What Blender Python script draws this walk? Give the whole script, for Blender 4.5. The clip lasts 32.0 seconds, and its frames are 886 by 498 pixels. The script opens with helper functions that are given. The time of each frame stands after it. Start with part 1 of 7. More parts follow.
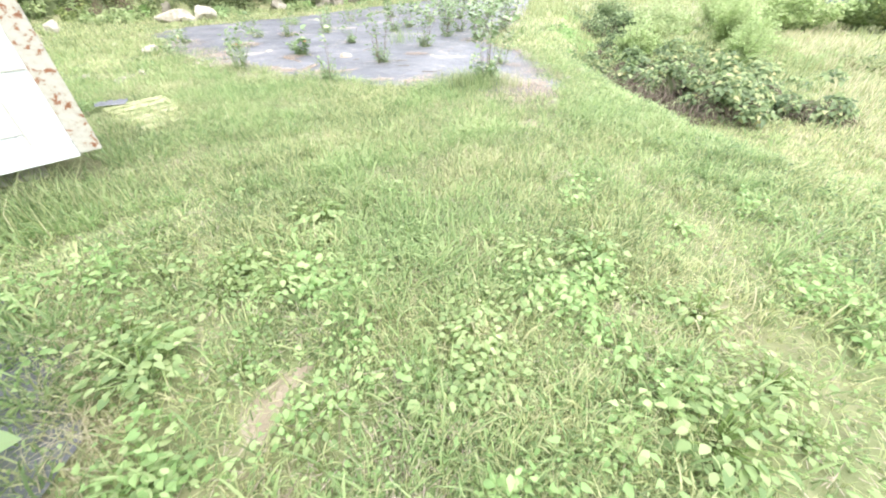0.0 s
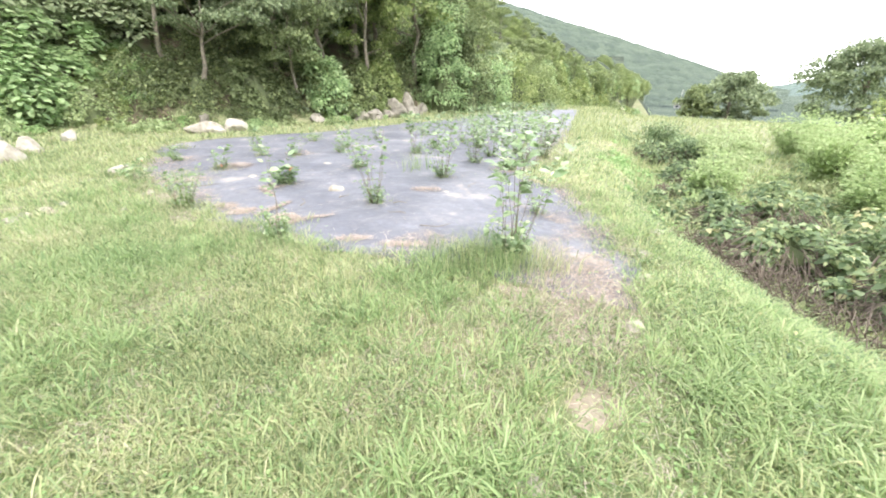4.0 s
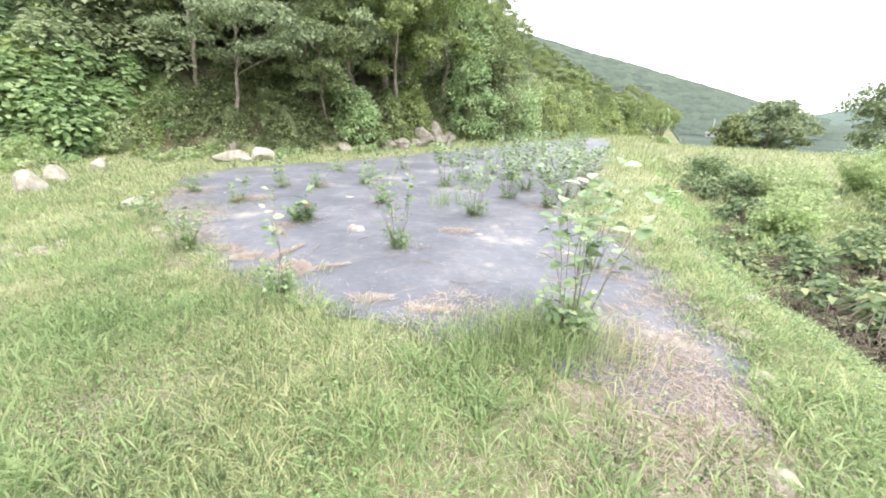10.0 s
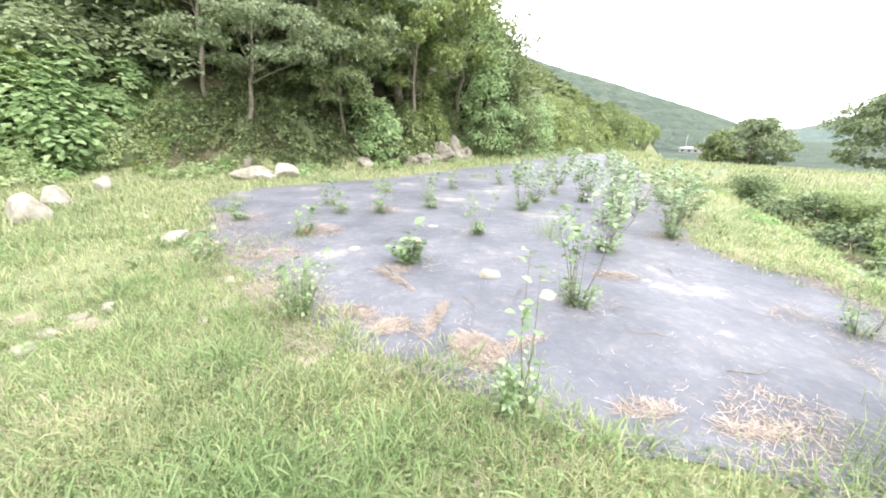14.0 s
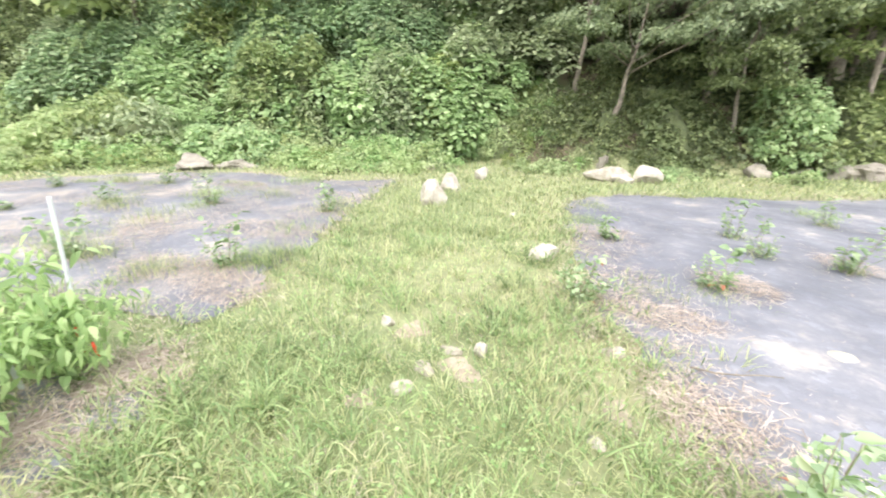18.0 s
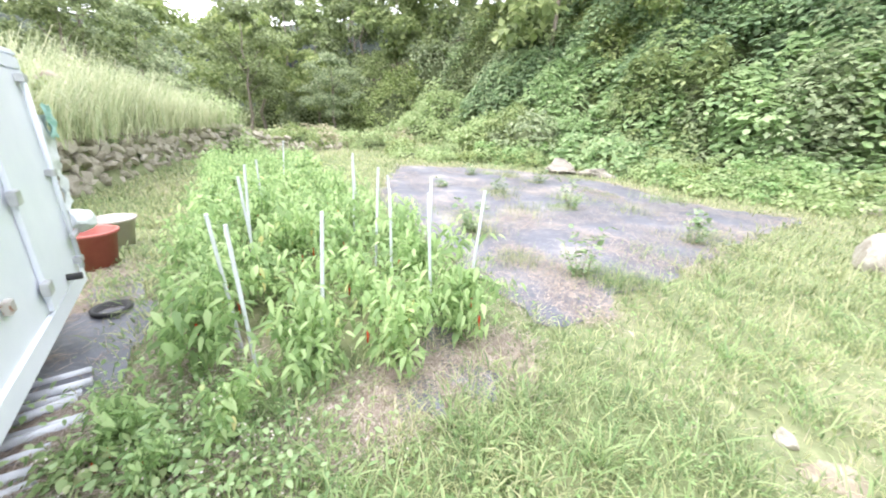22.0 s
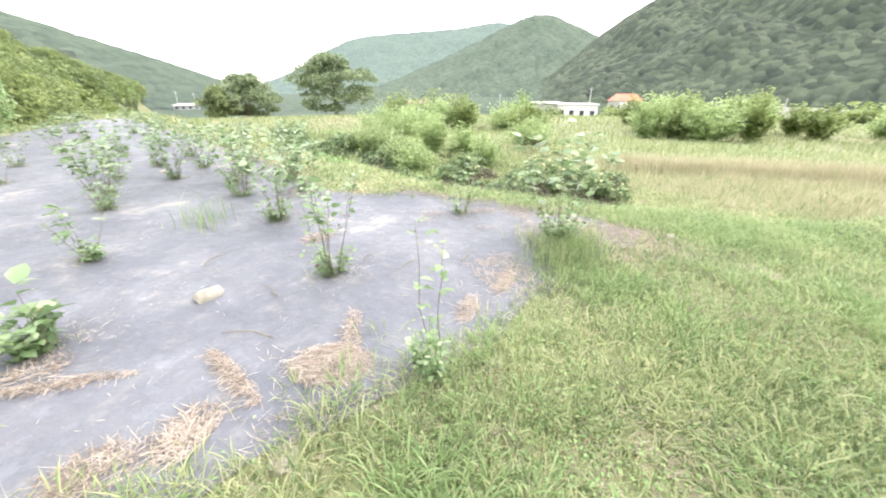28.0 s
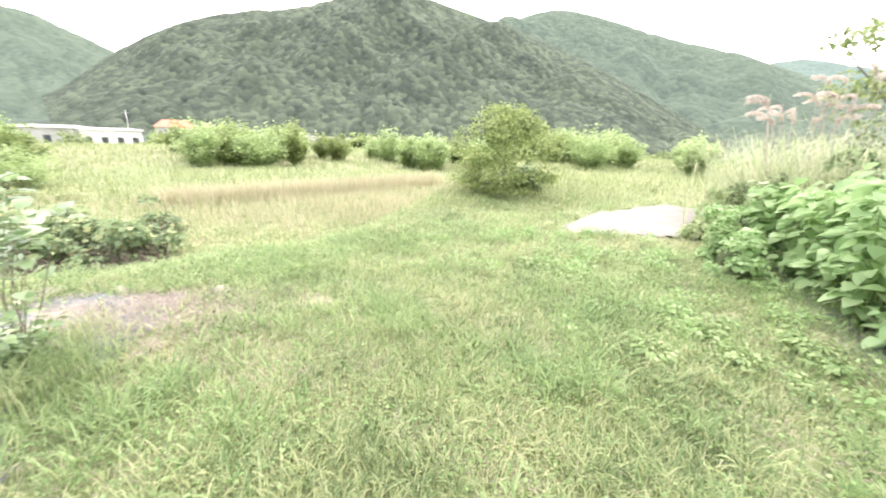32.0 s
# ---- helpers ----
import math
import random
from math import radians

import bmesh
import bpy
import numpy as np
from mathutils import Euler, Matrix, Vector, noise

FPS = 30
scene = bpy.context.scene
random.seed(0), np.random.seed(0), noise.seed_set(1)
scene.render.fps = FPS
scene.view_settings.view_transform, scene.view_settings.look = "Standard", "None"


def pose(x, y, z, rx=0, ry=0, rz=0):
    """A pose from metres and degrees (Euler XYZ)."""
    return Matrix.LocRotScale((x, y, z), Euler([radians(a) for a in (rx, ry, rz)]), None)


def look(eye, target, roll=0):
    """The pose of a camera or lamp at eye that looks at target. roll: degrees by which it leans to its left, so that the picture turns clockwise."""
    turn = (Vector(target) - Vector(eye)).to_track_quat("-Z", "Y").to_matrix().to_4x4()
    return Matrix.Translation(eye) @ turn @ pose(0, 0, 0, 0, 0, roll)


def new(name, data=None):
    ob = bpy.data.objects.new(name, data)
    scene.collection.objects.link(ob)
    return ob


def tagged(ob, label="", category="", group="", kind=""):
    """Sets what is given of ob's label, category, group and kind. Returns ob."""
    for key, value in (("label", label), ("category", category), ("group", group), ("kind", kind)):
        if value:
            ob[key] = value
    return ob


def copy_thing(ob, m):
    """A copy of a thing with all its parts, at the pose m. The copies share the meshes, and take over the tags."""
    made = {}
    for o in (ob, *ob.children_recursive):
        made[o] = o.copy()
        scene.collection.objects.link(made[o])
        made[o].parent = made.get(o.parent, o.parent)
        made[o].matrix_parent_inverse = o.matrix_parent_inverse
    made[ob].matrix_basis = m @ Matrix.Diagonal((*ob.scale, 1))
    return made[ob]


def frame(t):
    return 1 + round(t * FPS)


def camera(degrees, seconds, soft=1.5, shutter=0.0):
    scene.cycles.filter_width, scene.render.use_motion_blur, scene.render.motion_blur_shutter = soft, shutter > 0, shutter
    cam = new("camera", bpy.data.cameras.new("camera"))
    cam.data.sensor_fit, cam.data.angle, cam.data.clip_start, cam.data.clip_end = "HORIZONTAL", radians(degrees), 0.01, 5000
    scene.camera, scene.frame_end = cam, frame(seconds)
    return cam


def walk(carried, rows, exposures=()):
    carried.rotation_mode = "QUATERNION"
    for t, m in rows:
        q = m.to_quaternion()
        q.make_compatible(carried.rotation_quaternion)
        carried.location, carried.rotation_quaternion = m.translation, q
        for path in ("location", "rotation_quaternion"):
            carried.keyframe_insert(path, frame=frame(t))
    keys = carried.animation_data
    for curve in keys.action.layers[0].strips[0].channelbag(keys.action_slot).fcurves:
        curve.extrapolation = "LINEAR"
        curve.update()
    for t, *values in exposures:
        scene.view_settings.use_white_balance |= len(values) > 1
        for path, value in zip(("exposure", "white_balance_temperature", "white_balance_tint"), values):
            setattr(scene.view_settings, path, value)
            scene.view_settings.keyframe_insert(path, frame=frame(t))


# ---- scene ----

# ---------------------------------------------------------------- camera
PATH = [
    (0.0, 0.894, -4.052, 1.418, 52.57, -5.83, -0.00),
    (0.5, 1.013, -3.737, 1.414, 52.43, -6.61, -0.54),
    (1.0, 1.076, -3.380, 1.495, 53.00, -5.47, -1.93),
    (1.5, 1.212, -3.051, 1.485, 57.27, -3.40, -1.12),
    (2.0, 1.334, -2.767, 1.487, 55.97, 0.05, -0.93),
    (2.5, 1.360, -2.447, 1.492, 59.75, -2.47, -0.36),
    (3.0, 1.417, -2.126, 1.468, 62.80, -0.05, -1.62),
    (3.5, 1.524, -1.741, 1.516, 66.86, 1.06, 1.11),
    (4.0, 1.537, -1.426, 1.503, 66.12, 0.68, 1.07),
    (4.5, 1.517, -1.128, 1.494, 66.91, -2.52, -0.48),
    (6.5, 1.601, -0.744, 1.532, 68.14, -3.00, -1.22),
    (7.0, 1.635, -0.749, 1.544, 69.35, -6.83, -1.52),
    (7.5, 1.664, -0.731, 1.611, 75.83, -11.39, -1.21),
    (8.0, 1.645, -0.738, 1.609, 78.49, -10.99, -1.15),
    (8.5, 1.620, -0.701, 1.546, 69.53, -8.29, -0.47),
    (9.0, 1.508, -0.713, 1.555, 68.57, 5.74, -1.00),
    (9.5, 1.481, -0.684, 1.545, 72.03, 5.54, 0.29),
    (10.0, 1.399, -0.643, 1.527, 69.87, 4.58, 1.08),
    (10.5, 1.288, -0.619, 1.530, 67.97, 4.04, 0.55),
    (11.0, 1.137, -0.495, 1.509, 69.11, 3.21, -0.07),
    (11.5, 0.956, -0.386, 1.507, 69.42, 6.35, -0.02),
    (12.0, 0.660, -0.294, 1.495, 71.23, 1.97, 0.08),
    (12.5, 0.311, -0.185, 1.528, 69.66, 0.56, -1.17),
    (13.0, 0.000, 0.000, 1.511, 72.81, 0.00, 0.90),
    (13.5, -0.313, 0.189, 1.509, 71.70, 2.57, 1.60),
    (15.5, -1.263, 1.100, 1.450, 73.11, -4.42, 1.94),
    (16.0, -1.534, 1.296, 1.445, 73.46, -3.91, 2.46),
    (16.5, -1.726, 1.438, 1.444, 72.62, 6.56, 2.72),
    (17.0, -1.825, 1.578, 1.449, 73.04, 16.03, 1.58),
    (17.5, -1.923, 1.566, 1.437, 69.05, 31.05, 1.19),
    (18.0, -2.014, 1.482, 1.457, 70.15, 48.28, 0.96),
    (18.5, -2.088, 1.421, 1.446, 68.82, 53.46, 0.74),
    (19.0, -2.189, 1.416, 1.425, 67.52, 49.90, 0.43),
    (19.5, -2.299, 1.492, 1.417, 67.42, 49.92, 1.60),
    (20.0, -2.389, 1.564, 1.439, 67.00, 55.81, 1.38),
    (20.5, -2.430, 1.559, 1.433, 66.68, 60.44, 3.03),
    (21.0, -2.440, 1.427, 1.461, 68.33, 72.92, 1.45),
    (21.5, -2.437, 1.317, 1.481, 70.39, 86.40, 1.60),
    (22.0, -2.422, 1.235, 1.472, 70.29, 97.42, 1.98),
    (22.5, -2.402, 1.205, 1.480, 69.96, 101.79, 2.20),
    (23.0, -2.406, 1.246, 1.472, 69.29, 96.70, 2.44),
    (23.5, -2.433, 1.375, 1.472, 69.63, 84.46, 1.87),
    (24.0, -2.429, 1.563, 1.451, 69.96, 63.94, 2.94),
    (24.5, -2.418, 1.653, 1.452, 71.93, 37.56, 2.56),
    (25.0, -2.371, 1.651, 1.465, 72.72, 15.25, 1.67),
    (25.5, -2.270, 1.630, 1.509, 73.80, 2.10, 1.10),
    (26.0, -2.098, 1.650, 1.497, 73.08, -13.00, 0.78),
    (26.5, -1.958, 1.616, 1.489, 73.07, -27.09, 0.43),
    (28.5, -1.631, 1.225, 1.520, 64.84, -70.82, 0.32),
    (29.0, -1.601, 1.208, 1.522, 64.27, -73.55, 0.35),
    (29.5, -1.473, 1.163, 1.504, 65.05, -79.51, 1.54),
    (30.0, -1.354, 1.121, 1.500, 64.61, -84.62, 1.05),
    (30.5, -1.102, 1.046, 1.489, 67.40, -93.38, 1.79),
    (31.0, -0.996, 0.965, 1.497, 69.16, -104.42, 1.18),
    (31.5, -0.849, 0.847, 1.477, 70.48, -112.73, 2.68),
    (32.0, -0.801, 0.731, 1.495, 72.24, -124.16, 2.74),
]
cam = camera(100.3, 32.0, soft=1.9, shutter=0.2)
walk(cam, [(t, pose(x, y, z, rx, 0, rz) @ pose(0, 0, 0, 0, 0, roll)) for t, x, y, z, rx, rz, roll in PATH],
     exposures=[(0.0, 1.31, 6500, 10.5), (2.0, 1.27, 6500, 12.5), (3.0, 1.26, 6500, 12.4), (4.5, 1.15, 6500, 12.3), (7.0, 1.05, 6500, 12.1), (8.0, 1.08, 6500, 12.0), (9.5, 1.07, 6500, 12.1), (11.0, 1.02, 6500, 12.2), (12.0, 1.04, 6500, 12.2), (13.0, 1.13, 6500, 12.3), (15.5, 1.24, 6500, 12.4), (17.0, 1.22, 6500, 12.5), (18.0, 1.22, 6580, 12.6), (19.0, 1.29, 6480, 12.6), (21.0, 1.31, 6260, 12.7), (22.5, 1.34, 6230, 17.0), (24.0, 1.28, 6153, 14.0), (25.0, 1.32, 6220, 11.0), (26.0, 1.27, 6380, 10.8), (29.0, 1.1, 6680, 11.5), (32.0, 1.37, 6700, 13.5)])

# ---------------------------------------------------------------- light
world = bpy.data.worlds.new("overcast_sky")
scene.world = world
world.use_nodes = True
wn = world.node_tree.nodes
wl = world.node_tree.links
sky = wn.new("ShaderNodeTexSky")
sky.sky_type = "NISHITA"
sky.sun_disc = False
sky.sun_elevation = radians(61)
sky.sun_rotation = radians(150)
sky.dust_density = 6.0
sky.air_density = 1.0
cloud = wn.new("ShaderNodeMix")
cloud.data_type = "RGBA"
cloud.inputs[0].default_value = 0.75
cloud.inputs[7].default_value = (13.5, 13.8, 14.2, 1)
wl.new(sky.outputs[0], cloud.inputs[6])
wl.new(cloud.outputs[2], wn["Background"].inputs[0])
wn["Background"].inputs[1].default_value = 0.144
sun_data = bpy.data.lights.new("sun", "SUN")
sun_data.energy = 0.95
sun_data.angle = radians(40)
sun_data.color = (1.0, 0.97, 0.92)
sun = new("sun", sun_data)
sun.matrix_world = look((24, -36, 80), (0, 0, 0))

# ---------------------------------------------------------------- materials
RNG = np.random.default_rng(7)


def nodes_of(name):
    m = bpy.data.materials.new(name)
    m.use_nodes = True
    return m, m.node_tree.nodes, m.node_tree.links, m.node_tree.nodes["Principled BSDF"]


def ramp_node(n, stops):
    r = n.new("ShaderNodeValToRGB")
    el = r.color_ramp.elements
    while len(el) < len(stops):
        el.new(0.5)
    for e, (p, c) in zip(el, stops):
        e.position, e.color = p, (*c, 1)
    return r


def noise_node(n, l, scale, detail=4, rough=0.6, coords=None):
    t = n.new("ShaderNodeTexNoise")
    t.inputs["Scale"].default_value = scale
    t.inputs["Detail"].default_value = detail
    t.inputs["Roughness"].default_value = rough
    if coords is not None:
        l.new(coords, t.inputs["Vector"])
    return t


def leaf_mat(name, stops, through_light=0.35, rough=0.55, patch=0.0, gloss=0.35):
    """Leaves and blades: each island takes its own tone; the object's own random shifts all of them."""
    m, n, l, bsdf = nodes_of(name)
    geo = n.new("ShaderNodeNewGeometry")
    obj = n.new("ShaderNodeObjectInfo")
    mixv = n.new("ShaderNodeMath")
    mixv.operation = "MULTIPLY_ADD"
    l.new(obj.outputs["Random"], mixv.inputs[0])
    mixv.inputs[1].default_value = 0.16
    addv = n.new("ShaderNodeMath")
    addv.operation = "MULTIPLY_ADD"
    l.new(geo.outputs["Random Per Island"], addv.inputs[0])
    addv.inputs[1].default_value = 0.84
    l.new(mixv.outputs[0], addv.inputs[2])
    mixv.inputs[2].default_value = 0.0
    if patch:
        co = n.new("ShaderNodeNewGeometry")
        big = noise_node(n, l, 0.9, 5, 0.75, co.outputs["Position"])
        sub = n.new("ShaderNodeMath")
        sub.operation = "MULTIPLY_ADD"
        l.new(big.outputs["Fac"], sub.inputs[0])
        sub.inputs[1].default_value = patch
        sub.inputs[2].default_value = -0.5 * patch
        tot = n.new("ShaderNodeMath")
        l.new(addv.outputs[0], tot.inputs[0])
        l.new(sub.outputs[0], tot.inputs[1])
        fac = tot.outputs[0]
    else:
        fac = addv.outputs[0]
    r = ramp_node(n, [(p, tuple(0.88 * k + 0.12 * c[1] for k in c)) for p, c in stops])
    l.new(fac, r.inputs[0])
    l.new(r.outputs[0], bsdf.inputs["Base Color"])
    bsdf.inputs["Roughness"].default_value = rough
    bsdf.inputs["Specular IOR Level"].default_value = gloss
    tr = n.new("ShaderNodeBsdfTranslucent")
    l.new(r.outputs[0], tr.inputs[0])
    mx = n.new("ShaderNodeMixShader")
    mx.inputs[0].default_value = through_light
    l.new(bsdf.outputs[0], mx.inputs[1])
    l.new(tr.outputs[0], mx.inputs[2])
    l.new(mx.outputs[0], n["Material Output"].inputs[0])
    return m


def solid_mat(name, stops, scale=8.0, rough=0.8, bump=0.3, bump_scale=None, metal=0.0, spread=0.0, detail=6):
    """Opaque surface: noise in metres drives the colour, a finer noise the relief."""
    m, n, l, bsdf = nodes_of(name)
    co = n.new("ShaderNodeTexCoord")
    a = noise_node(n, l, scale, detail, 0.65, co.outputs["Object"])
    r = ramp_node(n, stops)
    if spread:
        obj = n.new("ShaderNodeObjectInfo")
        ma = n.new("ShaderNodeMath")
        ma.operation = "MULTIPLY_ADD"
        l.new(obj.outputs["Random"], ma.inputs[0])
        ma.inputs[1].default_value = spread
        l.new(a.outputs["Fac"], ma.inputs[2])
        l.new(ma.outputs[0], r.inputs[0])
    else:
        l.new(a.outputs["Fac"], r.inputs[0])
    l.new(r.outputs[0], bsdf.inputs["Base Color"])
    bsdf.inputs["Roughness"].default_value = rough
    bsdf.inputs["Metallic"].default_value = metal
    b = noise_node(n, l, bump_scale or scale * 5, 5, 0.6, co.outputs["Object"])
    bp = n.new("ShaderNodeBump")
    bp.inputs["Strength"].default_value = bump
    bp.inputs["Distance"].default_value = 0.02
    l.new(b.outputs["Fac"], bp.inputs["Height"])
    l.new(bp.outputs[0], bsdf.inputs["Normal"])
    return m


MAT = {
    "lawn": leaf_mat("lawn_grass", [(0, (0.12, 0.19, 0.072)), (0.25, (0.24, 0.33, 0.135)), (0.5, (0.39, 0.455, 0.21)), (0.75, (0.52, 0.55, 0.27)), (0.92, (0.61, 0.6, 0.33)), (1, (0.7, 0.63, 0.44))], 0.5, 0.5, 1.3),
    "fresh": leaf_mat("fresh_green_grass", [(0, (0.17, 0.28, 0.1)), (0.4, (0.3, 0.42, 0.16)), (0.8, (0.42, 0.53, 0.23)), (1, (0.55, 0.6, 0.31))], 0.5, 0.5, 0.9),
    "bank": leaf_mat("pale_bank_weeds", [(0, (0.23, 0.325, 0.13)), (0.5, (0.39, 0.49, 0.22)), (1, (0.56, 0.62, 0.33))], 0.5, 0.55, 0.6),
    # Undergrowth green darkened to carry the canopy's shade in its colour
    "shade_leaf": leaf_mat("shade_toned_leaves", [(0, (0.083, 0.118, 0.052)), (0.5, (0.166, 0.214, 0.083)), (1, (0.33, 0.386, 0.142))], 0.35, 0.5, 0.5),
    "meadow": leaf_mat("meadow_grass", [(0, (0.19, 0.248, 0.095)), (0.5, (0.314, 0.377, 0.162)), (1, (0.475, 0.488, 0.247))], 0.4, 0.6, 0.8),
    "dry_grass": leaf_mat("dry_meadow_grass", [(0, (0.36, 0.38, 0.2)), (0.5, (0.52, 0.48, 0.3)), (1, (0.68, 0.59, 0.44))], 0.4, 0.7, 0.6),
    "straw": leaf_mat("straw", [(0, (0.17, 0.125, 0.095)), (0.5, (0.4, 0.325, 0.265)), (1, (0.62, 0.53, 0.45))], 0.1, 0.85),
    "reed": leaf_mat("silver_grass_blades", [(0, (0.27, 0.34, 0.17)), (0.5, (0.44, 0.49, 0.27)), (1, (0.65, 0.64, 0.42))], 0.45, 0.6),
    "plume": leaf_mat("silver_grass_plumes", [(0, (0.62, 0.5, 0.45)), (1, (0.82, 0.76, 0.72))], 0.5, 0.9),
    "tree_dark": leaf_mat("dark_tree_leaves", [(0, (0.11, 0.153, 0.063)), (0.5, (0.214, 0.275, 0.106)), (1, (0.381, 0.447, 0.189))], 0.42, 0.5, 0.4),
    "tree_mid": leaf_mat("tree_leaves", [(0, (0.125, 0.179, 0.064)), (0.5, (0.249, 0.326, 0.11)), (1, (0.423, 0.494, 0.194))], 0.42, 0.5, 0.45),
    "tree_pale": leaf_mat("greyish_tree_leaves", [(0, (0.191, 0.257, 0.128)), (0.5, (0.332, 0.407, 0.213)), (1, (0.511, 0.581, 0.341))], 0.45, 0.55, 0.45),
    "tree_light": leaf_mat("light_green_tree_leaves", [(0, (0.143, 0.21, 0.058)), (0.5, (0.275, 0.36, 0.107)), (1, (0.451, 0.5, 0.184))], 0.45, 0.5, 0.5),
    "vine": leaf_mat("vine_leaves", [(0, (0.203, 0.322, 0.136)), (0.45, (0.362, 0.514, 0.226)), (0.85, (0.531, 0.678, 0.339)), (1, (0.655, 0.757, 0.407))], 0.55, 0.5, 0.55),
    # Darker, bluer copy of the vine leaves: bank shade put in the colour
    "creeper": leaf_mat("shaded_vine_leaves", [(0, (0.15, 0.245, 0.12)), (0.45, (0.27, 0.4, 0.2)), (0.85, (0.42, 0.55, 0.29)), (1, (0.56, 0.66, 0.36))], 0.5, 0.5, 0.55),
    "bramble": leaf_mat("bramble_leaves", [(0, (0.07, 0.12, 0.055)), (0.45, (0.19, 0.28, 0.12)), (0.85, (0.37, 0.47, 0.21)), (1, (0.58, 0.53, 0.26))], 0.45, 0.45, 0.7),
    "willow": leaf_mat("pale_shrub_leaves", [(0, (0.235, 0.336, 0.123)), (0.5, (0.381, 0.504, 0.202)), (1, (0.56, 0.65, 0.325))], 0.5, 0.55, 0.5),
    "pepper": leaf_mat("pepper_leaves", [(0, (0.18, 0.3, 0.095)), (0.5, (0.36, 0.53, 0.19)), (0.93, (0.55, 0.69, 0.31)), (1, (0.8, 0.68, 0.26))], 0.55, 0.45),
    "weed": leaf_mat("weed_leaves", [(0, (0.172, 0.308, 0.091)), (0.5, (0.297, 0.469, 0.16)), (1, (0.469, 0.616, 0.262))], 0.45, 0.5, 0.4),
    "crop_leaf": leaf_mat("pale_crop_leaves", [(0, (0.2, 0.34, 0.12)), (0.5, (0.36, 0.53, 0.22)), (1, (0.52, 0.66, 0.34))], 0.5, 0.5, 0.3),
    "shrub_leaf": leaf_mat("glossy_shrub_leaves", [(0, (0.12, 0.21, 0.08)), (0.5, (0.235, 0.355, 0.145)), (0.88, (0.38, 0.5, 0.24)), (1, (0.62, 0.63, 0.4))], 0.35, 0.24, 0.0, 1.0),
    "field_tree": leaf_mat("field_tree_leaves", [(0, (0.13, 0.185, 0.09)), (0.5, (0.25, 0.32, 0.16)), (1, (0.43, 0.5, 0.28))], 0.42, 0.5, 0.45),
    "red_leaf": leaf_mat("reddened_leaves", [(0.0, (0.4, 0.1, 0.05)), (1.0, (0.55, 0.24, 0.12))], 0.3, 0.4),
    "twig": solid_mat("twig_bark", [(0.3, (0.13, 0.11, 0.08)), (0.7, (0.28, 0.24, 0.18))], 20, 0.85, 0.4),
    # Dead brown stems, colour darkened to hold the shadow under the brambles
    "dead_stem": solid_mat("dead_stems", [(0.3, (0.08, 0.062, 0.05)), (0.7, (0.21, 0.17, 0.13))], 20, 0.9, 0.3),
    "green_stem": solid_mat("green_stem", [(0.3, (0.12, 0.2, 0.05)), (0.7, (0.22, 0.3, 0.09))], 20, 0.6, 0.2),
    "bark": solid_mat("tree_bark", [(0.3, (0.14, 0.115, 0.09)), (0.55, (0.26, 0.225, 0.18)), (0.75, (0.4, 0.35, 0.29))], 6, 0.9, 0.9, 18),
    "stone": solid_mat("pale_granite", [(0.3, (0.2, 0.175, 0.135)), (0.5, (0.33, 0.3, 0.245)), (0.7, (0.46, 0.43, 0.37))], 7, 0.85, 0.7, 30, spread=0.12),
    "wall_stone": solid_mat("grey_rubble_stone", [(0.2, (0.14, 0.125, 0.1)), (0.5, (0.31, 0.28, 0.22)), (0.85, (0.5, 0.46, 0.38))], 4, 0.9, 0.8, 22, spread=0.4),
    "rock": solid_mat("cliff_rock", [(0.2, (0.11, 0.1, 0.08)), (0.5, (0.25, 0.23, 0.19)), (0.8, (0.42, 0.39, 0.33))], 2.6, 0.9, 0.9, 9),
    "soil": solid_mat("bare_soil", [(0.25, (0.2, 0.165, 0.12)), (0.5, (0.31, 0.265, 0.2)), (0.75, (0.44, 0.385, 0.31))], 9, 0.95, 0.6, 40),
    "pale_sand": solid_mat("pale_sand", [(0.25, (0.17, 0.155, 0.14)), (0.5, (0.25, 0.225, 0.195)), (0.75, (0.36, 0.315, 0.265))], 14, 0.95, 0.5, 45),
    # Core of the shrubs, coloured dark for the shade deep among leaves
    "thicket": solid_mat("shade_dark_core", [(0.3, (0.06, 0.075, 0.035)), (0.7, (0.14, 0.17, 0.075))], 6, 0.95, 0.8, 20),
    "white_paint": solid_mat("white_painted_panel", [(0.3, (0.68, 0.72, 0.78)), (0.6, (0.76, 0.79, 0.84)), (0.8, (0.8, 0.83, 0.87))], 1.5, 0.42, 0.05, 8),
    "rust": solid_mat("rusted_paint", [(0.42, (0.46, 0.45, 0.42)), (0.57, (0.42, 0.39, 0.34)), (0.6, (0.26, 0.11, 0.055)), (0.75, (0.16, 0.075, 0.045))], 20, 0.7, 0.4, 40),
    "steel": solid_mat("weathered_steel", [(0.3, (0.4, 0.41, 0.42)), (0.7, (0.62, 0.63, 0.64))], 14, 0.45, 0.2, 40, metal=0.6),
    "stake": solid_mat("grey_stake", [(0.3, (0.5, 0.53, 0.55)), (0.7, (0.68, 0.7, 0.71))], 10, 0.5, 0.15),
    "pipe": solid_mat("grey_pipe", [(0.3, (0.42, 0.44, 0.48)), (0.7, (0.62, 0.64, 0.68))], 7, 0.6, 0.25),
    "rubber": solid_mat("black_rubber", [(0.3, (0.02, 0.02, 0.02)), (0.7, (0.05, 0.05, 0.05))], 10, 0.7, 0.2),
    "terracotta": solid_mat("red_brown_plastic", [(0.3, (0.3, 0.075, 0.055)), (0.7, (0.4, 0.12, 0.09))], 5, 0.5, 0.1),
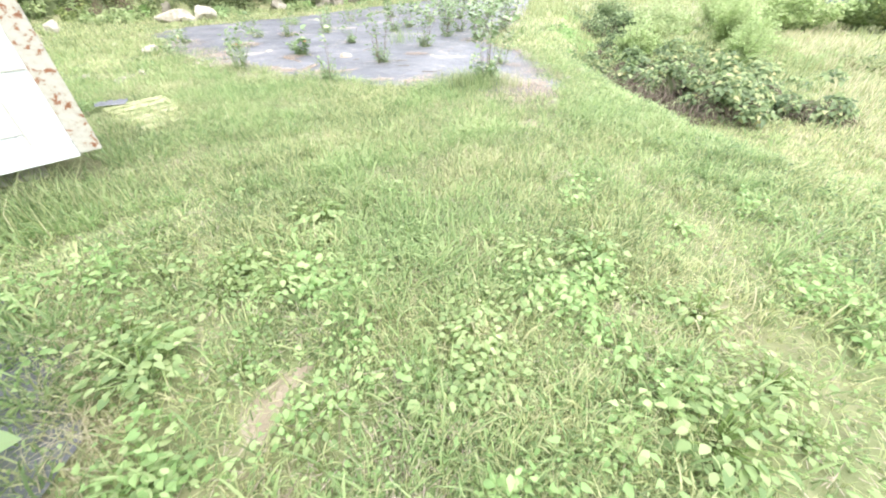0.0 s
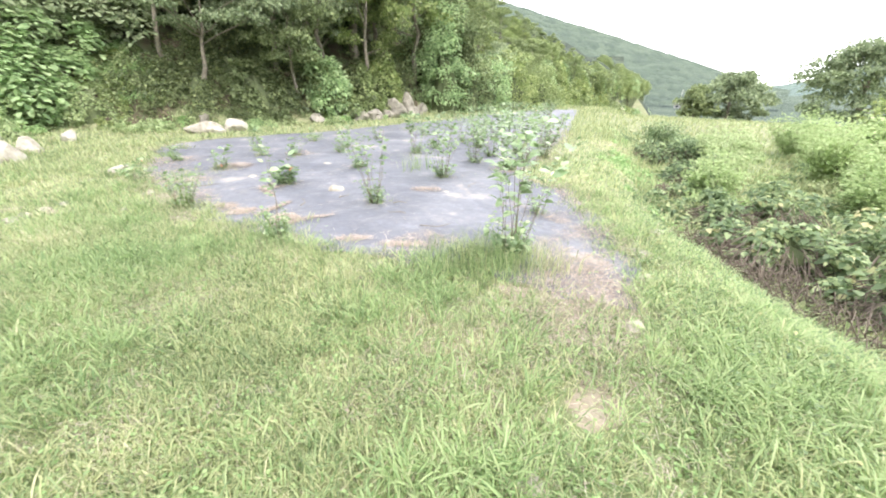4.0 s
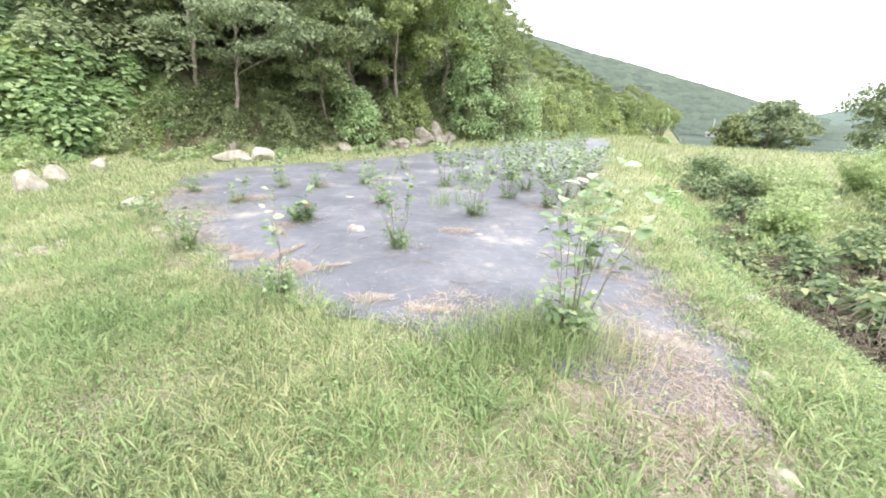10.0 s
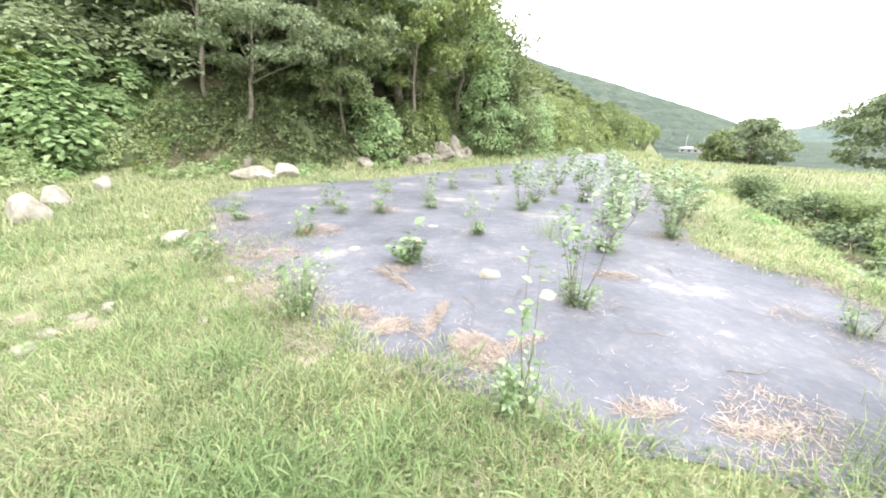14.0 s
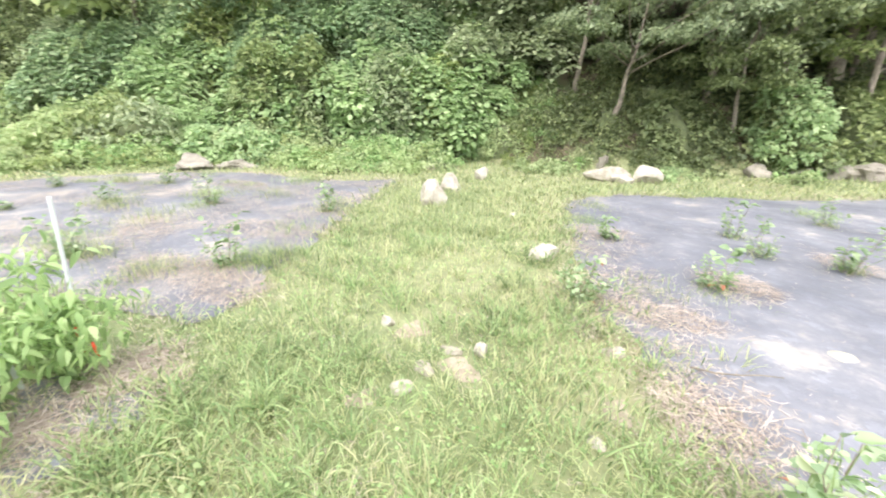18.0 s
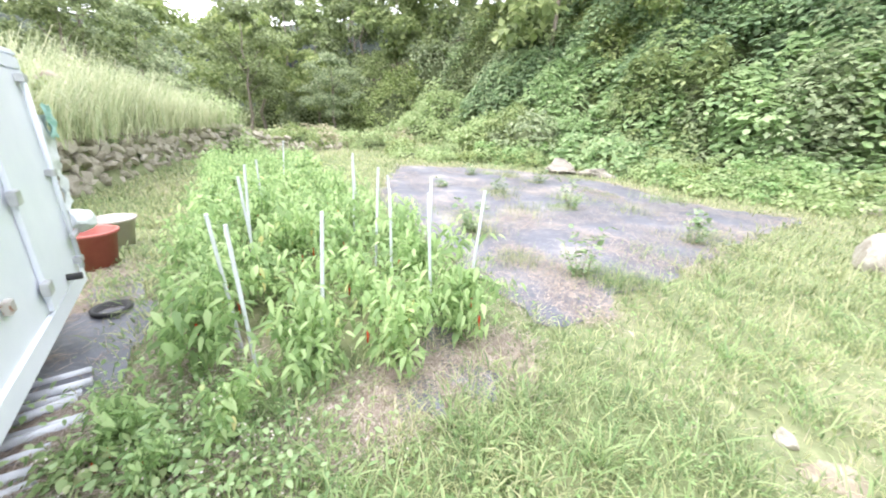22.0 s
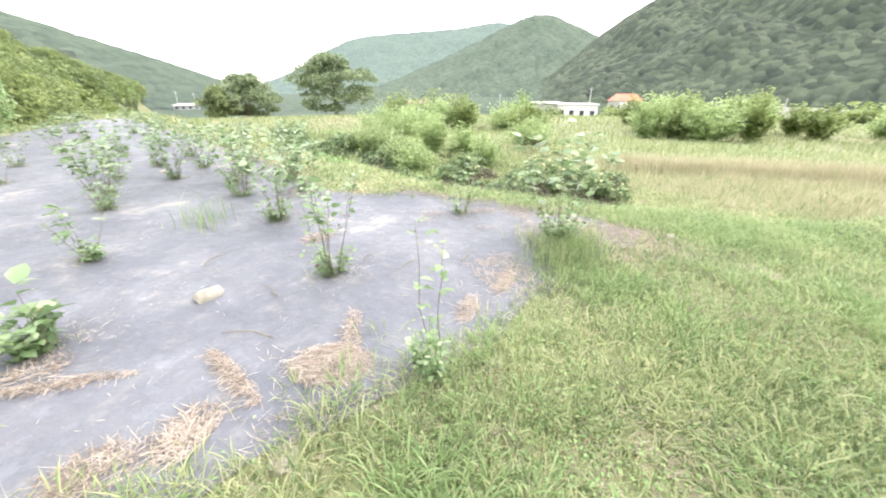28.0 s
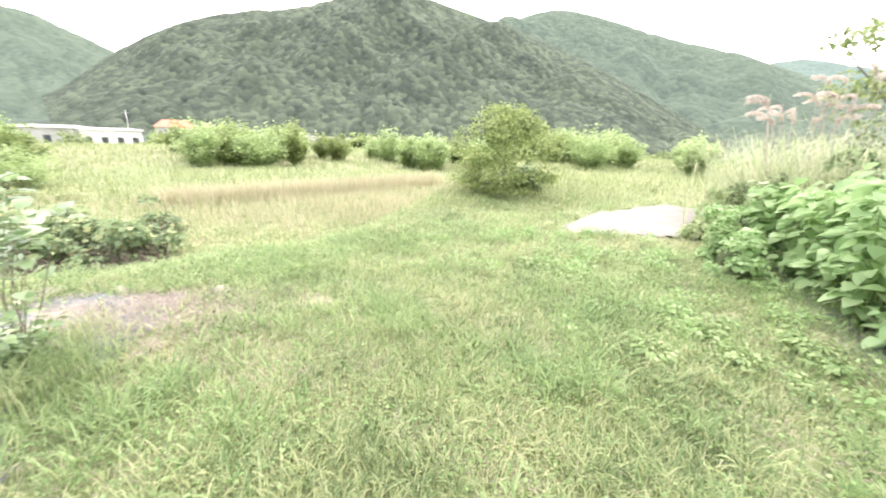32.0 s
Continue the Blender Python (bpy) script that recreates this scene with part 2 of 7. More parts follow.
    "clear_plastic": solid_mat("cloudy_plastic", [(0.3, (0.4, 0.36, 0.33)), (0.7, (0.5, 0.46, 0.42))], 5, 0.4, 0.1),
    # Black film's base lifted to blue-grey, the sky's reflection put in colour
    "film": solid_mat("black_mulch_film", [(0.3, (0.11, 0.116, 0.135)), (0.6, (0.155, 0.162, 0.185)), (0.8, (0.26, 0.24, 0.21))], 4, 0.36, 0.5, 14),
    "board": solid_mat("mossy_board", [(0.3, (0.17, 0.2, 0.08)), (0.5, (0.28, 0.29, 0.15)), (0.7, (0.42, 0.4, 0.3))], 7, 0.85, 0.5),
    "concrete": solid_mat("pale_concrete", [(0.3, (0.36, 0.335, 0.31)), (0.7, (0.5, 0.47, 0.44))], 2, 0.9, 0.4, 30),
    "drive": solid_mat("worn_pale_drive", [(0.3, (0.2, 0.18, 0.165)), (0.7, (0.3, 0.275, 0.255))], 3, 0.9, 0.4, 30),
    "red_roof": solid_mat("red_roof", [(0.3, (0.5, 0.13, 0.08)), (0.7, (0.62, 0.22, 0.14))], 0.5, 0.7, 0.2),
    "dull_roof": solid_mat("dull_red_roof", [(0.3, (0.26, 0.14, 0.11)), (0.7, (0.36, 0.22, 0.18))], 0.5, 0.8, 0.2),
    "house_wall": solid_mat("white_house_wall", [(0.3, (0.68, 0.67, 0.65)), (0.7, (0.8, 0.79, 0.77))], 0.4, 0.8, 0.1),
    "grey_wall": solid_mat("grey_wall", [(0.3, (0.35, 0.35, 0.34)), (0.7, (0.5, 0.49, 0.47))], 0.3, 0.85, 0.2),
    "glass": solid_mat("dark_window", [(0.3, (0.04, 0.05, 0.06)), (0.7, (0.08, 0.09, 0.1))], 1, 0.15, 0.0),
    "blue_paint": solid_mat("blue_lettering", [(0.3, (0.06, 0.14, 0.42)), (0.7, (0.09, 0.2, 0.5))], 10, 0.5, 0.05),
    "black_paint": solid_mat("black_lettering", [(0.3, (0.03, 0.03, 0.035)), (0.7, (0.07, 0.07, 0.08))], 10, 0.5, 0.05),
    "net": solid_mat("pale_net", [(0.3, (0.6, 0.64, 0.64)), (0.7, (0.78, 0.8, 0.8))], 30, 0.7, 0.3),
    "green_net": solid_mat("faded_green_cloth", [(0.3, (0.2, 0.42, 0.36)), (0.7, (0.4, 0.6, 0.54))], 30, 0.8, 0.3),
    "pepper_red": solid_mat("ripe_pepper", [(0.3, (0.5, 0.04, 0.02)), (0.7, (0.62, 0.08, 0.03))], 10, 0.25, 0.05),
}


def ground_mat(name, greens):
    m, n, l, bsdf = nodes_of(name)
    co = n.new("ShaderNodeTexCoord")
    big = noise_node(n, l, 0.35, 5, 0.6, co.outputs["Object"])
    fine = noise_node(n, l, 9.0, 6, 0.7, co.outputs["Object"])
    soil = ramp_node(n, [(0.3, (0.18, 0.18, 0.095)), (0.55, (0.27, 0.26, 0.15)), (0.8, (0.38, 0.35, 0.24))])
    green = ramp_node(n, greens)
    l.new(fine.outputs["Fac"], soil.inputs[0])
    l.new(fine.outputs["Fac"], green.inputs[0])
    mask = ramp_node(n, [(0.36, (0, 0, 0)), (0.56, (1, 1, 1))])
    l.new(big.outputs["Fac"], mask.inputs[0])
    mx = n.new("ShaderNodeMix")
    mx.data_type = "RGBA"
    l.new(mask.outputs[0], mx.inputs[0])
    l.new(soil.outputs[0], mx.inputs[6])
    l.new(green.outputs[0], mx.inputs[7])
    l.new(mx.outputs[2], bsdf.inputs["Base Color"])
    bsdf.inputs["Roughness"].default_value = 0.95
    bp = n.new("ShaderNodeBump")
    bp.inputs["Strength"].default_value = 0.7
    bp.inputs["Distance"].default_value = 0.04
    l.new(fine.outputs["Fac"], bp.inputs["Height"])
    l.new(bp.outputs[0], bsdf.inputs["Normal"])
    return m


def tarp_mat(name, sand):
    """Woven black weed mat, greyed by dust, with pale scuffs, sandy wash and fine cracks of dirt."""
    m, n, l, bsdf = nodes_of(name)
    co = n.new("ShaderNodeTexCoord")
    dust = noise_node(n, l, 0.8, 7, 0.68, co.outputs["Object"])
    base = ramp_node(n, [(0.3, (0.096, 0.102, 0.122)), (0.46, (0.14, 0.147, 0.172)), (0.58, (0.195, 0.2, 0.224)), (0.68, (0.37, 0.345, 0.33)), (0.78, (0.46, 0.4, 0.34))])
    l.new(dust.outputs["Fac"], base.inputs[0])

    def over(colour, fac_from, lo, hi, amount, under):
        r = ramp_node(n, [(lo, (0, 0, 0)), (hi, (amount, amount, amount))])
        l.new(fac_from, r.inputs[0])
        mx = n.new("ShaderNodeMix")
        mx.data_type = "RGBA"
        l.new(r.outputs[0], mx.inputs[0])
        l.new(under, mx.inputs[6])
        mx.inputs[7].default_value = (*colour, 1)
        return mx.outputs[2]

    speck = noise_node(n, l, 26.0, 4, 0.75, co.outputs["Object"])
    blot = noise_node(n, l, 4.5, 6, 0.75, co.outputs["Object"])
    col = over((0.45, 0.4, 0.32), dust.outputs["Fac"], 0.62 - sand, 0.74 - sand, 0.75, base.outputs[0])
    col = over((0.5, 0.46, 0.4), blot.outputs["Fac"], 0.56 - sand * 0.6, 0.74 - sand * 0.6, 0.26 + 1.6 * sand, col)
    col = over((0.09, 0.09, 0.105), blot.outputs["Fac"], 0.44, 0.3, 0.3, col)
    col = over((0.62, 0.58, 0.52), speck.outputs["Fac"], 0.67, 0.75, 0.45, col)
    l.new(col, bsdf.inputs["Base Color"])
    bsdf.inputs["Roughness"].default_value = 0.6
    bsdf.inputs["Specular IOR Level"].default_value = 0.35
    weave = n.new("ShaderNodeTexWave")
    weave.inputs["Scale"].default_value = 90
    l.new(co.outputs["Object"], weave.inputs["Vector"])
    fold = noise_node(n, l, 2.6, 5, 0.6, co.outputs["Object"])
    b1 = n.new("ShaderNodeBump")
    b1.inputs["Strength"].default_value = 0.7
    b1.inputs["Distance"].default_value = 0.06
    l.new(fold.outputs["Fac"], b1.inputs["Height"])
    b2 = n.new("ShaderNodeBump")
    b2.inputs["Strength"].default_value = 0.12
    b2.inputs["Distance"].default_value = 0.004
    l.new(weave.outputs["Fac"], b2.inputs["Height"])
    l.new(b1.outputs[0], b2.inputs["Normal"])
    l.new(b2.outputs[0], bsdf.inputs["Normal"])
    return m


def mountain_mat(name, stops, scale, haze_glow):
    """Backdrop of wooded slopes hundreds of metres off; its haze is put in as a pale blue emission."""
    m, n, l, bsdf = nodes_of(name)
    co = n.new("ShaderNodeTexCoord")
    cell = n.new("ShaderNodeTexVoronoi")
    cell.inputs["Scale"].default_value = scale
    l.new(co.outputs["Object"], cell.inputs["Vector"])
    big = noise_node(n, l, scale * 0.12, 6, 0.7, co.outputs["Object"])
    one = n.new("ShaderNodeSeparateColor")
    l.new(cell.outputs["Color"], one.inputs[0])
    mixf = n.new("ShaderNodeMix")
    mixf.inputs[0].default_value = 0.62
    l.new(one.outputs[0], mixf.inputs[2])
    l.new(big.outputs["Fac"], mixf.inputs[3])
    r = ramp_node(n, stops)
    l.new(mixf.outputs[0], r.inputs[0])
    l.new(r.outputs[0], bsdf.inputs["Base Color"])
    inv = n.new("ShaderNodeMath")
    inv.operation = "MULTIPLY"
    inv.inputs[1].default_value = -1.0
    l.new(cell.outputs["Distance"], inv.inputs[0])
    bp = n.new("ShaderNodeBump")
    bp.inputs["Strength"].default_value = 1.0
    bp.inputs["Distance"].default_value = 0.4 / scale
    l.new(inv.outputs[0], bp.inputs["Height"])
    fine = noise_node(n, l, scale * 7, 5, 0.75, co.outputs["Object"])
    leafy = n.new("ShaderNodeBump")
    leafy.inputs["Strength"].default_value = 1.0
    leafy.inputs["Distance"].default_value = 0.12 / scale
    l.new(fine.outputs["Fac"], leafy.inputs["Height"])
    l.new(bp.outputs[0], leafy.inputs["Normal"])
    l.new(leafy.outputs[0], bsdf.inputs["Normal"])
    bsdf.inputs["Roughness"].default_value = 0.95
    bsdf.inputs["Specular IOR Level"].default_value = 0.1
    # Distance haze imitated by an even bluish emission over the slopes
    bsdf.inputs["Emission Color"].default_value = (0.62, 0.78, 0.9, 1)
    bsdf.inputs["Emission Strength"].default_value = haze_glow
    return m


MAT["ground"] = ground_mat("grassy_ground", [(0.3, (0.11, 0.14, 0.062)), (0.55, (0.19, 0.225, 0.105)), (0.8, (0.3, 0.32, 0.17))])
MAT["far_field"] = ground_mat("far_field", [(0.3, (0.13, 0.15, 0.075)), (0.55, (0.185, 0.2, 0.1)), (0.8, (0.26, 0.265, 0.145))])
MAT["litter"] = solid_mat("forest_floor", [(0.3, (0.05, 0.04, 0.026)), (0.48, (0.1, 0.08, 0.05)), (0.62, (0.1, 0.13, 0.055)), (0.8, (0.19, 0.15, 0.1))], 1.6, 0.95, 0.9, 9)
MAT["tarp"] = tarp_mat("dusty_weed_mat", 0.035)
MAT["sandy_tarp"] = tarp_mat("sandy_weed_mat", 0.08)
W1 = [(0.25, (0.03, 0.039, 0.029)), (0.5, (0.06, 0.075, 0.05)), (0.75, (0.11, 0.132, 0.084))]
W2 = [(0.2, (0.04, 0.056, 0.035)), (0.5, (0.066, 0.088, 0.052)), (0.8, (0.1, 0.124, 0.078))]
# Haze emission grows with distance; the farthest base colour leans bluer for it too
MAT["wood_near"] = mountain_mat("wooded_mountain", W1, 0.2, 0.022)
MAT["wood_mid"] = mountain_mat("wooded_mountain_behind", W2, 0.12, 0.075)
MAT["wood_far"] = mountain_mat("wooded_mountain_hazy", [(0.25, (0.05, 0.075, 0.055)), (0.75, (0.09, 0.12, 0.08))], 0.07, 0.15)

# ---------------------------------------------------------------- mesh tools


def mesh_from(name, v, f, mat, smooth=False):
    """A mesh from arrays: v (N, 3), f (K, 3 or 4)."""
    v = np.asarray(v, dtype=np.float32)
    f = np.asarray(f, dtype=np.int32)
    me = bpy.data.meshes.new(name)
    k = f.shape[1]
    me.vertices.add(len(v))
    me.vertices.foreach_set("co", v.ravel())
    me.loops.add(f.size)
    me.loops.foreach_set("vertex_index", f.ravel())
    me.polygons.add(len(f))
    me.polygons.foreach_set("loop_start", np.arange(0, f.size, k, dtype=np.int32))
    me.polygons.foreach_set("loop_total", np.full(len(f), k, dtype=np.int32))
    if smooth:
        me.polygons.foreach_set("use_smooth", np.ones(len(f), dtype=bool))
    me.update(calc_edges=True)
    me.validate()
    me.materials.append(mat)
    return me


class Heap:
    """Gathers triangles of several pieces into one mesh."""

    def __init__(self):
        self.v, self.f, self.n = [], [], 0

    def add(self, v, f):
        v, f = np.asarray(v, dtype=float).reshape(-1, 3), np.asarray(f, dtype=int)
        if f.shape[1] == 4:
            f = np.vstack([f[:, [0, 1, 2]], f[:, [0, 2, 3]]])
        self.v.append(v)
        self.f.append(f + self.n)
        self.n += len(v)
        return self

    def mesh(self, name, mat, smooth=False):
        return mesh_from(name, np.vstack(self.v), np.vstack(self.f), mat, smooth)


def part(name, data, material, parent, label=""):
    """One mesh object under a thing or under a part; data is a mesh or a bmesh."""
    if isinstance(data, bmesh.types.BMesh):
        me = bpy.data.meshes.new(name)
        data.to_mesh(me)
        data.free()
        me.materials.append(material)
        data = me
    ob = new(name, data)
    ob.parent = parent
    if label:
        ob["label"] = label
    return ob


def thing(name, label, category, m=None, group="", kind="", data=None):
    ob = tagged(new(name, data), label, category, group, kind)
    if m is not None:
        ob.matrix_basis = m
    return ob


def tube(points, radii, sides=5):
    p = np.asarray(points, dtype=float)
    r = np.asarray(radii, dtype=float)
    t = np.gradient(p, axis=0)
    t /= np.linalg.norm(t, axis=1)[:, None] + 1e-9
    ref = np.where(np.abs(t[:, 2:3]) > 0.9, [[1.0, 0, 0]], [[0, 0, 1.0]])
    a = np.cross(t, ref)
    a /= np.linalg.norm(a, axis=1)[:, None] + 1e-9
    b = np.cross(t, a)
    ang = np.arange(sides) * 2 * np.pi / sides
    ring = a[:, None, :] * np.cos(ang)[None, :, None] + b[:, None, :] * np.sin(ang)[None, :, None]
    v = (p[:, None, :] + ring * r[:, None, None]).reshape(-1, 3)
    f = []
    for i in range(len(p) - 1):
        for j in range(sides):
            k = (j + 1) % sides
            f.append((i * sides + j, i * sides + k, (i + 1) * sides + k, (i + 1) * sides + j))
    f = np.array(f)
    tri = np.vstack([f[:, [0, 1, 2]], f[:, [0, 2, 3]]])
    caps = [(0, j + 1, j) for j in range(1, sides - 1)]
    o = (len(p) - 1) * sides
    caps += [(o, o + j, o + j + 1) for j in range(1, sides - 1)]
    return v, np.vstack([tri, np.array(caps)])


def unit(a):
    return a / (np.linalg.norm(a, axis=-1, keepdims=True) + 1e-9)


OVAL = ((0.0, 0.06), (0.35, 0.46), (0.7, 0.36), (1.0, 0.02))
HEART = ((0.0, 0.22), (0.2, 0.5), (0.55, 0.42), (0.82, 0.2), (1.0, 0.02))
ELLIPSE = ((0.0, 0.05), (0.32, 0.36), (0.68, 0.3), (1.0, 0.02))
BLADE = ((0.0, 0.05), (0.32, 0.28), (0.68, 0.23), (1.0, 0.02))
LANCE = ((0.0, 0.05), (0.3, 0.24), (0.65, 0.2), (1.0, 0.02))
TRI = ((0.0, 0.16), (0.4, 0.48), (1.0, 0.02))
KITE = None


def leaves(pos, way, up, size, prof=OVAL, droop=0.25, fold=0.25):
    """Leaves at pos that point along way, face up, size long. prof: (along, half width); KITE: two triangles."""
    pos, way = np.asarray(pos), unit(np.asarray(way))
    side = unit(np.cross(way, up))
    up = np.cross(side, way)
    n = len(pos)
    s = np.broadcast_to(np.asarray(size, dtype=float), (n,))[:, None]
    if prof is KITE:
        v = np.stack([pos, pos + s * (0.45 * way + 0.36 * side + 0.1 * up), pos + s * (way - droop * up), pos + s * (0.45 * way - 0.36 * side + 0.1 * up)], 1)
        o = np.arange(n)[:, None] * 4
        f = np.vstack([o + [0, 1, 2], o + [0, 2, 3]])
        return v.reshape(-1, 3), f
    if prof == "round":
        v = np.stack([pos, pos + s * (0.3 * way + 0.42 * side + 0.1 * up), pos + s * (0.72 * way + 0.32 * side - 0.3 * droop * up), pos + s * (way - droop * up), pos + s * (0.72 * way - 0.32 * side - 0.3 * droop * up), pos + s * (0.3 * way - 0.42 * side + 0.1 * up)], 1)
        o = np.arange(n)[:, None] * 6
        return v.reshape(-1, 3), np.vstack([o + [0, 1, 2], o + [0, 2, 3], o + [0, 3, 4], o + [0, 4, 5]])
    cols = []
    for a, w in prof:
        c = pos + s * (a * way - droop * a * a * up)
        cols += [c + s * w * (side + fold * up), c, c + s * w * (-side + fold * up)]
    v = np.stack(cols, 1)
    k = v.shape[1]
    o = np.arange(n)[:, None] * k
    f = []
    for j in range(len(prof) - 1):
        b = 3 * j
        for q in (0, 1):
            f += [o + [b + q, b + q + 1, b + q + 4], o + [b + q, b + q + 4, b + q + 3]]
    return v.reshape(-1, 3), np.vstack(f)


def blades(xy, z, height, width, lean, rng, bend=0.5):
    """Grass blades: five points, three triangles each."""
    n = len(xy)
    a = rng.uniform(0, 2 * np.pi, n)
    ax = np.stack([np.cos(a), np.sin(a), np.zeros(n)], 1)
    b = a + np.pi / 2 + rng.normal(0, 0.3, n)
    ln = np.stack([np.cos(b), np.sin(b), np.zeros(n)], 1) * (lean * rng.uniform(0.2, 1.3, n) * height)[:, None]
    base = np.column_stack([xy, z])
    upv = np.zeros((n, 3))
    upv[:, 2] = height
    w = ax * np.broadcast_to(width, (n,))[:, None] * 0.5
    mid = base + 0.55 * upv + (1 - bend) * 0.5 * ln
    tip = base + upv * (1 - 0.35 * bend * lean) + ln
    v = np.stack([base - w, base + w, mid - 0.75 * w, mid + 0.75 * w, tip], 1).reshape(-1, 3)
    o = np.arange(n)[:, None] * 5
    return v, np.vstack([o + [0, 1, 3], o + [0, 3, 2], o + [2, 3, 4]])


def inside(x, y, poly):
    x, y = np.asarray(x), np.asarray(y)
    r = np.zeros(x.shape, dtype=bool)
    for (x1, y1), (x2, y2) in zip(poly, poly[1:] + poly[:1]):
        c = (y1 > y) != (y2 > y)
        r ^= c & (x < (x2 - x1) * (y - y1) / (y2 - y1 + 1e-12) + x1)
    return r


def edge_distance(x, y, line):
    """Distance to a polyline and, beside it, on which hand of it the point lies (+1: left)."""
    best = np.full(np.shape(x), 1e9)
    hand = np.zeros(np.shape(x))
    for (x1, y1), (x2, y2) in zip(line, line[1:]):
        dx, dy = x2 - x1, y2 - y1
        t = np.clip(((x - x1) * dx + (y - y1) * dy) / (dx * dx + dy * dy), 0, 1)
        d = np.hypot(x - x1 - t * dx, y - y1 - t * dy)
        c = dx * (y - y1) - dy * (x - x1)
        near = d < best - 1e-6
        best = np.where(near, d, best)
        hand = np.where(near, np.sign(c), hand)
    return best, hand


def smooth(a, b, x):
    t = np.clip((x - a) / (b - a), 0, 1)
    return t * t * (3 - 2 * t)


def wave(x, y, s, k):
    """Cheap even noise, about -1 to 1, with features s metres wide."""
    q = 2 * np.pi / s
    return (np.sin(q * (0.83 * x + 0.55 * y) + k) + np.sin(q * 1.37 * (-0.42 * x + 0.91 * y) + 2.1 * k) + np.sin(q * 0.71 * (0.96 * x - 0.28 * y) + 3.7 * k)) / 3


# ---------------------------------------------------------------- plan of the ground
TOE = [(-60, -75), (-48, -40), (-37, -16), (-25, -2), (-16, 4.8), (-12.0, 9.0), (-6.8, 12.4), (-3.6, 15.2), (-1.0, 18.5), (2.2, 23.5), (7, 32), (15, 47), (30, 72), (54, 108), (90, 195), (130, 290)]
WALL = [(-4.6, -3.9), (-7.1, -5.2), (-9.6, -6.5), (-12.4, -7.7), (-15.4, -7.0), (-17.8, -5.3)]
TARP = [(-5.5, 7.6), (-4.55, 6.0), (-3.35, 4.45), (-2.5, 3.7), (-1.55, 2.85), (-0.75, 2.35), (0.07, 1.95), (0.75, 1.75), (1.5, 1.62), (2.0, 1.45), (2.42, 1.15), (2.66, 0.86), (2.88, 0.82),
        (3.12, 1.2), (3.32, 1.7), (3.4, 2.6), (3.38, 3.4), (3.45, 4.3), (2.95, 5.0), (3.0, 5.9), (4.4, 9.0), (6.1, 13.5), (9.9, 24.5), (11.2, 28.5), (8.8, 28.0), (4.6, 22.5), (1.9, 18.0), (-0.84, 13.9), (-3.4, 10.6), (-5.2, 9.0)]
TARP_LEFT = [(-4.85, 1.72), (-5.0, 2.05), (-5.45, 2.35), (-6.5, 3.4), (-8.0, 5.0), (-9.3, 6.5), (-10.4, 5.0), (-12.4, 4.0), (-13.8, 2.4), (-14.0, 0.2), (-13.6, -1.7), (-9.3, -1.0), (-6.9, 0.3), (-5.5, 1.35)]
BOX_A, BOX_U, BOX_N = np.array([-2.52, 0.14]), np.array([-0.743, -0.669]), np.array([-0.669, 0.743])
BOX_LEN, BOX_WIDE = 2.68, 1.6
BED = [(-3.7, -0.5), (-4.95, 1.3), (-5.4, 1.35), (-11.2, -2.9), (-9.8, -4.9)]
PAD = [(3.0, -4.1), (3.75, -5.8), (3.7, -8.9), (2.7, -8.8), (2.1, -6.6), (1.9, -5.6), (2.4, -4.9)]


def height(x, y):
    x, y = np.asarray(x, dtype=float), np.asarray(y, dtype=float)
    d, hand = edge_distance(x, y, TOE)
    up = np.where(hand > 0, d, 0.0)
    z = 34 * (1 - np.exp(-up / 48.0)) + 0.45 * smooth(0.0, 1.5, up) * (0.6 + 0.4 * wave(x, y, 4.0, 1.0))
    z = z + smooth(3, 12, up) * 0.5 * wave(x, y, 9.0, 2.0)
    r = np.hypot(x, y)
    z = z - 7.0 * smooth(24, 150, np.where(hand > 0, 0, r)) * (x > -20)
    edge = 3.75 + 0.4 * np.maximum(y - 4, 0) + 0.9 * np.maximum(-1 - y, 0) + 0.12 * wave(x, y, 2.2, 6.0)
    z = z - 0.6 * smooth(0.0, 1.5, x - edge)
    dw, hw = edge_distance(x, y, WALL)
    z = z + np.where((hw > 0) & (x < -3.5), 0.95 * smooth(0.0, 0.35, dw) * (1 - smooth(6, 12, dw)) * (1 - smooth(-5.4, -3.5, x)) * smooth(-18.0, -13.5, x), 0)
    z = z + 0.018 * wave(x, y, 1.7, 4.0) + 0.03 * wave(x, y, 5.3, 5.0) * smooth(2, 8, r)
    return z


def near_lines(lo, hi, step, far):
    """Grid lines: even between lo and hi, then ever wider out to far."""
    a = list(np.arange(lo, hi + step / 2, step))
    s, x = step, hi
    while x < far:
        s *= 1.16
        x += s
        a.append(x)
    s, x = step, lo
    while x > -far:
        s *= 1.16
        x -= s
        a.insert(0, x)
    return np.array(a)


def sheet(gx, gy, zf):
    X, Y = np.meshgrid(gx, gy, indexing="ij")
    v = np.stack([X, Y, zf(X, Y)], -1).reshape(-1, 3)
    nx, ny = len(gx), len(gy)
    i, j = np.meshgrid(np.arange(nx - 1), np.arange(ny - 1), indexing="ij")
    o = (i * ny + j).ravel()
    return v, np.stack([o, o + ny, o + ny + 1, o + 1], 1)


v, f = sheet(near_lines(-18, 14, 0.3, 3500), near_lines(-11, 26, 0.3, 3500), height)
ground = thing("ground", "grassy valley floor rising into a wooded hillside", "ground", kind="structure", data=mesh_from("ground", v, f, MAT["ground"], True))
ground.data.materials.append(MAT["litter"])
ground.data.materials.append(MAT["far_field"])
# Hill ground past 48 m and field past 120 m carry the haze emission
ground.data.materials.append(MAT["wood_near"])
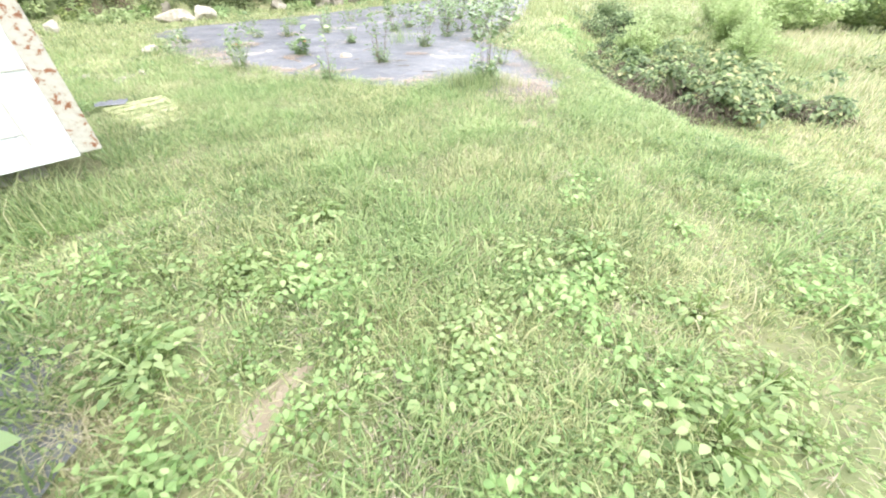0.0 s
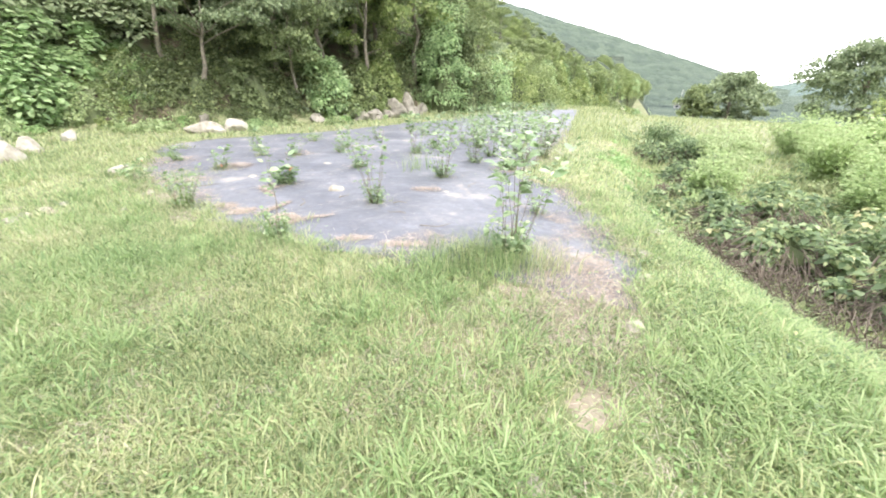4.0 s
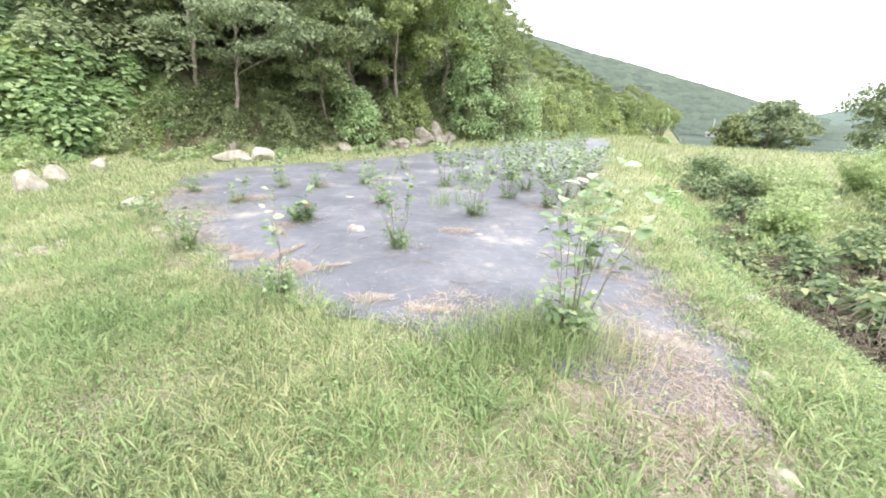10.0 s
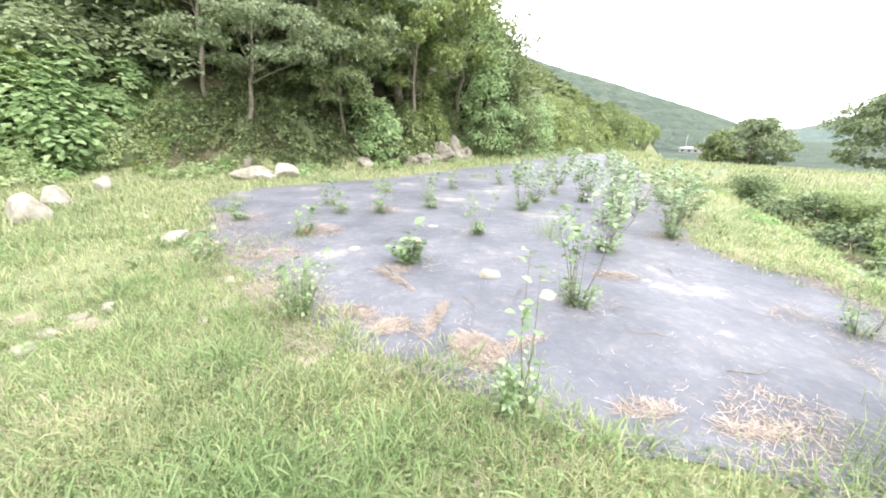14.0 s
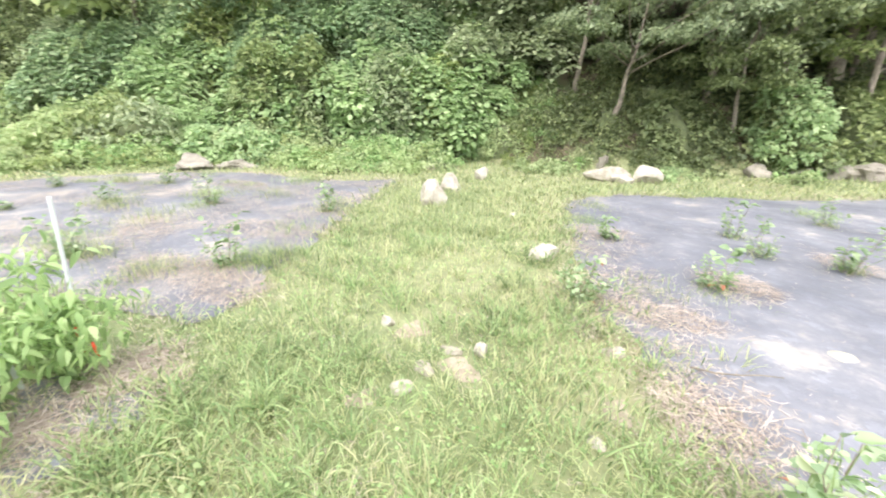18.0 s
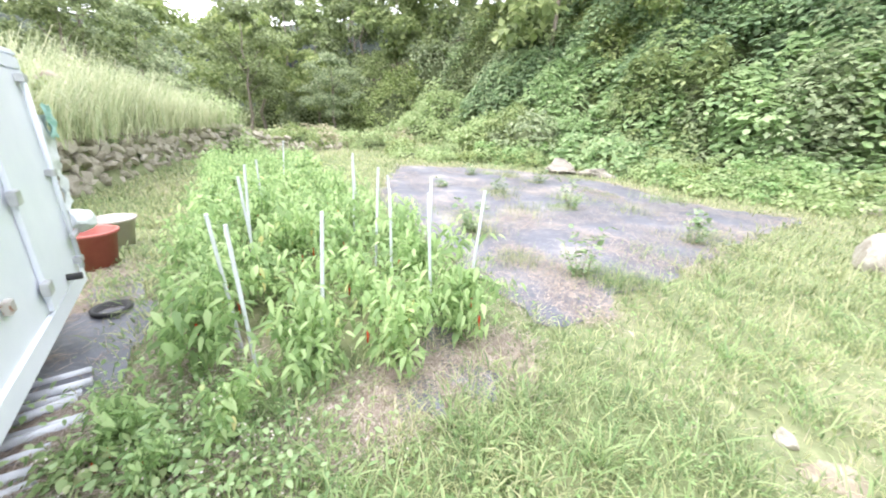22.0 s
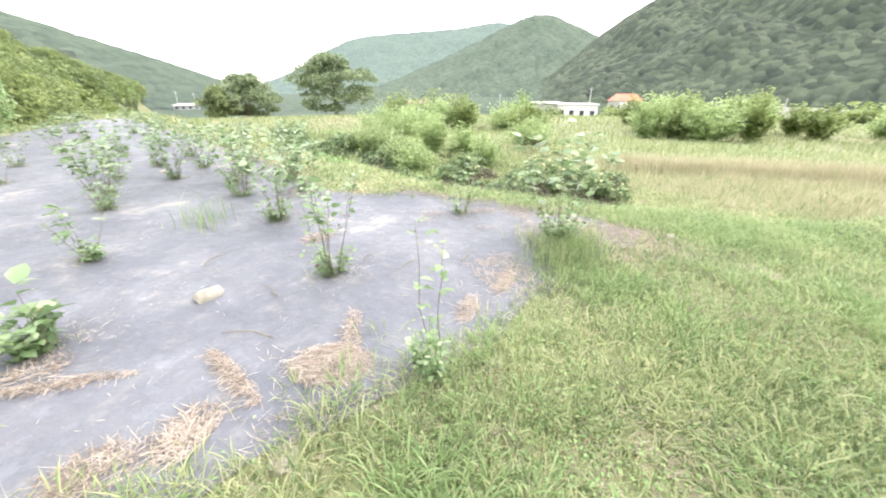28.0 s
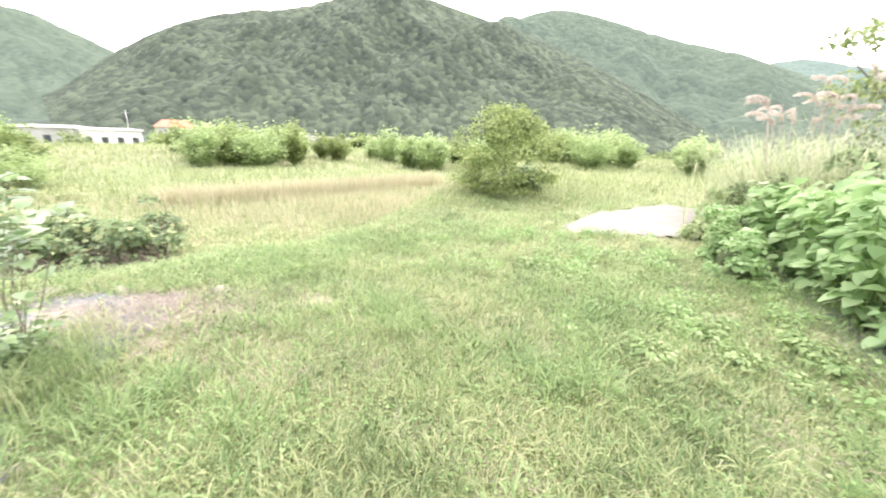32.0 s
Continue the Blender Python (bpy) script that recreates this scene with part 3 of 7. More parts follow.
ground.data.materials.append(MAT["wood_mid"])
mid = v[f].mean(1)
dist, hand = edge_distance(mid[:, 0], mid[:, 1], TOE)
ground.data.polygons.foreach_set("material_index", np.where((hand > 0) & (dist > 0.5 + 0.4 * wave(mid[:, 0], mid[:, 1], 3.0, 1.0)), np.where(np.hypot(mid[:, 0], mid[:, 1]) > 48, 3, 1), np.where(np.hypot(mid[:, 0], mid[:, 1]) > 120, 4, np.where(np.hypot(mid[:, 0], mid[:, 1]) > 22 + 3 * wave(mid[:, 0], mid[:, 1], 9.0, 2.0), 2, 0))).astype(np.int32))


def mat_sheet(name, poly, label, lift, mat, step=0.12, ragged=0.12):
    """A mat cut to poly, draped over the ground with small folds and a ragged rim."""
    p = np.array(poly)
    gx, gy = np.arange(p[:, 0].min() - 0.3, p[:, 0].max() + 0.3, step), np.arange(p[:, 1].min() - 0.3, p[:, 1].max() + 0.3, step)
    v, f = sheet(gx, gy, lambda x, y: height(x, y) + lift + 0.008 * np.abs(wave(x, y, 0.9, 2.5)) + 0.012 * smooth(0.75, 1.0, wave(x, y, 2.3, 7.0)))
    c = v[f].mean(1)
    wob = ragged * np.stack([wave(c[:, 0], c[:, 1], 0.8, 1.3), wave(c[:, 0], c[:, 1], 0.7, 4.1)], 1)
    keep = inside(c[:, 0] + wob[:, 0], c[:, 1] + wob[:, 1], poly)
    rim = np.intersect1d(np.unique(f[keep]), np.unique(f[~keep]))
    wr = ragged * np.stack([wave(v[rim, 0], v[rim, 1], 0.8, 1.3), wave(v[rim, 0], v[rim, 1], 0.7, 4.1)], 1)
    q = v[rim, :2] + wr
    best, spot = np.full(len(q), 9.0), q.copy()
    for s, e in zip(p, np.roll(p, -1, 0)):
        t = np.clip(((q - s) @ (e - s)) / ((e - s) @ (e - s)), 0, 1)[:, None]
        near = s + t * (e - s)
        dd = np.hypot(*(q - near).T)
        spot = np.where((dd < best)[:, None], near, spot)
        best = np.minimum(best, dd)
    v[rim, :2] = np.where((best < 1.5 * step)[:, None], spot - wr, v[rim, :2])
    v[rim, 2] = height(v[rim, 0], v[rim, 1]) + lift * 0.6
    f = f[keep]
    used, f = np.unique(f, return_inverse=True)
    return thing(name, label, "weed mat", data=mesh_from(name, v[used], f.reshape(-1, 4), mat, True))


mat_sheet("weed_mat", TARP, "black woven weed mat greyed by dust, under rows of young shrubs", 0.02, MAT["tarp"])
mat_sheet("weed_mat", TARP_LEFT, "black woven weed mat half covered by straw and soil", 0.02, MAT["sandy_tarp"])

# ---------------------------------------------------------------- mountains


def cells(x, y, size):
    """Rounded crowns: for each point 1 at the middle of the nearest jittered cell, 0 at its rim."""
    gx, gy = np.floor(x / size), np.floor(y / size)
    best = np.full(x.shape, 9.0)
    for i in (-1, 0, 1):
        for j in (-1, 0, 1):
            cx, cy = gx + i, gy + j
            h1 = np.modf(np.abs(np.sin(cx * 127.1 + cy * 311.7) * 43758.5453))[0]
            h2 = np.modf(np.abs(np.sin(cx * 269.5 + cy * 183.3) * 43758.5453))[0]
            d = np.hypot(x / size - cx - h1, y / size - cy - h2)
            best = np.minimum(best, d)
    return np.sqrt(np.clip(1 - 1.5 * best ** 2, 0, 1))


def mountain(label, ridge, d0, d1, zb, mat, n_az, n_s, crown, spur):
    """A wooded ridge. ridge: (compass degrees from +y, degrees of rise) as seen from the field; d0, d1: metres to its foot and crest."""
    az = np.linspace(ridge[0][0], ridge[-1][0], n_az)
    el = np.mean([np.interp(az + o, [a for a, _ in ridge], [e for _, e in ridge]) for o in np.linspace(-2.4, 2.4, 9)], 0)
    s = np.linspace(0, 1.12, n_s)
    A, S = np.meshgrid(np.radians(az), s, indexing="ij")
    top = (1.5 + d1 * np.tan(np.radians(el)))[:, None]
    dist = d0 + (d1 - d0) * S
    x, y = dist * np.sin(A), dist * np.cos(A)
    arc, rise = A * 0.5 * (d0 + d1), dist * 1.5 * float(np.mean(top) - zb) / (d1 - d0)
    tree_tops = cells(arc, rise, crown) + 0.4 * cells(arc + 50, rise, crown * 2.4)
    dist = dist - 0.32 * crown * tree_tops * np.clip(1.1 - S, 0, 1)
    x, y = dist * np.sin(A), dist * np.cos(A)
    g = np.where(S < 1, S ** 0.95, 1 - (S - 1) * 1.5)
    z = zb + (top - zb) * g
    z += spur * np.sin(np.pi * np.clip(S, 0, 1)) * (wave(x, y, d1 * 0.22, 1.0) + 0.5 * wave(x, y, d1 * 0.09, 3.0)) * (top / 100)
    z += crown * 0.3 * tree_tops - crown * 0.4
    v = np.stack([x, y, z], -1).reshape(-1, 3)
    i, j = np.meshgrid(np.arange(n_az - 1), np.arange(n_s - 1), indexing="ij")
    o = (i * n_s + j).ravel()
    thing("backdrop", label, "mountain", kind="structure", data=mesh_from("backdrop", v, np.stack([o, o + n_s, o + n_s + 1, o + 1], 1), mat, True))


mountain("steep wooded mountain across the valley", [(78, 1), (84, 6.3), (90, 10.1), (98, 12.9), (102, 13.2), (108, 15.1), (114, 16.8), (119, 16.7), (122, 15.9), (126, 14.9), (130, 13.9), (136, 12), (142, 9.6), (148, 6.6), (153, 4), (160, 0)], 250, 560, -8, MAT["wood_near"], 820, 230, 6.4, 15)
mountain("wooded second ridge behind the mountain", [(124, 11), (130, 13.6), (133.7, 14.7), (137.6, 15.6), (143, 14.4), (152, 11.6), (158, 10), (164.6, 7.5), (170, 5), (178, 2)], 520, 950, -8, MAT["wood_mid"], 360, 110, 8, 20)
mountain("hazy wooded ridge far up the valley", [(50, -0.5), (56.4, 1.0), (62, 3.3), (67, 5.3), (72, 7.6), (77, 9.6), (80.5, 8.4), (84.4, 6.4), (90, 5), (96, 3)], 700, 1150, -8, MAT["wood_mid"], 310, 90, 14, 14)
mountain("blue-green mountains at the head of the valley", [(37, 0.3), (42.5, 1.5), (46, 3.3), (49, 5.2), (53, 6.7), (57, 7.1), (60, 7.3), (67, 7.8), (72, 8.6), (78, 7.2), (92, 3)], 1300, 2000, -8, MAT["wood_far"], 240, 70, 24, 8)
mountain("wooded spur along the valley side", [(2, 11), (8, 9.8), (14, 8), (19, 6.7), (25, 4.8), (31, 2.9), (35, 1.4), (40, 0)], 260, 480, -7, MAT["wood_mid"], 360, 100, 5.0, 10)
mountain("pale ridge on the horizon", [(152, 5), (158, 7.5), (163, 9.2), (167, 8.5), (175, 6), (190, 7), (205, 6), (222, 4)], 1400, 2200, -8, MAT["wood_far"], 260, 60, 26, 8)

# ---------------------------------------------------------------- trees and thickets


def crown_points(rng, blobs, n, squash=0.7):
    """Points and outward ways on many small clumps: blobs are rows of (x, y, z, radius)."""
    b = blobs[rng.integers(0, len(blobs), n)]
    d = unit(rng.normal(size=(n, 3)))
    d[:, 2] = np.where(d[:, 2] < -0.3, -d[:, 2] * 0.5, d[:, 2])
    r = b[:, 3] * rng.uniform(0.55, 1.05, n)
    return b[:, :3] + unit(d) * r[:, None] * [1, 1, squash], unit(d)


def limb(p0, p1, r0, r1, rng, wob=0.08, k=6):
    t = np.linspace(0, 1, k)[:, None]
    p = np.array(p0) * (1 - t) + np.array(p1) * t
    ln = np.linalg.norm(np.array(p1) - np.array(p0))
    p[1:-1] += rng.normal(0, wob * ln * 0.22, (k - 2, 3)) * [1, 1, 0.4]
    return tube(p, np.linspace(r0, r1, k), 7)


def tree(name, label, m, mat, seed, tall=9.0, wide=3.0, low=0.35, n=5000, size=0.24, clumps=34, trunk_r=0.16, flat=1.0, lean=(0, 0), kind="", group="wooded slope", limbs=7, squash=0.7):
    """A tapered trunk, limbs to the clumps, and a crown of loose leaves. low: share of the height that is bare."""
    rng = np.random.default_rng(seed)
    t = thing(name, label, "tree", m, group, kind)
    blobs = []
    for _ in range(clumps):
        a, h = rng.uniform(0, 2 * np.pi), rng.uniform(0, 1) ** 0.8
        prof = math.sin(math.pi * (0.16 + 0.8 * h)) ** 0.8
        r = wide * prof * math.sqrt(rng.uniform(0.1, 1.1))
        z = tall * (low + (1 - low) * h * 0.95) * flat + tall * (1 - flat) * 0.8 * (1 if flat < 1 else 0)
        blobs.append((r * math.cos(a) + lean[0] * h, r * math.sin(a) + lean[1] * h, z, wide * rng.uniform(0.2, 0.36)))
    blobs = np.array(blobs)
    top = (lean[0] * 0.28, lean[1] * 0.28, tall * 0.86)
    part("trunk", Heap().add(*limb((0, 0, -0.4), top, trunk_r, trunk_r * 0.18, rng, 0.06, 9)).mesh("trunk", MAT["bark"], True), None, t)
    for b in blobs[:limbs]:
        z0 = min(b[2] * rng.uniform(0.5, 0.85), tall * 0.8)
        f0 = z0 / (tall * 0.86)
        part("limb", Heap().add(*limb((top[0] * f0, top[1] * f0, z0), b[:3], trunk_r * 0.34 * (1.1 - f0), 0.012, rng, 0.12, 5)).mesh("limb", MAT["bark"], True), None, t)
    p, d = crown_points(rng, blobs, n, squash)
    way = unit(d * 0.5 + rng.normal(0, 0.7, (n, 3)) + [0, 0, -0.25])
    up = unit(d * 0.6 + [0, 0, 1.1] + rng.normal(0, 0.4, (n, 3)))
    part("crown", mesh_from("crown", *leaves(p, way, up, size * rng.uniform(0.6, 1.3, n), KITE, 0.2), mat), None, t)
    return t


def place(x, y, turn=0.0, s=1.0, dz=0.0, sz=None):
    return pose(x, y, float(height(x, y)) + dz, 0, 0, turn) @ Matrix.Diagonal((s, s, sz or s, 1))


def toe_at(s):
    """The point s metres along the foot of the hill, and the way uphill there."""
    for (x1, y1), (x2, y2) in zip(TOE, TOE[1:]):
        ln = math.hypot(x2 - x1, y2 - y1)
        if s <= ln:
            break
        s -= ln
    tx, ty = (x2 - x1) / ln, (y2 - y1) / ln
    return x1 + tx * s, y1 + ty * s, -ty, tx


def mound(name, label, category, x, y, rx, ry, h, n, size, mat, seed, prof=KITE, turn=0.0, core=0.8, shag=0.12, group="", sink=0.1, rough_edge=0.42, hem=0.0, rise=0.8, stray=0.55, clump=0.3):
    """A shrub or thicket: a smooth core, dark for the shade within, and leaves all over its lumpy outside."""
    rng = np.random.default_rng(seed)
    t = thing(name, label, category, pose(x, y, float(height(x, y)) - sink, 0, 0, turn), group)
    ca, sa, z0 = math.cos(radians(turn)), math.sin(radians(turn)), float(height(x, y))

    def settle(v):
        """Lets the points follow the slope below them."""
        v[:, 2] += height(x + ca * v[:, 0] - sa * v[:, 1], y + sa * v[:, 0] + ca * v[:, 1]) - z0
        return v

    def lump(d):
        q = 4.0
        return 1 + rough_edge * (0.6 * wave(d[..., 0] * q + d[..., 2] * 2, d[..., 1] * q, 2.6, seed) + 0.4 * wave(d[..., 0] * q, d[..., 1] * q + d[..., 2] * 5, 1.1, seed + 2.0))

    # Closed core blocks the view through; its dark colour stands for inner shade
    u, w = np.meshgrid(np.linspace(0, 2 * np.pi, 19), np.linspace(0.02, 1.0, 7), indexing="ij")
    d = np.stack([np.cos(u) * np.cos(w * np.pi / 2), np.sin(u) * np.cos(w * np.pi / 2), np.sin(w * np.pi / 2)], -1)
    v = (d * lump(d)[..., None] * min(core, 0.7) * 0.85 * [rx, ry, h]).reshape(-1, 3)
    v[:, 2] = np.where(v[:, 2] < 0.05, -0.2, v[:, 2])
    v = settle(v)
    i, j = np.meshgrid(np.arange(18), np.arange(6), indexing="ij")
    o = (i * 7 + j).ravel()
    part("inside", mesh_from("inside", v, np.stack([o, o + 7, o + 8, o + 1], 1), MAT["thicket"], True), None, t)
    # leaves sit on many small clumps over the outside
    nb = int(np.clip(9 + 11 * (rx * ry + h * max(rx, ry)), 12, 90))
    db = unit(rng.normal(size=(nb, 3)))
    db[:, 2] = np.abs(db[:, 2])
    mid = db * (lump(db) * rng.uniform(core * 0.9, 0.98, nb))[:, None] * [rx, ry, h]
    rb = clump * rng.uniform(0.55, 1.35, nb) * (rx * ry * h) ** (1 / 3)
    k = rng.choice(nb, n, p=rb ** 2 / (rb ** 2).sum())
    d = unit(rng.normal(size=(n, 3)))
    d = np.where(((d * db[k]).sum(1) < -0.25)[:, None], -d, d)
    d[:, 2] = np.where(d[:, 2] < -0.35, -d[:, 2], d[:, 2])
    p = mid[k] + d * (rb[k] * rng.uniform(0.7, 1.0 + 0.6 * shag, n))[:, None] * [1, 1, 0.8]
    p[:, 2] = np.where(p[:, 2] < 0.02, rng.uniform(0.02, 0.16, n), p[:, 2])
    bare = (p[:, 2] < hem * h) & (rng.uniform(size=n) < 0.8)
    p, d, n = p[~bare], d[~bare], int((~bare).sum())
    p = settle(p)
    up = unit(d * 0.7 + [0, 0, rise] + rng.normal(0, stray, (n, 3)))
    way = unit(np.cross(up, rng.normal(size=(n, 3))) + d * 0.4 + [0, 0, -0.35])
    part("foliage", mesh_from("foliage", *leaves(p, way, up, size * rng.uniform(0.45, 1.4, n), prof, 0.2), mat), None, t)
    return t


# four kinds of tree, each built once and then repeated up the slope
proto = [
    tree("tree", "dark leafy broadleaf tree on the slope", place(-12.5, 16.5), MAT["tree_dark"], 11, 9.5, 3.3, 0.3, 6500, 0.24),
    tree("tree", "mid-green broadleaf tree on the slope", place(-8.8, 18.2), MAT["tree_mid"], 12, 10.0, 3.2, 0.3, 6500, 0.23),
    tree("tree", "light green broadleaf tree on the slope", place(-0.6, 22.3), MAT["tree_light"], 13, 8.6, 2.9, 0.22, 6500, 0.22),
    tree("tree", "grey-green broadleaf tree on the slope", place(-17.5, 11.5), MAT["tree_pale"], 14, 7.5, 2.9, 0.25, 5500, 0.22),
]
rough = [
    tree("tree", "dark broadleaf tree far up the slope", place(-18, 26), MAT["tree_dark"], 21, 10, 3.6, 0.2, 2200, 0.46, 22, limbs=2),
    tree("tree", "green broadleaf tree far up the slope", place(-24, 20), MAT["tree_mid"], 22, 9.5, 3.6, 0.2, 2200, 0.46, 22, limbs=2),
    tree("tree", "light broadleaf tree far up the slope", place(-28, 12), MAT["tree_light"], 23, 9, 3.4, 0.2, 2200, 0.44, 22, limbs=2),
]


def skyline(px, py, tall, wide, s):
    """The scale at which a tree stays under the line in which the wood sinks towards the valley's end."""
    dx, dy = px + 1.0, py - 0.8
    r = math.hypot(dx, dy)
    az = math.degrees(math.atan2(dx, dy)) + math.degrees(0.6 * wide * s / r)
    if az < 3:
        return s
    el = np.interp(az, [3, 7, 9, 12, 17, 19, 24, 28, 34], [17.5, 13.4, 11.5, 9.4, 6.4, 5.2, 2.6, 0.9, -1.0])
    return min(s, (1.5 + r * math.tan(math.radians(el)) - float(height(px, py))) / tall)


rng = np.random.default_rng(5)
taken = [(-12.5, 16.5), (-8.8, 18.2), (-0.6, 22.3), (-17.5, 11.5), (-18, 26), (-24, 20), (-28, 12), (-7.5, 13.0)]
for s, d, near in [(s, d, True) for d in (1.6, 4.6, 8.0, 12.0) for s in np.arange(92, 168, 3.3)] + [(s, d, False) for d in (16, 23, 31) for s in np.arange(60, 175, 6.0)] + [(s, d, False) for d in (1.2, 4.5, 8.5, 13) for s in np.arange(150, 300, 3.9)] + [(s, d, False) for d in (1.5, 8, 16) for s in np.arange(300, 372, 6.0)] + [(s, d, False) for d in (4, 10, 17) for s in np.arange(40, 92, 5.2)]:
    px, py, ux, uy = toe_at(s + rng.uniform(-1.4, 1.4))
    dd = d + rng.uniform(-1.2, 1.2)
    px, py = px + ux * dd, py + uy * dd
    if near and d < 3 and (px < -9.5 or -8.5 < px < -4.6):
        continue
    if any(math.hypot(px - a, py - b) < (2.1 if near else 2.7) for a, b in taken):
        continue
    taken.append((px, py))
    src = proto[rng.integers(0, 4)] if near else rough[rng.integers(0, 3)]
    sc = rng.uniform(0.75, 1.15) * (0.75 if d < 3 else 1.0)
    sc = skyline(px, py, 10.0, 3.6, sc)
    if sc < 0.28:
        continue
    copy_thing(src, place(px, py, rng.uniform(0, 360), sc, -0.2))

# the leaning tree at the wood's edge, with a flat layered crown, and the pale dead-looking trunk
tree("tree", "slim leaning tree with a pale trunk and a flat layered crown", pose(-7.75, 13.6, 1.5), MAT["field_tree"], 31, 3.5, 2.5, 0.48, 7000, 0.12, 26, 0.1, 1.0, (1.6, 0.6), limbs=8, squash=0.42)
tree("tree", "ivy-hung tree with a pale grey trunk at the wood's edge", pose(-3.6, 20.6, 1.9), MAT["tree_mid"], 32, 8.5, 2.2, 0.5, 3500, 0.2, 24, 0.3, 1.0, (0.5, 0))

for i, (x, y, s) in enumerate([(-15, -14, 0.6), (-17, -15.5, 0.65), (-33, -14, 0.7), (-20, -16, 0.8), (-25, -14, 0.8), (-14, -19, 0.8), (-10, -18, 0.75), (-28, -10, 0.7), (-26, -20, 1.0), (-19, -23, 1.0), (-12, -24, 1.0), (-31, -17, 0.9)]):
    copy_thing(proto[i % 4] if i < 8 else rough[i % 3], place(x, y, 47 * i, s, -0.2))

for i, (x, y, s) in enumerate([(-9.6, 15.6, 0.75), (-6.0, 16.4, 0.8), (-7.6, 17.6, 0.95), (-4.6, 17.8, 0.85), (-10.8, 18.0, 0.95), (-5.0, 15.4, 0.5), (-10.2, 16.4, 0.8), (-11.4, 15.4, 0.85)]):
    copy_thing(proto[(0, 1, 0, 3, 1, 0, 0, 1, 0, 1, 0)[i]], place(x, y, 61 * i, s, -0.2))

KUDZU = [(-16.5, 6.2, 2.4, 2.0, 1.5), (-14.2, 9.2, 2.4, 1.9, 1.9), (-12.2, 10.9, 2.2, 1.7, 1.9), (-18.8, 8.6, 3.0, 2.6, 3.0), (-15.6, 11.8, 2.8, 2.4, 3.2), (-12.6, 14.0, 2.2, 2.0, 3.6),
         (-20.5, 4.2, 2.6, 2.2, 1.8), (-22.5, 6.5, 3.0, 2.6, 3.2), (-24.5, 2.2, 3.2, 2.4, 2.4), (-18.0, 13.5, 3.2, 3.0, 4.0), (-22.5, 11.5, 3.4, 3.0, 4.4), (-27.5, 6.5, 3.4, 3.0, 4.0)]
# Low mounds take vine, most tall ones its shade-darkened copy
for i, (x, y, rx, ry, h) in enumerate(KUDZU):
    mound("vine_thicket", "dense thicket of broad-leaved green creepers over the bank", "creeper", x, y, rx, ry, h, int(1800 * rx * max(ry, h)), 0.175, MAT["vine" if h < 2 else ("creeper", "tree_pale", "creeper", "creeper")[i % 4]], 40 + i, "round", 55, rough_edge=0.7, shag=0.22, core=0.8, rise=1.7, stray=0.3, clump=0.26, group="creepers on the bank")
for i, (x, y, rx, ry, h, mt) in enumerate([(-21.0, 0.6, 1.9, 1.5, 1.4, "willow"), (-17.6, 2.4, 1.6, 1.3, 1.7, "tree_pale"), (-19.2, 1.6, 1.5, 1.4, 1.8, "tree_mid"), (-26.5, -3.2, 2.6, 2.2, 2.0, "willow"), (-14.8, 4.8, 1.3, 1.0, 0.9, "vine"), (-29.5, -6.5, 2.4, 2.2, 3.6, "tree_light"), (-33, -9.5, 2.8, 2.5, 4.2, "tree_mid"), (-34, -14, 3.0, 2.6, 4.6, "tree_pale"), (-36.5, -19.5, 3.0, 2.8, 5, "tree_dark"), (-30, 0.5, 2.8, 2.5, 4.0, "tree_dark"), (-32, -3.5, 2.5, 2.5, 5.0, "tree_pale"), (-38, -26, 3.4, 3, 6, "tree_mid"), (-37, -33, 3.4, 3, 6, "tree_pale")]):
    mound("shrub", "rounded leafy shrub at the foot of the slope", "shrub", x, y, rx, ry, h, int(700 * rx * ry + 600), 0.14 + 0.02 * rx, MAT[mt], 70 + i, KITE, group="shrubs at the foot of the slope")
for i, (x, y, rx, ry, h, mt) in enumerate([(1.2, 21.6, 1.2, 1.1, 4.6, "vine"), (2.4, 23.2, 1.5, 1.3, 6.6, "tree_dark"), (3.6, 24.6, 1.5, 1.2, 3.4, "vine"), (0.4, 23.8, 1.8, 1.5, 7.4, "vine"), (5.6, 28.0, 2.0, 1.6, 3.6, "tree_light"), (-1.8, 19.2, 1.0, 0.8, 2.0, "tree_light"), (-3.6, 16.0, 1.0, 0.9, 2.2, "vine"), (-6.2, 14.4, 1.1, 0.8, 1.3, "tree_dark"), (-2.4, 17.6, 0.9, 0.8, 1.5, "tree_mid"), (8.2, 32.5, 2.2, 2.0, 3.8, "tree_mid")]):
    mound("creeper_clump", "creepers hanging over the trees at the wood's edge", "creeper", x, y, rx, ry, h, int(800 * rx * h + 500), 0.15, MAT[mt], 90 + i, KITE, group="creepers at the wood's edge")

for i in range(44):
    px, py, ux, uy = toe_at(float(RNG.uniform(78, 101)))
    dd = float(RNG.uniform(1.0, 6.5))
    r, h = float(RNG.uniform(0.7, 1.5)), float(RNG.uniform(1.1, 2.4))
    mound("creeper_clump", "rounded clump of creepers and shrubs on the bank", "creeper", px + ux * dd, py + uy * dd, r, r * 0.8, h + 0.35 * dd, int(1000 * r * h + 300), float(RNG.uniform(0.13, 0.2)), MAT[("vine", "tree_pale", "willow", "tree_mid", "vine", "tree_light")[i % 6]], 1000 + i, KITE, core=0.72, shag=0.2, rise=1.4, stray=0.4, group="creepers on the bank", rough_edge=0.55)
# Undergrowth takes the leaf tone darkened in place of canopy shade
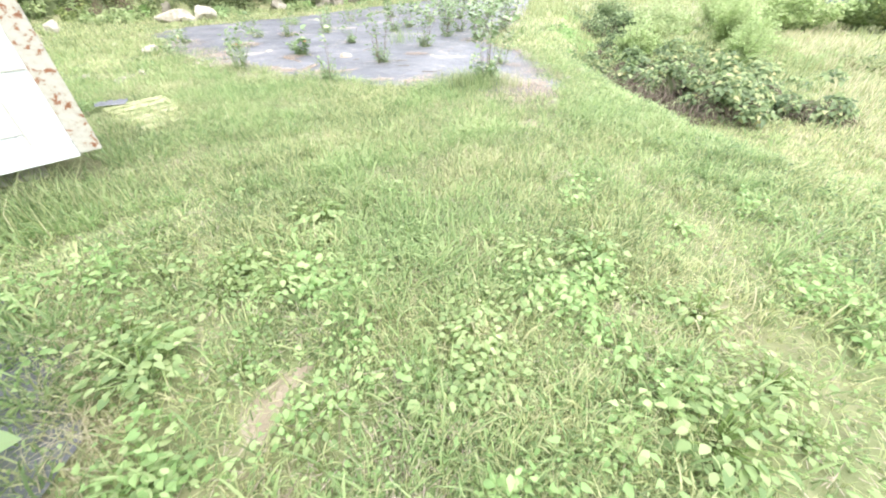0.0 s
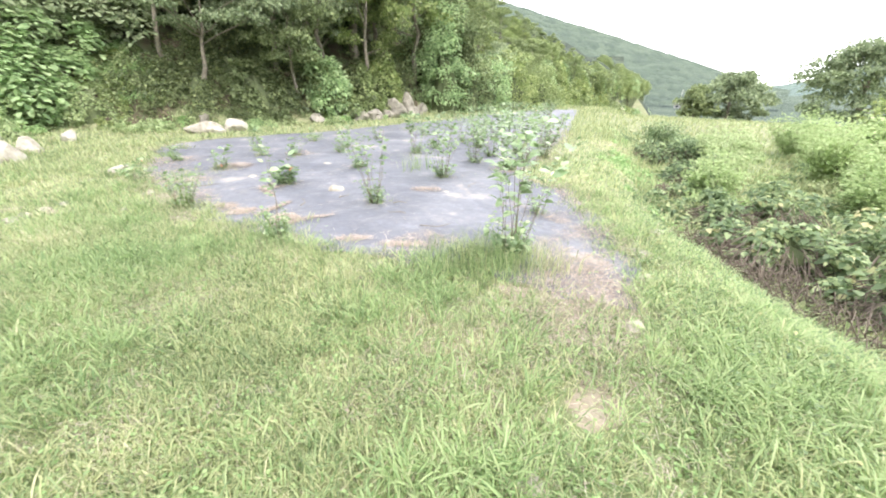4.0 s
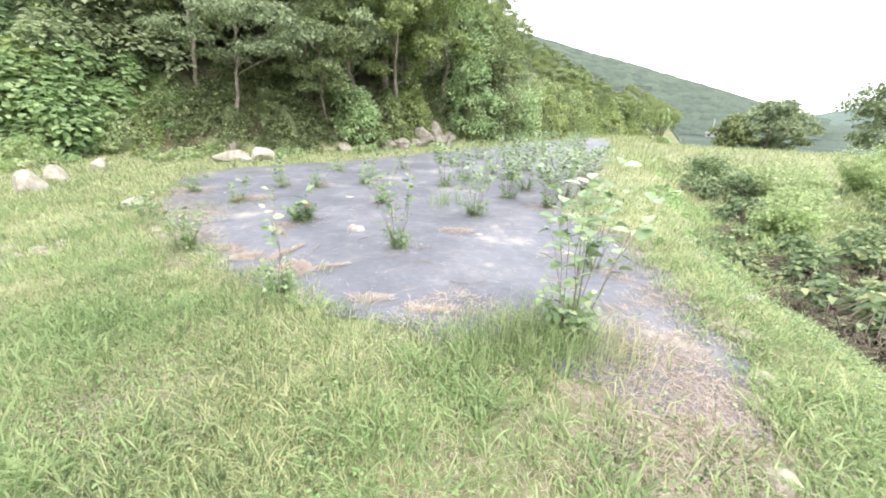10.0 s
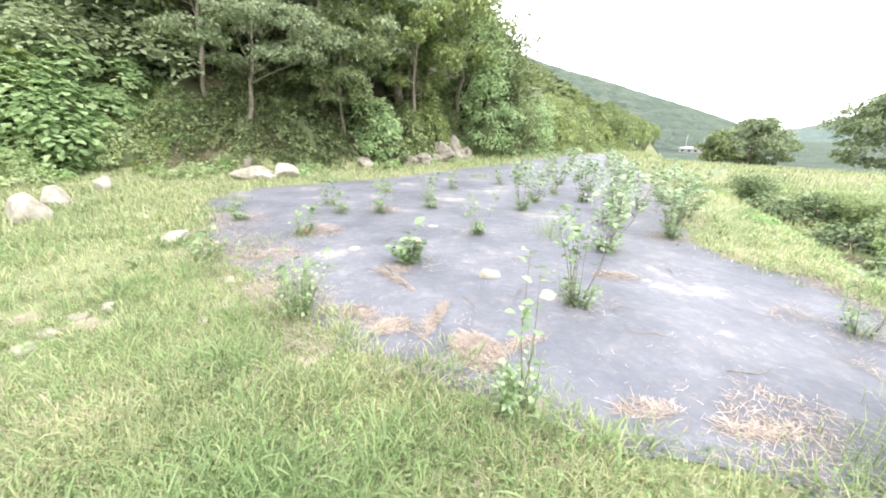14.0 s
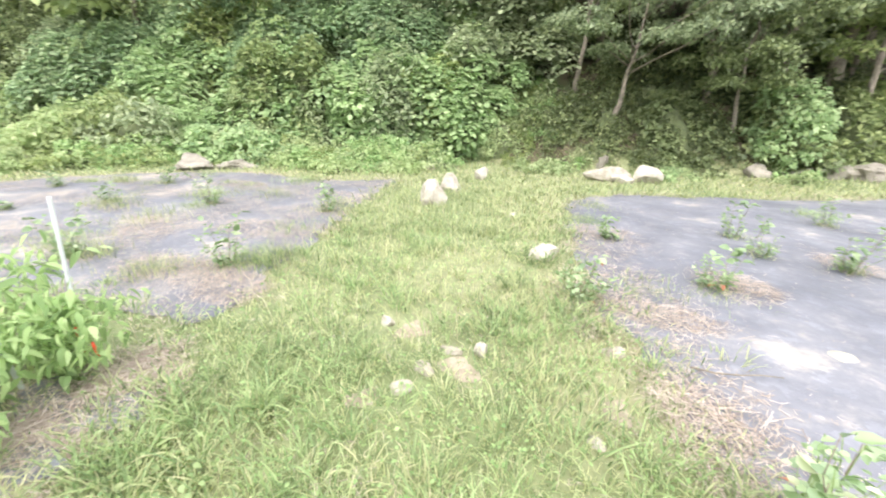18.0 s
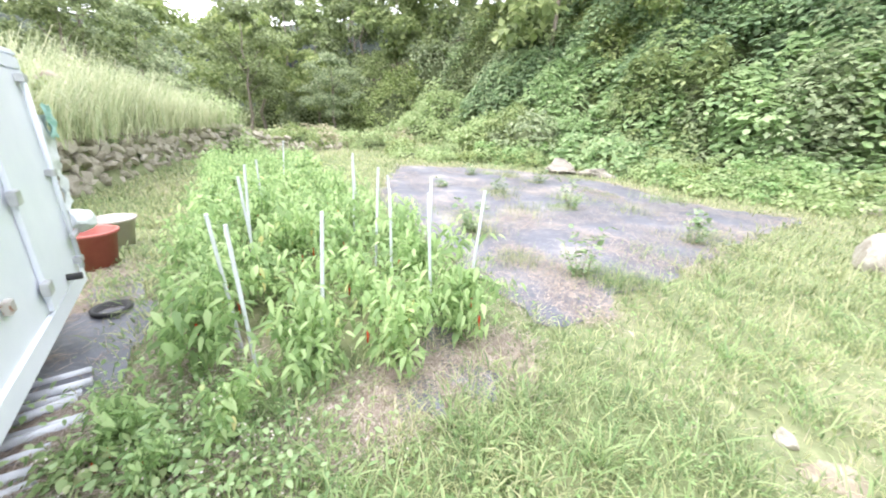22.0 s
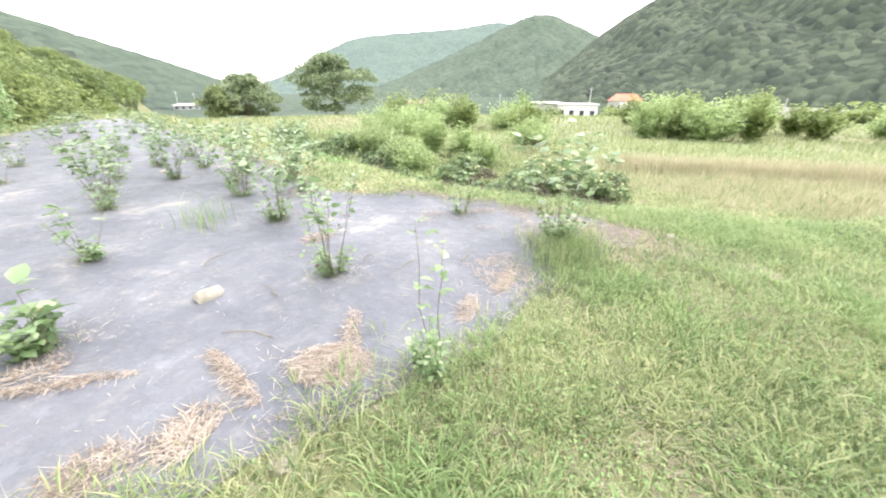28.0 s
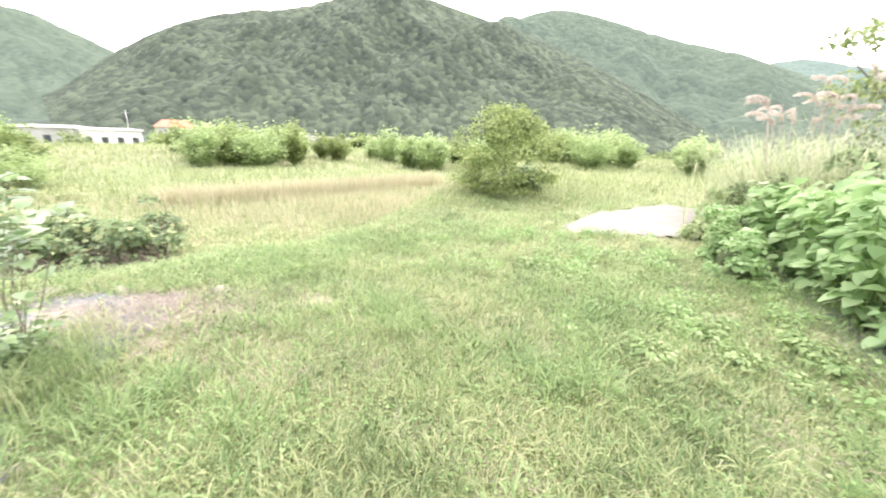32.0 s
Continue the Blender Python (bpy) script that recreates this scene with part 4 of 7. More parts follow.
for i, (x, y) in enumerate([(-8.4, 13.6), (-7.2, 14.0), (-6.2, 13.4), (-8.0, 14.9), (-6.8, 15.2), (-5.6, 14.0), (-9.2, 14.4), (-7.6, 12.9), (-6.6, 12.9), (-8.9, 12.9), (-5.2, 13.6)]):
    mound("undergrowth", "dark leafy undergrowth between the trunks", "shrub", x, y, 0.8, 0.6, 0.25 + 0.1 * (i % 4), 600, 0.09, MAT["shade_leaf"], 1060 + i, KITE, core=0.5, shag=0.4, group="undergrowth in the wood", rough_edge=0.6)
for i, (x, y, r, h, mt) in enumerate([(-17.3, 3.9, 1.2, 1.3, "vine"), (-15.7, 5.3, 1.1, 1.0, "willow"), (-14.5, 6.9, 1.0, 0.9, "tree_light"), (-13.2, 8.1, 0.9, 0.8, "vine"), (-18.9, 2.9, 1.3, 1.5, "tree_pale"), (-20.6, 1.5, 1.2, 1.2, "willow"), (-11.5, 9.9, 0.9, 0.8, "willow"), (-10.1, 11.0, 0.8, 0.7, "vine"), (-16.6, 5.6, 1.0, 1.6, "tree_pale"), (-22.6, 0.2, 1.4, 1.2, "tree_light")]):
    mound("shrub", "low feathery light green shrub before the creepers", "shrub", x, y, r, r * 0.9, h, int(3000 * r * h + 600), 0.085, MAT["bank" if i % 3 else mt], 560 + i, KITE, core=0.7, shag=0.35, group="low shrubs along the bank", rough_edge=0.55)
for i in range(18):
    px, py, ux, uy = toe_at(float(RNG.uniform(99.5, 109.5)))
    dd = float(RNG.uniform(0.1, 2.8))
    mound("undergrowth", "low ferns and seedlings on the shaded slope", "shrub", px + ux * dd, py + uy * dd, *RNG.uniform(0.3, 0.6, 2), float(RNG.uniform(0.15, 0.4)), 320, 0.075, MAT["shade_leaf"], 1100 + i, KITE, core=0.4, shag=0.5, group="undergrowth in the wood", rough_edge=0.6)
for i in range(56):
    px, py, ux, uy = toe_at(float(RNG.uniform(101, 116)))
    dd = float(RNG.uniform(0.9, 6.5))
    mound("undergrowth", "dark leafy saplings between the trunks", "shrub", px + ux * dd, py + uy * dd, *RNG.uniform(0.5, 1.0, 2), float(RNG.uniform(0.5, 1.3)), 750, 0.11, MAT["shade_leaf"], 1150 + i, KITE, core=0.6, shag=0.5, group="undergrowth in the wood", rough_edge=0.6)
for i in range(84):
    px, py, ux, uy = toe_at(131 + 1.15 * i + float(RNG.uniform(-0.5, 0.5)))
    dd = float(RNG.uniform(-0.8, 3.6))
    px, py = px + ux * dd, py + uy * dd
    r, h = float(RNG.uniform(1.1, 2.1)), float(RNG.uniform(1.3, 3.4))
    h = skyline(px, py, 1.0, 1.5 * r, h)
    if h > 0.5:
        mound("shrub", "rounded leafy shrub at the far foot of the wood", "shrub", px, py, r, r, h, int(280 * r * h + 220), 0.32, MAT[("tree_light", "vine", "tree_dark", "tree_mid", "tree_light")[i % 5]], 1300 + i, KITE, core=0.75, shag=0.3, group="shrubs at the far foot of the wood", rough_edge=0.4)
for i in range(34):
    x, y = float(RNG.uniform(-31, -18)), float(RNG.uniform(-11.5, -4))
    mound("weed_clump", "yellowish long grass and weeds on the terrace by the wood", "weeds", x, y, *RNG.uniform(0.8, 1.5, 2), float(RNG.uniform(0.35, 0.8)), 620, 0.15, MAT[("bank", "dry_grass", "bank", "willow", "meadow")[i % 5]], 1700 + i, KITE, core=0.5, shag=0.5, group="long grass on the terrace", rough_edge=0.5)
copy_thing(proto[2], place(-30.5, -12.2, 20, 0.62, -0.2))
# light weeds in the band between the far mat and the bank
rim = [(-8.9, 7.6), (-10.4, 5.6), (-12.5, 4.6), (-14.4, 2.8), (-14.7, 0.2), (-14.6, -2.6)]
for i in range(64):
    t = float(RNG.uniform(0, 4.999))
    (x0, y0), (x1, y1) = rim[int(t)], rim[int(t) + 1]
    ln, u = math.hypot(x1 - x0, y1 - y0), t % 1
    off = float(RNG.uniform(0.8, 3.4))
    x, y = x0 + (x1 - x0) * u + off * (y1 - y0) / ln, y0 + (y1 - y0) * u - off * (x1 - x0) / ln
    mound("weed_clump", "tall pale green weeds before the creepers", "weeds", x, y, *RNG.uniform(0.45, 0.95, 2), float(RNG.uniform(0.12, 0.3) + 0.22 * off), 700, 0.1, MAT[("bank", "weed", "willow", "tree_light")[i % 4]], 1500 + i, KITE, core=0.5, shag=0.5, group="weeds before the bank", rough_edge=0.5)
# grassy gap between the creepers and the wood
for i, (px, py) in enumerate([(-10.8, 13.7), (-10.2, 12.8), (-9.7, 12.1), (-9.6, 12.9), (-8.9, 12.7), (-10.5, 13.1), (-9.9, 12.4), (-10.0, 13.5), (-9.2, 13.3), (-9.3, 12.2), (-10.4, 12.3), (-11.0, 13.0)]):
    mound("weed_clump", "fresh green weeds on the slope beside the wood", "weeds", px, py, 0.6, 0.55, 0.3 + 0.05 * (i % 4), 700, 0.09, MAT[("weed", "bank", "tree_light")[i % 3]], 1430 + i, KITE, core=0.5, shag=0.5, group="weeds along the bank", rough_edge=0.5)
for i in range(26):
    px, py, ux, uy = toe_at(float(RNG.uniform(97.5, 104)))
    dd = float(RNG.uniform(-0.3, 3.0))
    mound("weed_clump", "fresh green weeds in the gap between creepers and wood", "weeds", px + ux * dd, py + uy * dd, *RNG.uniform(0.35, 0.7, 2), float(RNG.uniform(0.2, 0.5)), 600, 0.08, MAT[("bank", "weed", "tree_light")[i % 3]], 1400 + i, KITE, core=0.5, shag=0.5, group="weeds along the bank", rough_edge=0.5)
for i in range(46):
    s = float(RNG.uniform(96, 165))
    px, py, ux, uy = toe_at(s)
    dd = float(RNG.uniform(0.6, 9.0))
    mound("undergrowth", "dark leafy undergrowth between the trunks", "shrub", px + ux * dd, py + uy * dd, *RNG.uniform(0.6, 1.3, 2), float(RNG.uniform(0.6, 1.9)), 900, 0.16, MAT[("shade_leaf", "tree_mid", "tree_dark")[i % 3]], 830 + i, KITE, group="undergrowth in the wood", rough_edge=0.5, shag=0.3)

for i in range(60):
    px, py, ux, uy = toe_at(float(RNG.uniform(84, 150)))
    dd = float(RNG.uniform(-1.3, 0.8))
    mound("weed_clump", "low green weeds along the foot of the bank", "weeds", px + ux * dd, py + uy * dd, *RNG.uniform(0.35, 0.8, 2), float(RNG.uniform(0.18, 0.5)), 420, 0.1, MAT[("bank", "vine", "bank", "weed")[i % 4]], 900 + i, KITE, core=0.55, shag=0.4, group="weeds along the bank", rough_edge=0.5)

def spray_bush(label, x, y, r, h, shoots, leaf, mat, seed, group):
    """A loose bush of many upright wands from one foot, each clothed in narrow leaves."""
    rng = np.random.default_rng(seed)
    t = thing("bush", label, "bush", pose(x, y, float(height(x, y))), group)
    a, off = rng.uniform(0, 2 * np.pi, shoots), np.sqrt(rng.uniform(0, 1, shoots))
    ln = h * rng.uniform(0.5, 1.08, shoots) * (1 - 0.4 * off ** 2)

    def along(u, k):
        w = r * off[k] * (0.3 + 0.8 * u ** 1.4)
        return np.column_stack([np.cos(a[k]) * w, np.sin(a[k]) * w, ln[k] * u - 0.03])

    for k in range(0, shoots, max(shoots // 7, 1)):
        u = np.linspace(0, 0.95, 5)
        part("stem", Heap().add(*tube(along(u, np.full(5, k)), np.linspace(0.012, 0.003, 5), 5)).mesh("stem", MAT["twig"], True), None, t)
    k = np.repeat(np.arange(shoots), 42)
    n = len(k)
    u = 1 - 0.9 * rng.uniform(0, 1, n) ** 1.2
    b = rng.uniform(0, 2 * np.pi, n)
    p = along(u, k) + rng.normal(0, 0.07 * r + 0.03, (n, 3)) * [1, 1, 0.6]
    p[:, 2] = np.maximum(p[:, 2], 0.03)
    way = np.column_stack([np.cos(b), np.sin(b), rng.uniform(-0.3, 1.0, n)])
    v, f = leaves(p, way, unit(np.array([0, 0, 1.0]) + rng.normal(0, 0.5, (n, 3))), leaf * rng.uniform(0.5, 1.3, n), KITE, 0.25)
    part("foliage", mesh_from("foliage", v, f, mat), None, t)
    return t


BRAMBLE = [(5.85, 3.1, 0.75, 0.7, 0.95), (6.9, 2.6, 0.9, 0.8, 0.95), (6.15, 4.6, 0.5, 0.5, 0.6), (7.2, 4.7, 0.7, 0.6, 0.8), (6.2, 1.8, 0.55, 0.5, 0.75), (7.6, 1.6, 0.5, 0.5, 0.65), (8.3, 10.4, 0.9, 0.8, 1.1), (7.7, 7.7, 0.7, 0.7, 0.85), (6.4, 6.4, 0.4, 0.4, 0.5)]
for i, (x, y, rx, ry, h) in enumerate(BRAMBLE):
    h *= 0.86
    br = mound("bramble", "tangled green bramble thicket with brown stems beneath", "bramble", x, y, rx, ry, h, int(4200 * rx * ry), 0.095, MAT["bramble"], 120 + i, KITE, core=0.62, shag=0.4, rough_edge=0.7, hem=0.3, rise=1.2, stray=0.45, group="brambles beside the mat")
    stems = Heap()
    for a in np.random.default_rng(i).uniform(np.pi * 0.6, np.pi * 1.9, 170):
        w, u = RNG.uniform(0.85, 1.35), RNG.uniform(0.1, 0.55) * h
        q = np.array([[math.cos(a) * rx * w * t, math.sin(a) * ry * w * t, 0.1 + u * math.sin(math.pi * (0.3 + 0.7 * t))] for t in (0.5, 0.7, 0.88, 1.0)]) + RNG.normal(0, 0.05, (4, 3))
        q[:, 2] += height(x + q[:, 0], y + q[:, 1]) - height(x, y)
        stems.add(*tube(q, [0.006, 0.005, 0.004, 0.0025], 4))
    tagged(part("stem_tangle", stems.mesh("stem_tangle", MAT["dead_stem"]), None, br, "bare brown bramble stems"), kind="stuff")
for (x0, y0), (x1, y1), k in (((5.25, 3.7), (5.1, 2.6), 150), ((5.1, 2.6), (5.35, 1.4), 200)):
    stems = Heap()
    for t in RNG.uniform(0, 1, k):
        p = np.array([x0 + (x1 - x0) * t - (x0 + x1) / 2, y0 + (y1 - y0) * t - (y0 + y1) / 2]) + RNG.normal(0, 0.24, 2)
        a, ln, u = RNG.uniform(0, 2 * np.pi), RNG.uniform(0.12, 0.45), RNG.uniform(0.0, 0.3)
        q = np.array([[p[0] + math.cos(a) * ln * s, p[1] + math.sin(a) * ln * s, u * math.sin(math.pi * (0.15 + 0.8 * s)) + 0.02] for s in (0, 0.4, 0.75, 1)]) + RNG.normal(0, 0.02, (4, 3))
        q[:, 2] += height((x0 + x1) / 2 + q[:, 0], (y0 + y1) / 2 + q[:, 1])
        stems.add(*tube(q, [0.006, 0.005, 0.004, 0.003], 4))
    thing("dead_stems", "tangle of dead brown stems at the foot of the brambles", "dead stems", pose((x0 + x1) / 2, (y0 + y1) / 2, 0), "dead stems under the brambles", "stuff", stems.mesh("dead_stems", MAT["dead_stem"]))
for i in range(80):
    y = float(RNG.uniform(4.2, 15))
    x = 4.2 + 0.36 * (y - 4) + float(RNG.uniform(0.15, 2.6))
    mound("weed_clump", "low spreading green weeds along the edge of the mat", "weeds", x, y, *RNG.uniform(0.35, 0.8, 2), float(RNG.uniform(0.07, 0.22)), 520, 0.075, MAT[("weed", "bramble", "bank")[i % 3]], 1800 + i, KITE, core=0.4, shag=0.5, group="weeds at the meadow's edge", rough_edge=0.5)
for i in range(105):
    x, y = float(RNG.uniform(4.9, 14.0)), float(RNG.uniform(3.2, 17))
    if x < 6.4 + 0.35 * max(y - 5, 0) and 1.2 < y < 4.2 or x < 4.7 + 0.4 * max(y - 4, 0):
        continue
    tall = float(RNG.uniform(0.12, 0.36))
    mound("weed_clump", "clump of light green weeds at the meadow's edge", "weeds", x, y, *RNG.uniform(0.4, 0.85, 2), tall, 900, 0.075, MAT[("bank", "bramble", "meadow", "willow", "meadow")[i % 5]], 160 + i, KITE, core=0.55, shag=0.4, group="weeds at the meadow's edge", rough_edge=0.5)
for i, (x, y, rx, h, mt) in enumerate([(6.6, -6.9, 0.7, 0.75, "bramble"), (10.2, 6.2, 0.5, 1.25, "willow"), (10.6, 7.6, 0.6, 1.6, "willow"), (9.2, 9.2, 0.7, 1.5, "bank"), (7.0, 6.3, 0.5, 1.0, "willow"), (7.8, 7.2, 0.5, 1.2, "bank"), (12.2, 9.6, 0.7, 1.6, "willow"), (13.4, 11.8, 0.9, 1.7, "willow"), (9.8, 13.6, 0.8, 1.2, "bramble"), (9.0, 5.0, 0.45, 1.1, "willow"), (14.5, 5.0, 1.0, 1.2, "willow"), (21.5, 12.5, 1.1, 1.3, "willow")]):
    spray_bush("loose feathery pale green bush standing in the meadow", x, y, rx, h, int(90 * rx * h + 30), 0.075, MAT[mt], 150 + i, "bushes in the meadow")
rng = np.random.default_rng(8)
for i in range(74):
    a, r = math.radians(rng.uniform(52, 160) if i < 40 else rng.uniform(88, 150)), rng.uniform(18.5, 28)
    x, y, w = r * math.sin(a), r * math.cos(a), rng.uniform(0.6, 1.3)
    if 74 < math.degrees(a) < 87:
        continue
    spray_bush("feathery light green willow bush in the row across the field", x, y, w, rng.uniform(1.4, 2.3), 60, 0.15, MAT["willow" if i % 3 else "tree_light"], 200 + i, "bushes across the field")
for i in range(40):
    a, r = math.radians(rng.uniform(60, 165)), rng.uniform(60, 150)
    x, y, w = r * math.sin(a), r * math.cos(a), rng.uniform(2.0, 4.0)
    mound("bush", "rounded green bush along the far bank", "bush", x, y, w, w, rng.uniform(2.2, 4.2), 420, 0.6, MAT["tree_mid" if i % 2 else "tree_light"], 260 + i, KITE, core=0.85, group="bushes along the far bank", rough_edge=0.4)
tree("bush", "tall loose green bush standing in the meadow", place(6.2, -5.75), MAT["tree_light"], 37, 2.1, 1.3, 0.0, 9000, 0.08, 80, 0.05, group="bushes in the meadow")
tree("tree", "wide spreading tree alone in the field", place(42.7, 58.0), MAT["field_tree"], 33, 6.9, 4.6, 0.06, 9000, 0.42, 52, 0.25, group="trees in the field", squash=0.6)
tree("tree", "tall spreading tree alone in the field", place(43.8, 40.4), MAT["field_tree"], 34, 7.9, 5.4, 0.1, 10000, 0.38, 52, 0.28, group="trees in the field", squash=0.58)
tree("tree", "dark bushy tree beside the spreading tree", place(37.2, 57.0), MAT["tree_dark"], 35, 4.4, 2.4, 0.02, 3200, 0.4, 26, 0.2, group="trees in the field")

# ---------------------------------------------------------------- grass
PATHWAY = np.array([(0.9, -4.2), (1.1, -3.2), (1.4, -2.0), (1.6, -0.8), (1.0, -0.4), (0.0, 0.0), (-1.2, 1.0), (-2.0, 1.5), (-2.4, 1.4), (-1.4, 1.1), (-0.8, 0.7)])
BARE = [(-3.3, 2.88, 0.42), (-3.42, 2.35, 0.3), (-3.95, 2.85, 0.3), (-4.4, 1.1, 0.5), (2.25, 0.0, 0.35), (2.5, 0.55, 0.4), (0.3, -3.2, 0.22), (-2.6, 3.3, 0.3), (2.1, 1.15, 0.3), (-4.2, -1.3, 0.9), (1.9, -1.6, 0.2), (2.1, -0.9, 0.22), (-1.5, 2.5, 0.3)]


def scatter(n, reach, power, rng):
    """Points thick beside the path and thinner away from it."""
    i, u = rng.integers(0, len(PATHWAY) - 1, n), rng.uniform(0, 1, (n, 1))
    c = PATHWAY[i] * (1 - u) + PATHWAY[i + 1] * u + rng.normal(0, 0.45, (n, 2))
    r, a = reach * rng.uniform(0, 1, n) ** power, rng.uniform(0, 2 * np.pi, n)
    p = c + np.stack([r * np.cos(a), r * np.sin(a)], 1)
    return p, np.min(np.hypot(p[:, None, 0] - PATHWAY[None, :, 0], p[:, None, 1] - PATHWAY[None, :, 1]), 1)


def open_ground(p, rng):
    """Which points may carry grass: off the mats, the box, the beds and the bare spots."""
    x, y = p[:, 0], p[:, 1]
    ok = np.ones(len(x), bool)
    for poly in (TARP, TARP_LEFT):
        rim = edge_distance(x, y, poly + poly[:1])[0] + 0.09 * wave(x, y, 0.7, 2.0)
        ok &= ~inside(x, y, poly) | (rng.uniform(size=len(x)) < 0.9 * np.exp(-np.maximum(rim, 0) / np.where(x > 1.2, 0.13, 0.09)))
    q = p - (BOX_A + BOX_U * BOX_LEN)
    lx, ly = q @ -BOX_U, q @ BOX_N
    ok &= ~((lx > 0) & (lx < BOX_LEN) & (ly < 0.05) & (ly > -BOX_WIDE))
    ok &= ~inside(x, y, PAD)
    ok &= ~(inside(x, y, BED) & (rng.uniform(size=len(x)) < 0.85))
    for bx, by, br in BARE:
        d = np.hypot(x - bx, y - by) / (0.55 * br)
        ok &= rng.uniform(size=len(x)) > 0.75 * np.exp(-d * d)
    return ok


def tufts(c, d, per, lo, hi, wide, rng, loose=0.045, lean=1.0, climb=0.0):
    """Grass in tufts: arching blades that spread from each centre c; d: metres from the path, which widens far blades."""
    n = len(c) * per
    c, d = np.repeat(c, per, 0), np.repeat(d, per)
    off = rng.normal(0, loose, (n, 2)) * rng.uniform(0.4, 1.6, (len(c) // per, 1)).repeat(per, 0)
    a = np.arctan2(off[:, 1], off[:, 0]) + rng.normal(0, 0.7, n)
    h = rng.uniform(lo, hi, n) * rng.uniform(0.6, 1.25, len(c) // per).repeat(per)
    ln = (lean * rng.uniform(0.25, 1.35, n) * h)[:, None]
    out = np.column_stack([np.cos(a), np.sin(a), np.zeros(n)])
    b = a + np.pi / 2 + rng.normal(0, 0.5, n)
    w = np.column_stack([np.cos(b), np.sin(b), rng.normal(0, 0.25, n)]) * ((wide + 0.0011 * d) * rng.uniform(0.5, 1.4, n) * 0.5)[:, None]
    xy = c + off
    base = np.column_stack([xy, height(xy[:, 0], xy[:, 1]) - 0.01 + climb * rng.uniform(0, 1, n) ** 1.4])
    z = np.array([[0, 0, 1.0]]) * h[:, None]
    m1, m2 = base + 0.45 * z + 0.24 * ln * out, base + 0.8 * z + 0.58 * ln * out
    tip = base + (1.05 - 0.3 * rng.uniform(0, 1, n))[:, None] * z + 1.0 * ln * out
    v = np.stack([base - 0.7 * w, base + 0.7 * w, m1 - w, m1 + w, m2 - 0.8 * w, m2 + 0.8 * w, tip], 1).reshape(-1, 3)
    o = np.arange(n)[:, None] * 7
    return v, np.vstack([o + [0, 1, 3], o + [0, 3, 2], o + [2, 3, 5], o + [2, 5, 4], o + [4, 5, 6]])


rng = np.random.default_rng(9)
p, d = scatter(290000, 17.0, 1.7, rng)
ok = open_ground(p, rng)
td, th = edge_distance(p[:, 0], p[:, 1], TOE)
ok &= ~((th > 0) & (td > 3.0))
p, d = p[ok], d[ok]
tuft = 0.75 + 0.45 * wave(p[:, 0], p[:, 1], 1.3, 3.0) + 0.2 * wave(p[:, 0], p[:, 1], 0.45, 6.0)
h = (0.02 + 0.045 * rng.uniform(size=len(p)) ** 1.5 + 0.04 * tuft) * np.clip(rng.normal(1, 0.25, len(p)), 0.4, 1.9)
v, f = blades(p, height(p[:, 0], p[:, 1]) - 0.01, h, (0.0052 + 0.0019 * d) * rng.uniform(0.5, 1.4, len(p)), 1.05, rng)
thing("grass", "mown patchy green grass with dry blades", "grass", kind="stuff", data=mesh_from("grass", v, f, MAT["lawn"]))

p, d = scatter(70000, 9.0, 1.7, rng)
keep = open_ground(p, rng) & (wave(p[:, 0], p[:, 1], 1.1, 8.0) + rng.normal(0, 0.3, len(p)) > -0.25)
p, d = p[keep], d[keep]
k = len(p)
a = rng.uniform(0, 2 * np.pi, k)
pos = np.column_stack([p, height(p[:, 0], p[:, 1]) + rng.uniform(0.01, 0.075, k)])
v, f = leaves(pos, np.column_stack([np.cos(a), np.sin(a), rng.uniform(-0.3, 0.5, k)]), unit(np.array([0, 0, 1.0]) + rng.normal(0, 0.3, (k, 3))), (0.019 + 0.003 * d) * rng.uniform(0.6, 1.4, k), KITE, 0.2)
thing("low_weeds", "small creeping leaves among the grass", "weeds", kind="stuff", data=mesh_from("low_weeds", v, f, MAT["weed"]))

p, d = scatter(30000, 11.0, 1.5, rng)
keep = open_ground(p, rng) & (wave(p[:, 0], p[:, 1], 2.1, 4.4) + 0.5 * wave(p[:, 0], p[:, 1], 0.8, 2.2) + rng.normal(0, 0.35, len(p)) > 0.0)
p, d = p[keep], d[keep]
v, f = blades(p, height(p[:, 0], p[:, 1]), rng.uniform(0.08, 0.2, len(p)), (0.0018 + 0.0011 * d), 0.7, rng)
thing("seed_stalks", "wispy dry seed stalks standing over the lawn", "grass", kind="stuff", data=mesh_from("seed_stalks", v, f, MAT["dry_grass"]))

# meadow to the right: taller green grass, then pinkish dry seed heads
n = 70000
a, r = np.radians(rng.uniform(-2, 172, n)), 5 + 45 * rng.uniform(0, 1, n) ** 1.7
p = np.stack([r * np.sin(a), r * np.cos(a)], 1)
td, th = edge_distance(p[:, 0], p[:, 1], TOE)
dry = inside(p[:, 0], p[:, 1], [(6.8, 1.0), (6.8, -2.5), (8.6, -6.5), (12, -8), (11.2, -2), (10.8, 1.5), (14, 6), (30, 24), (22, 24), (14, 10), (10.5, 4)])
ok = open_ground(p, rng) & (th < 0) & ((p[:, 0] > 4.3 + 0.33 * np.maximum(p[:, 1] - 3, 0)) | (r > 12))
for m_name, pick, tall, wide, label in (("meadow", ok & (~dry | (rng.uniform(size=n) < 0.45)), 0.3, 0.012, "tall green meadow grass"), ("dry_grass", ok & dry, 0.3, 0.007, "dry straw-coloured seed heads standing in the meadow")):
    q, rr = p[pick], r[pick]
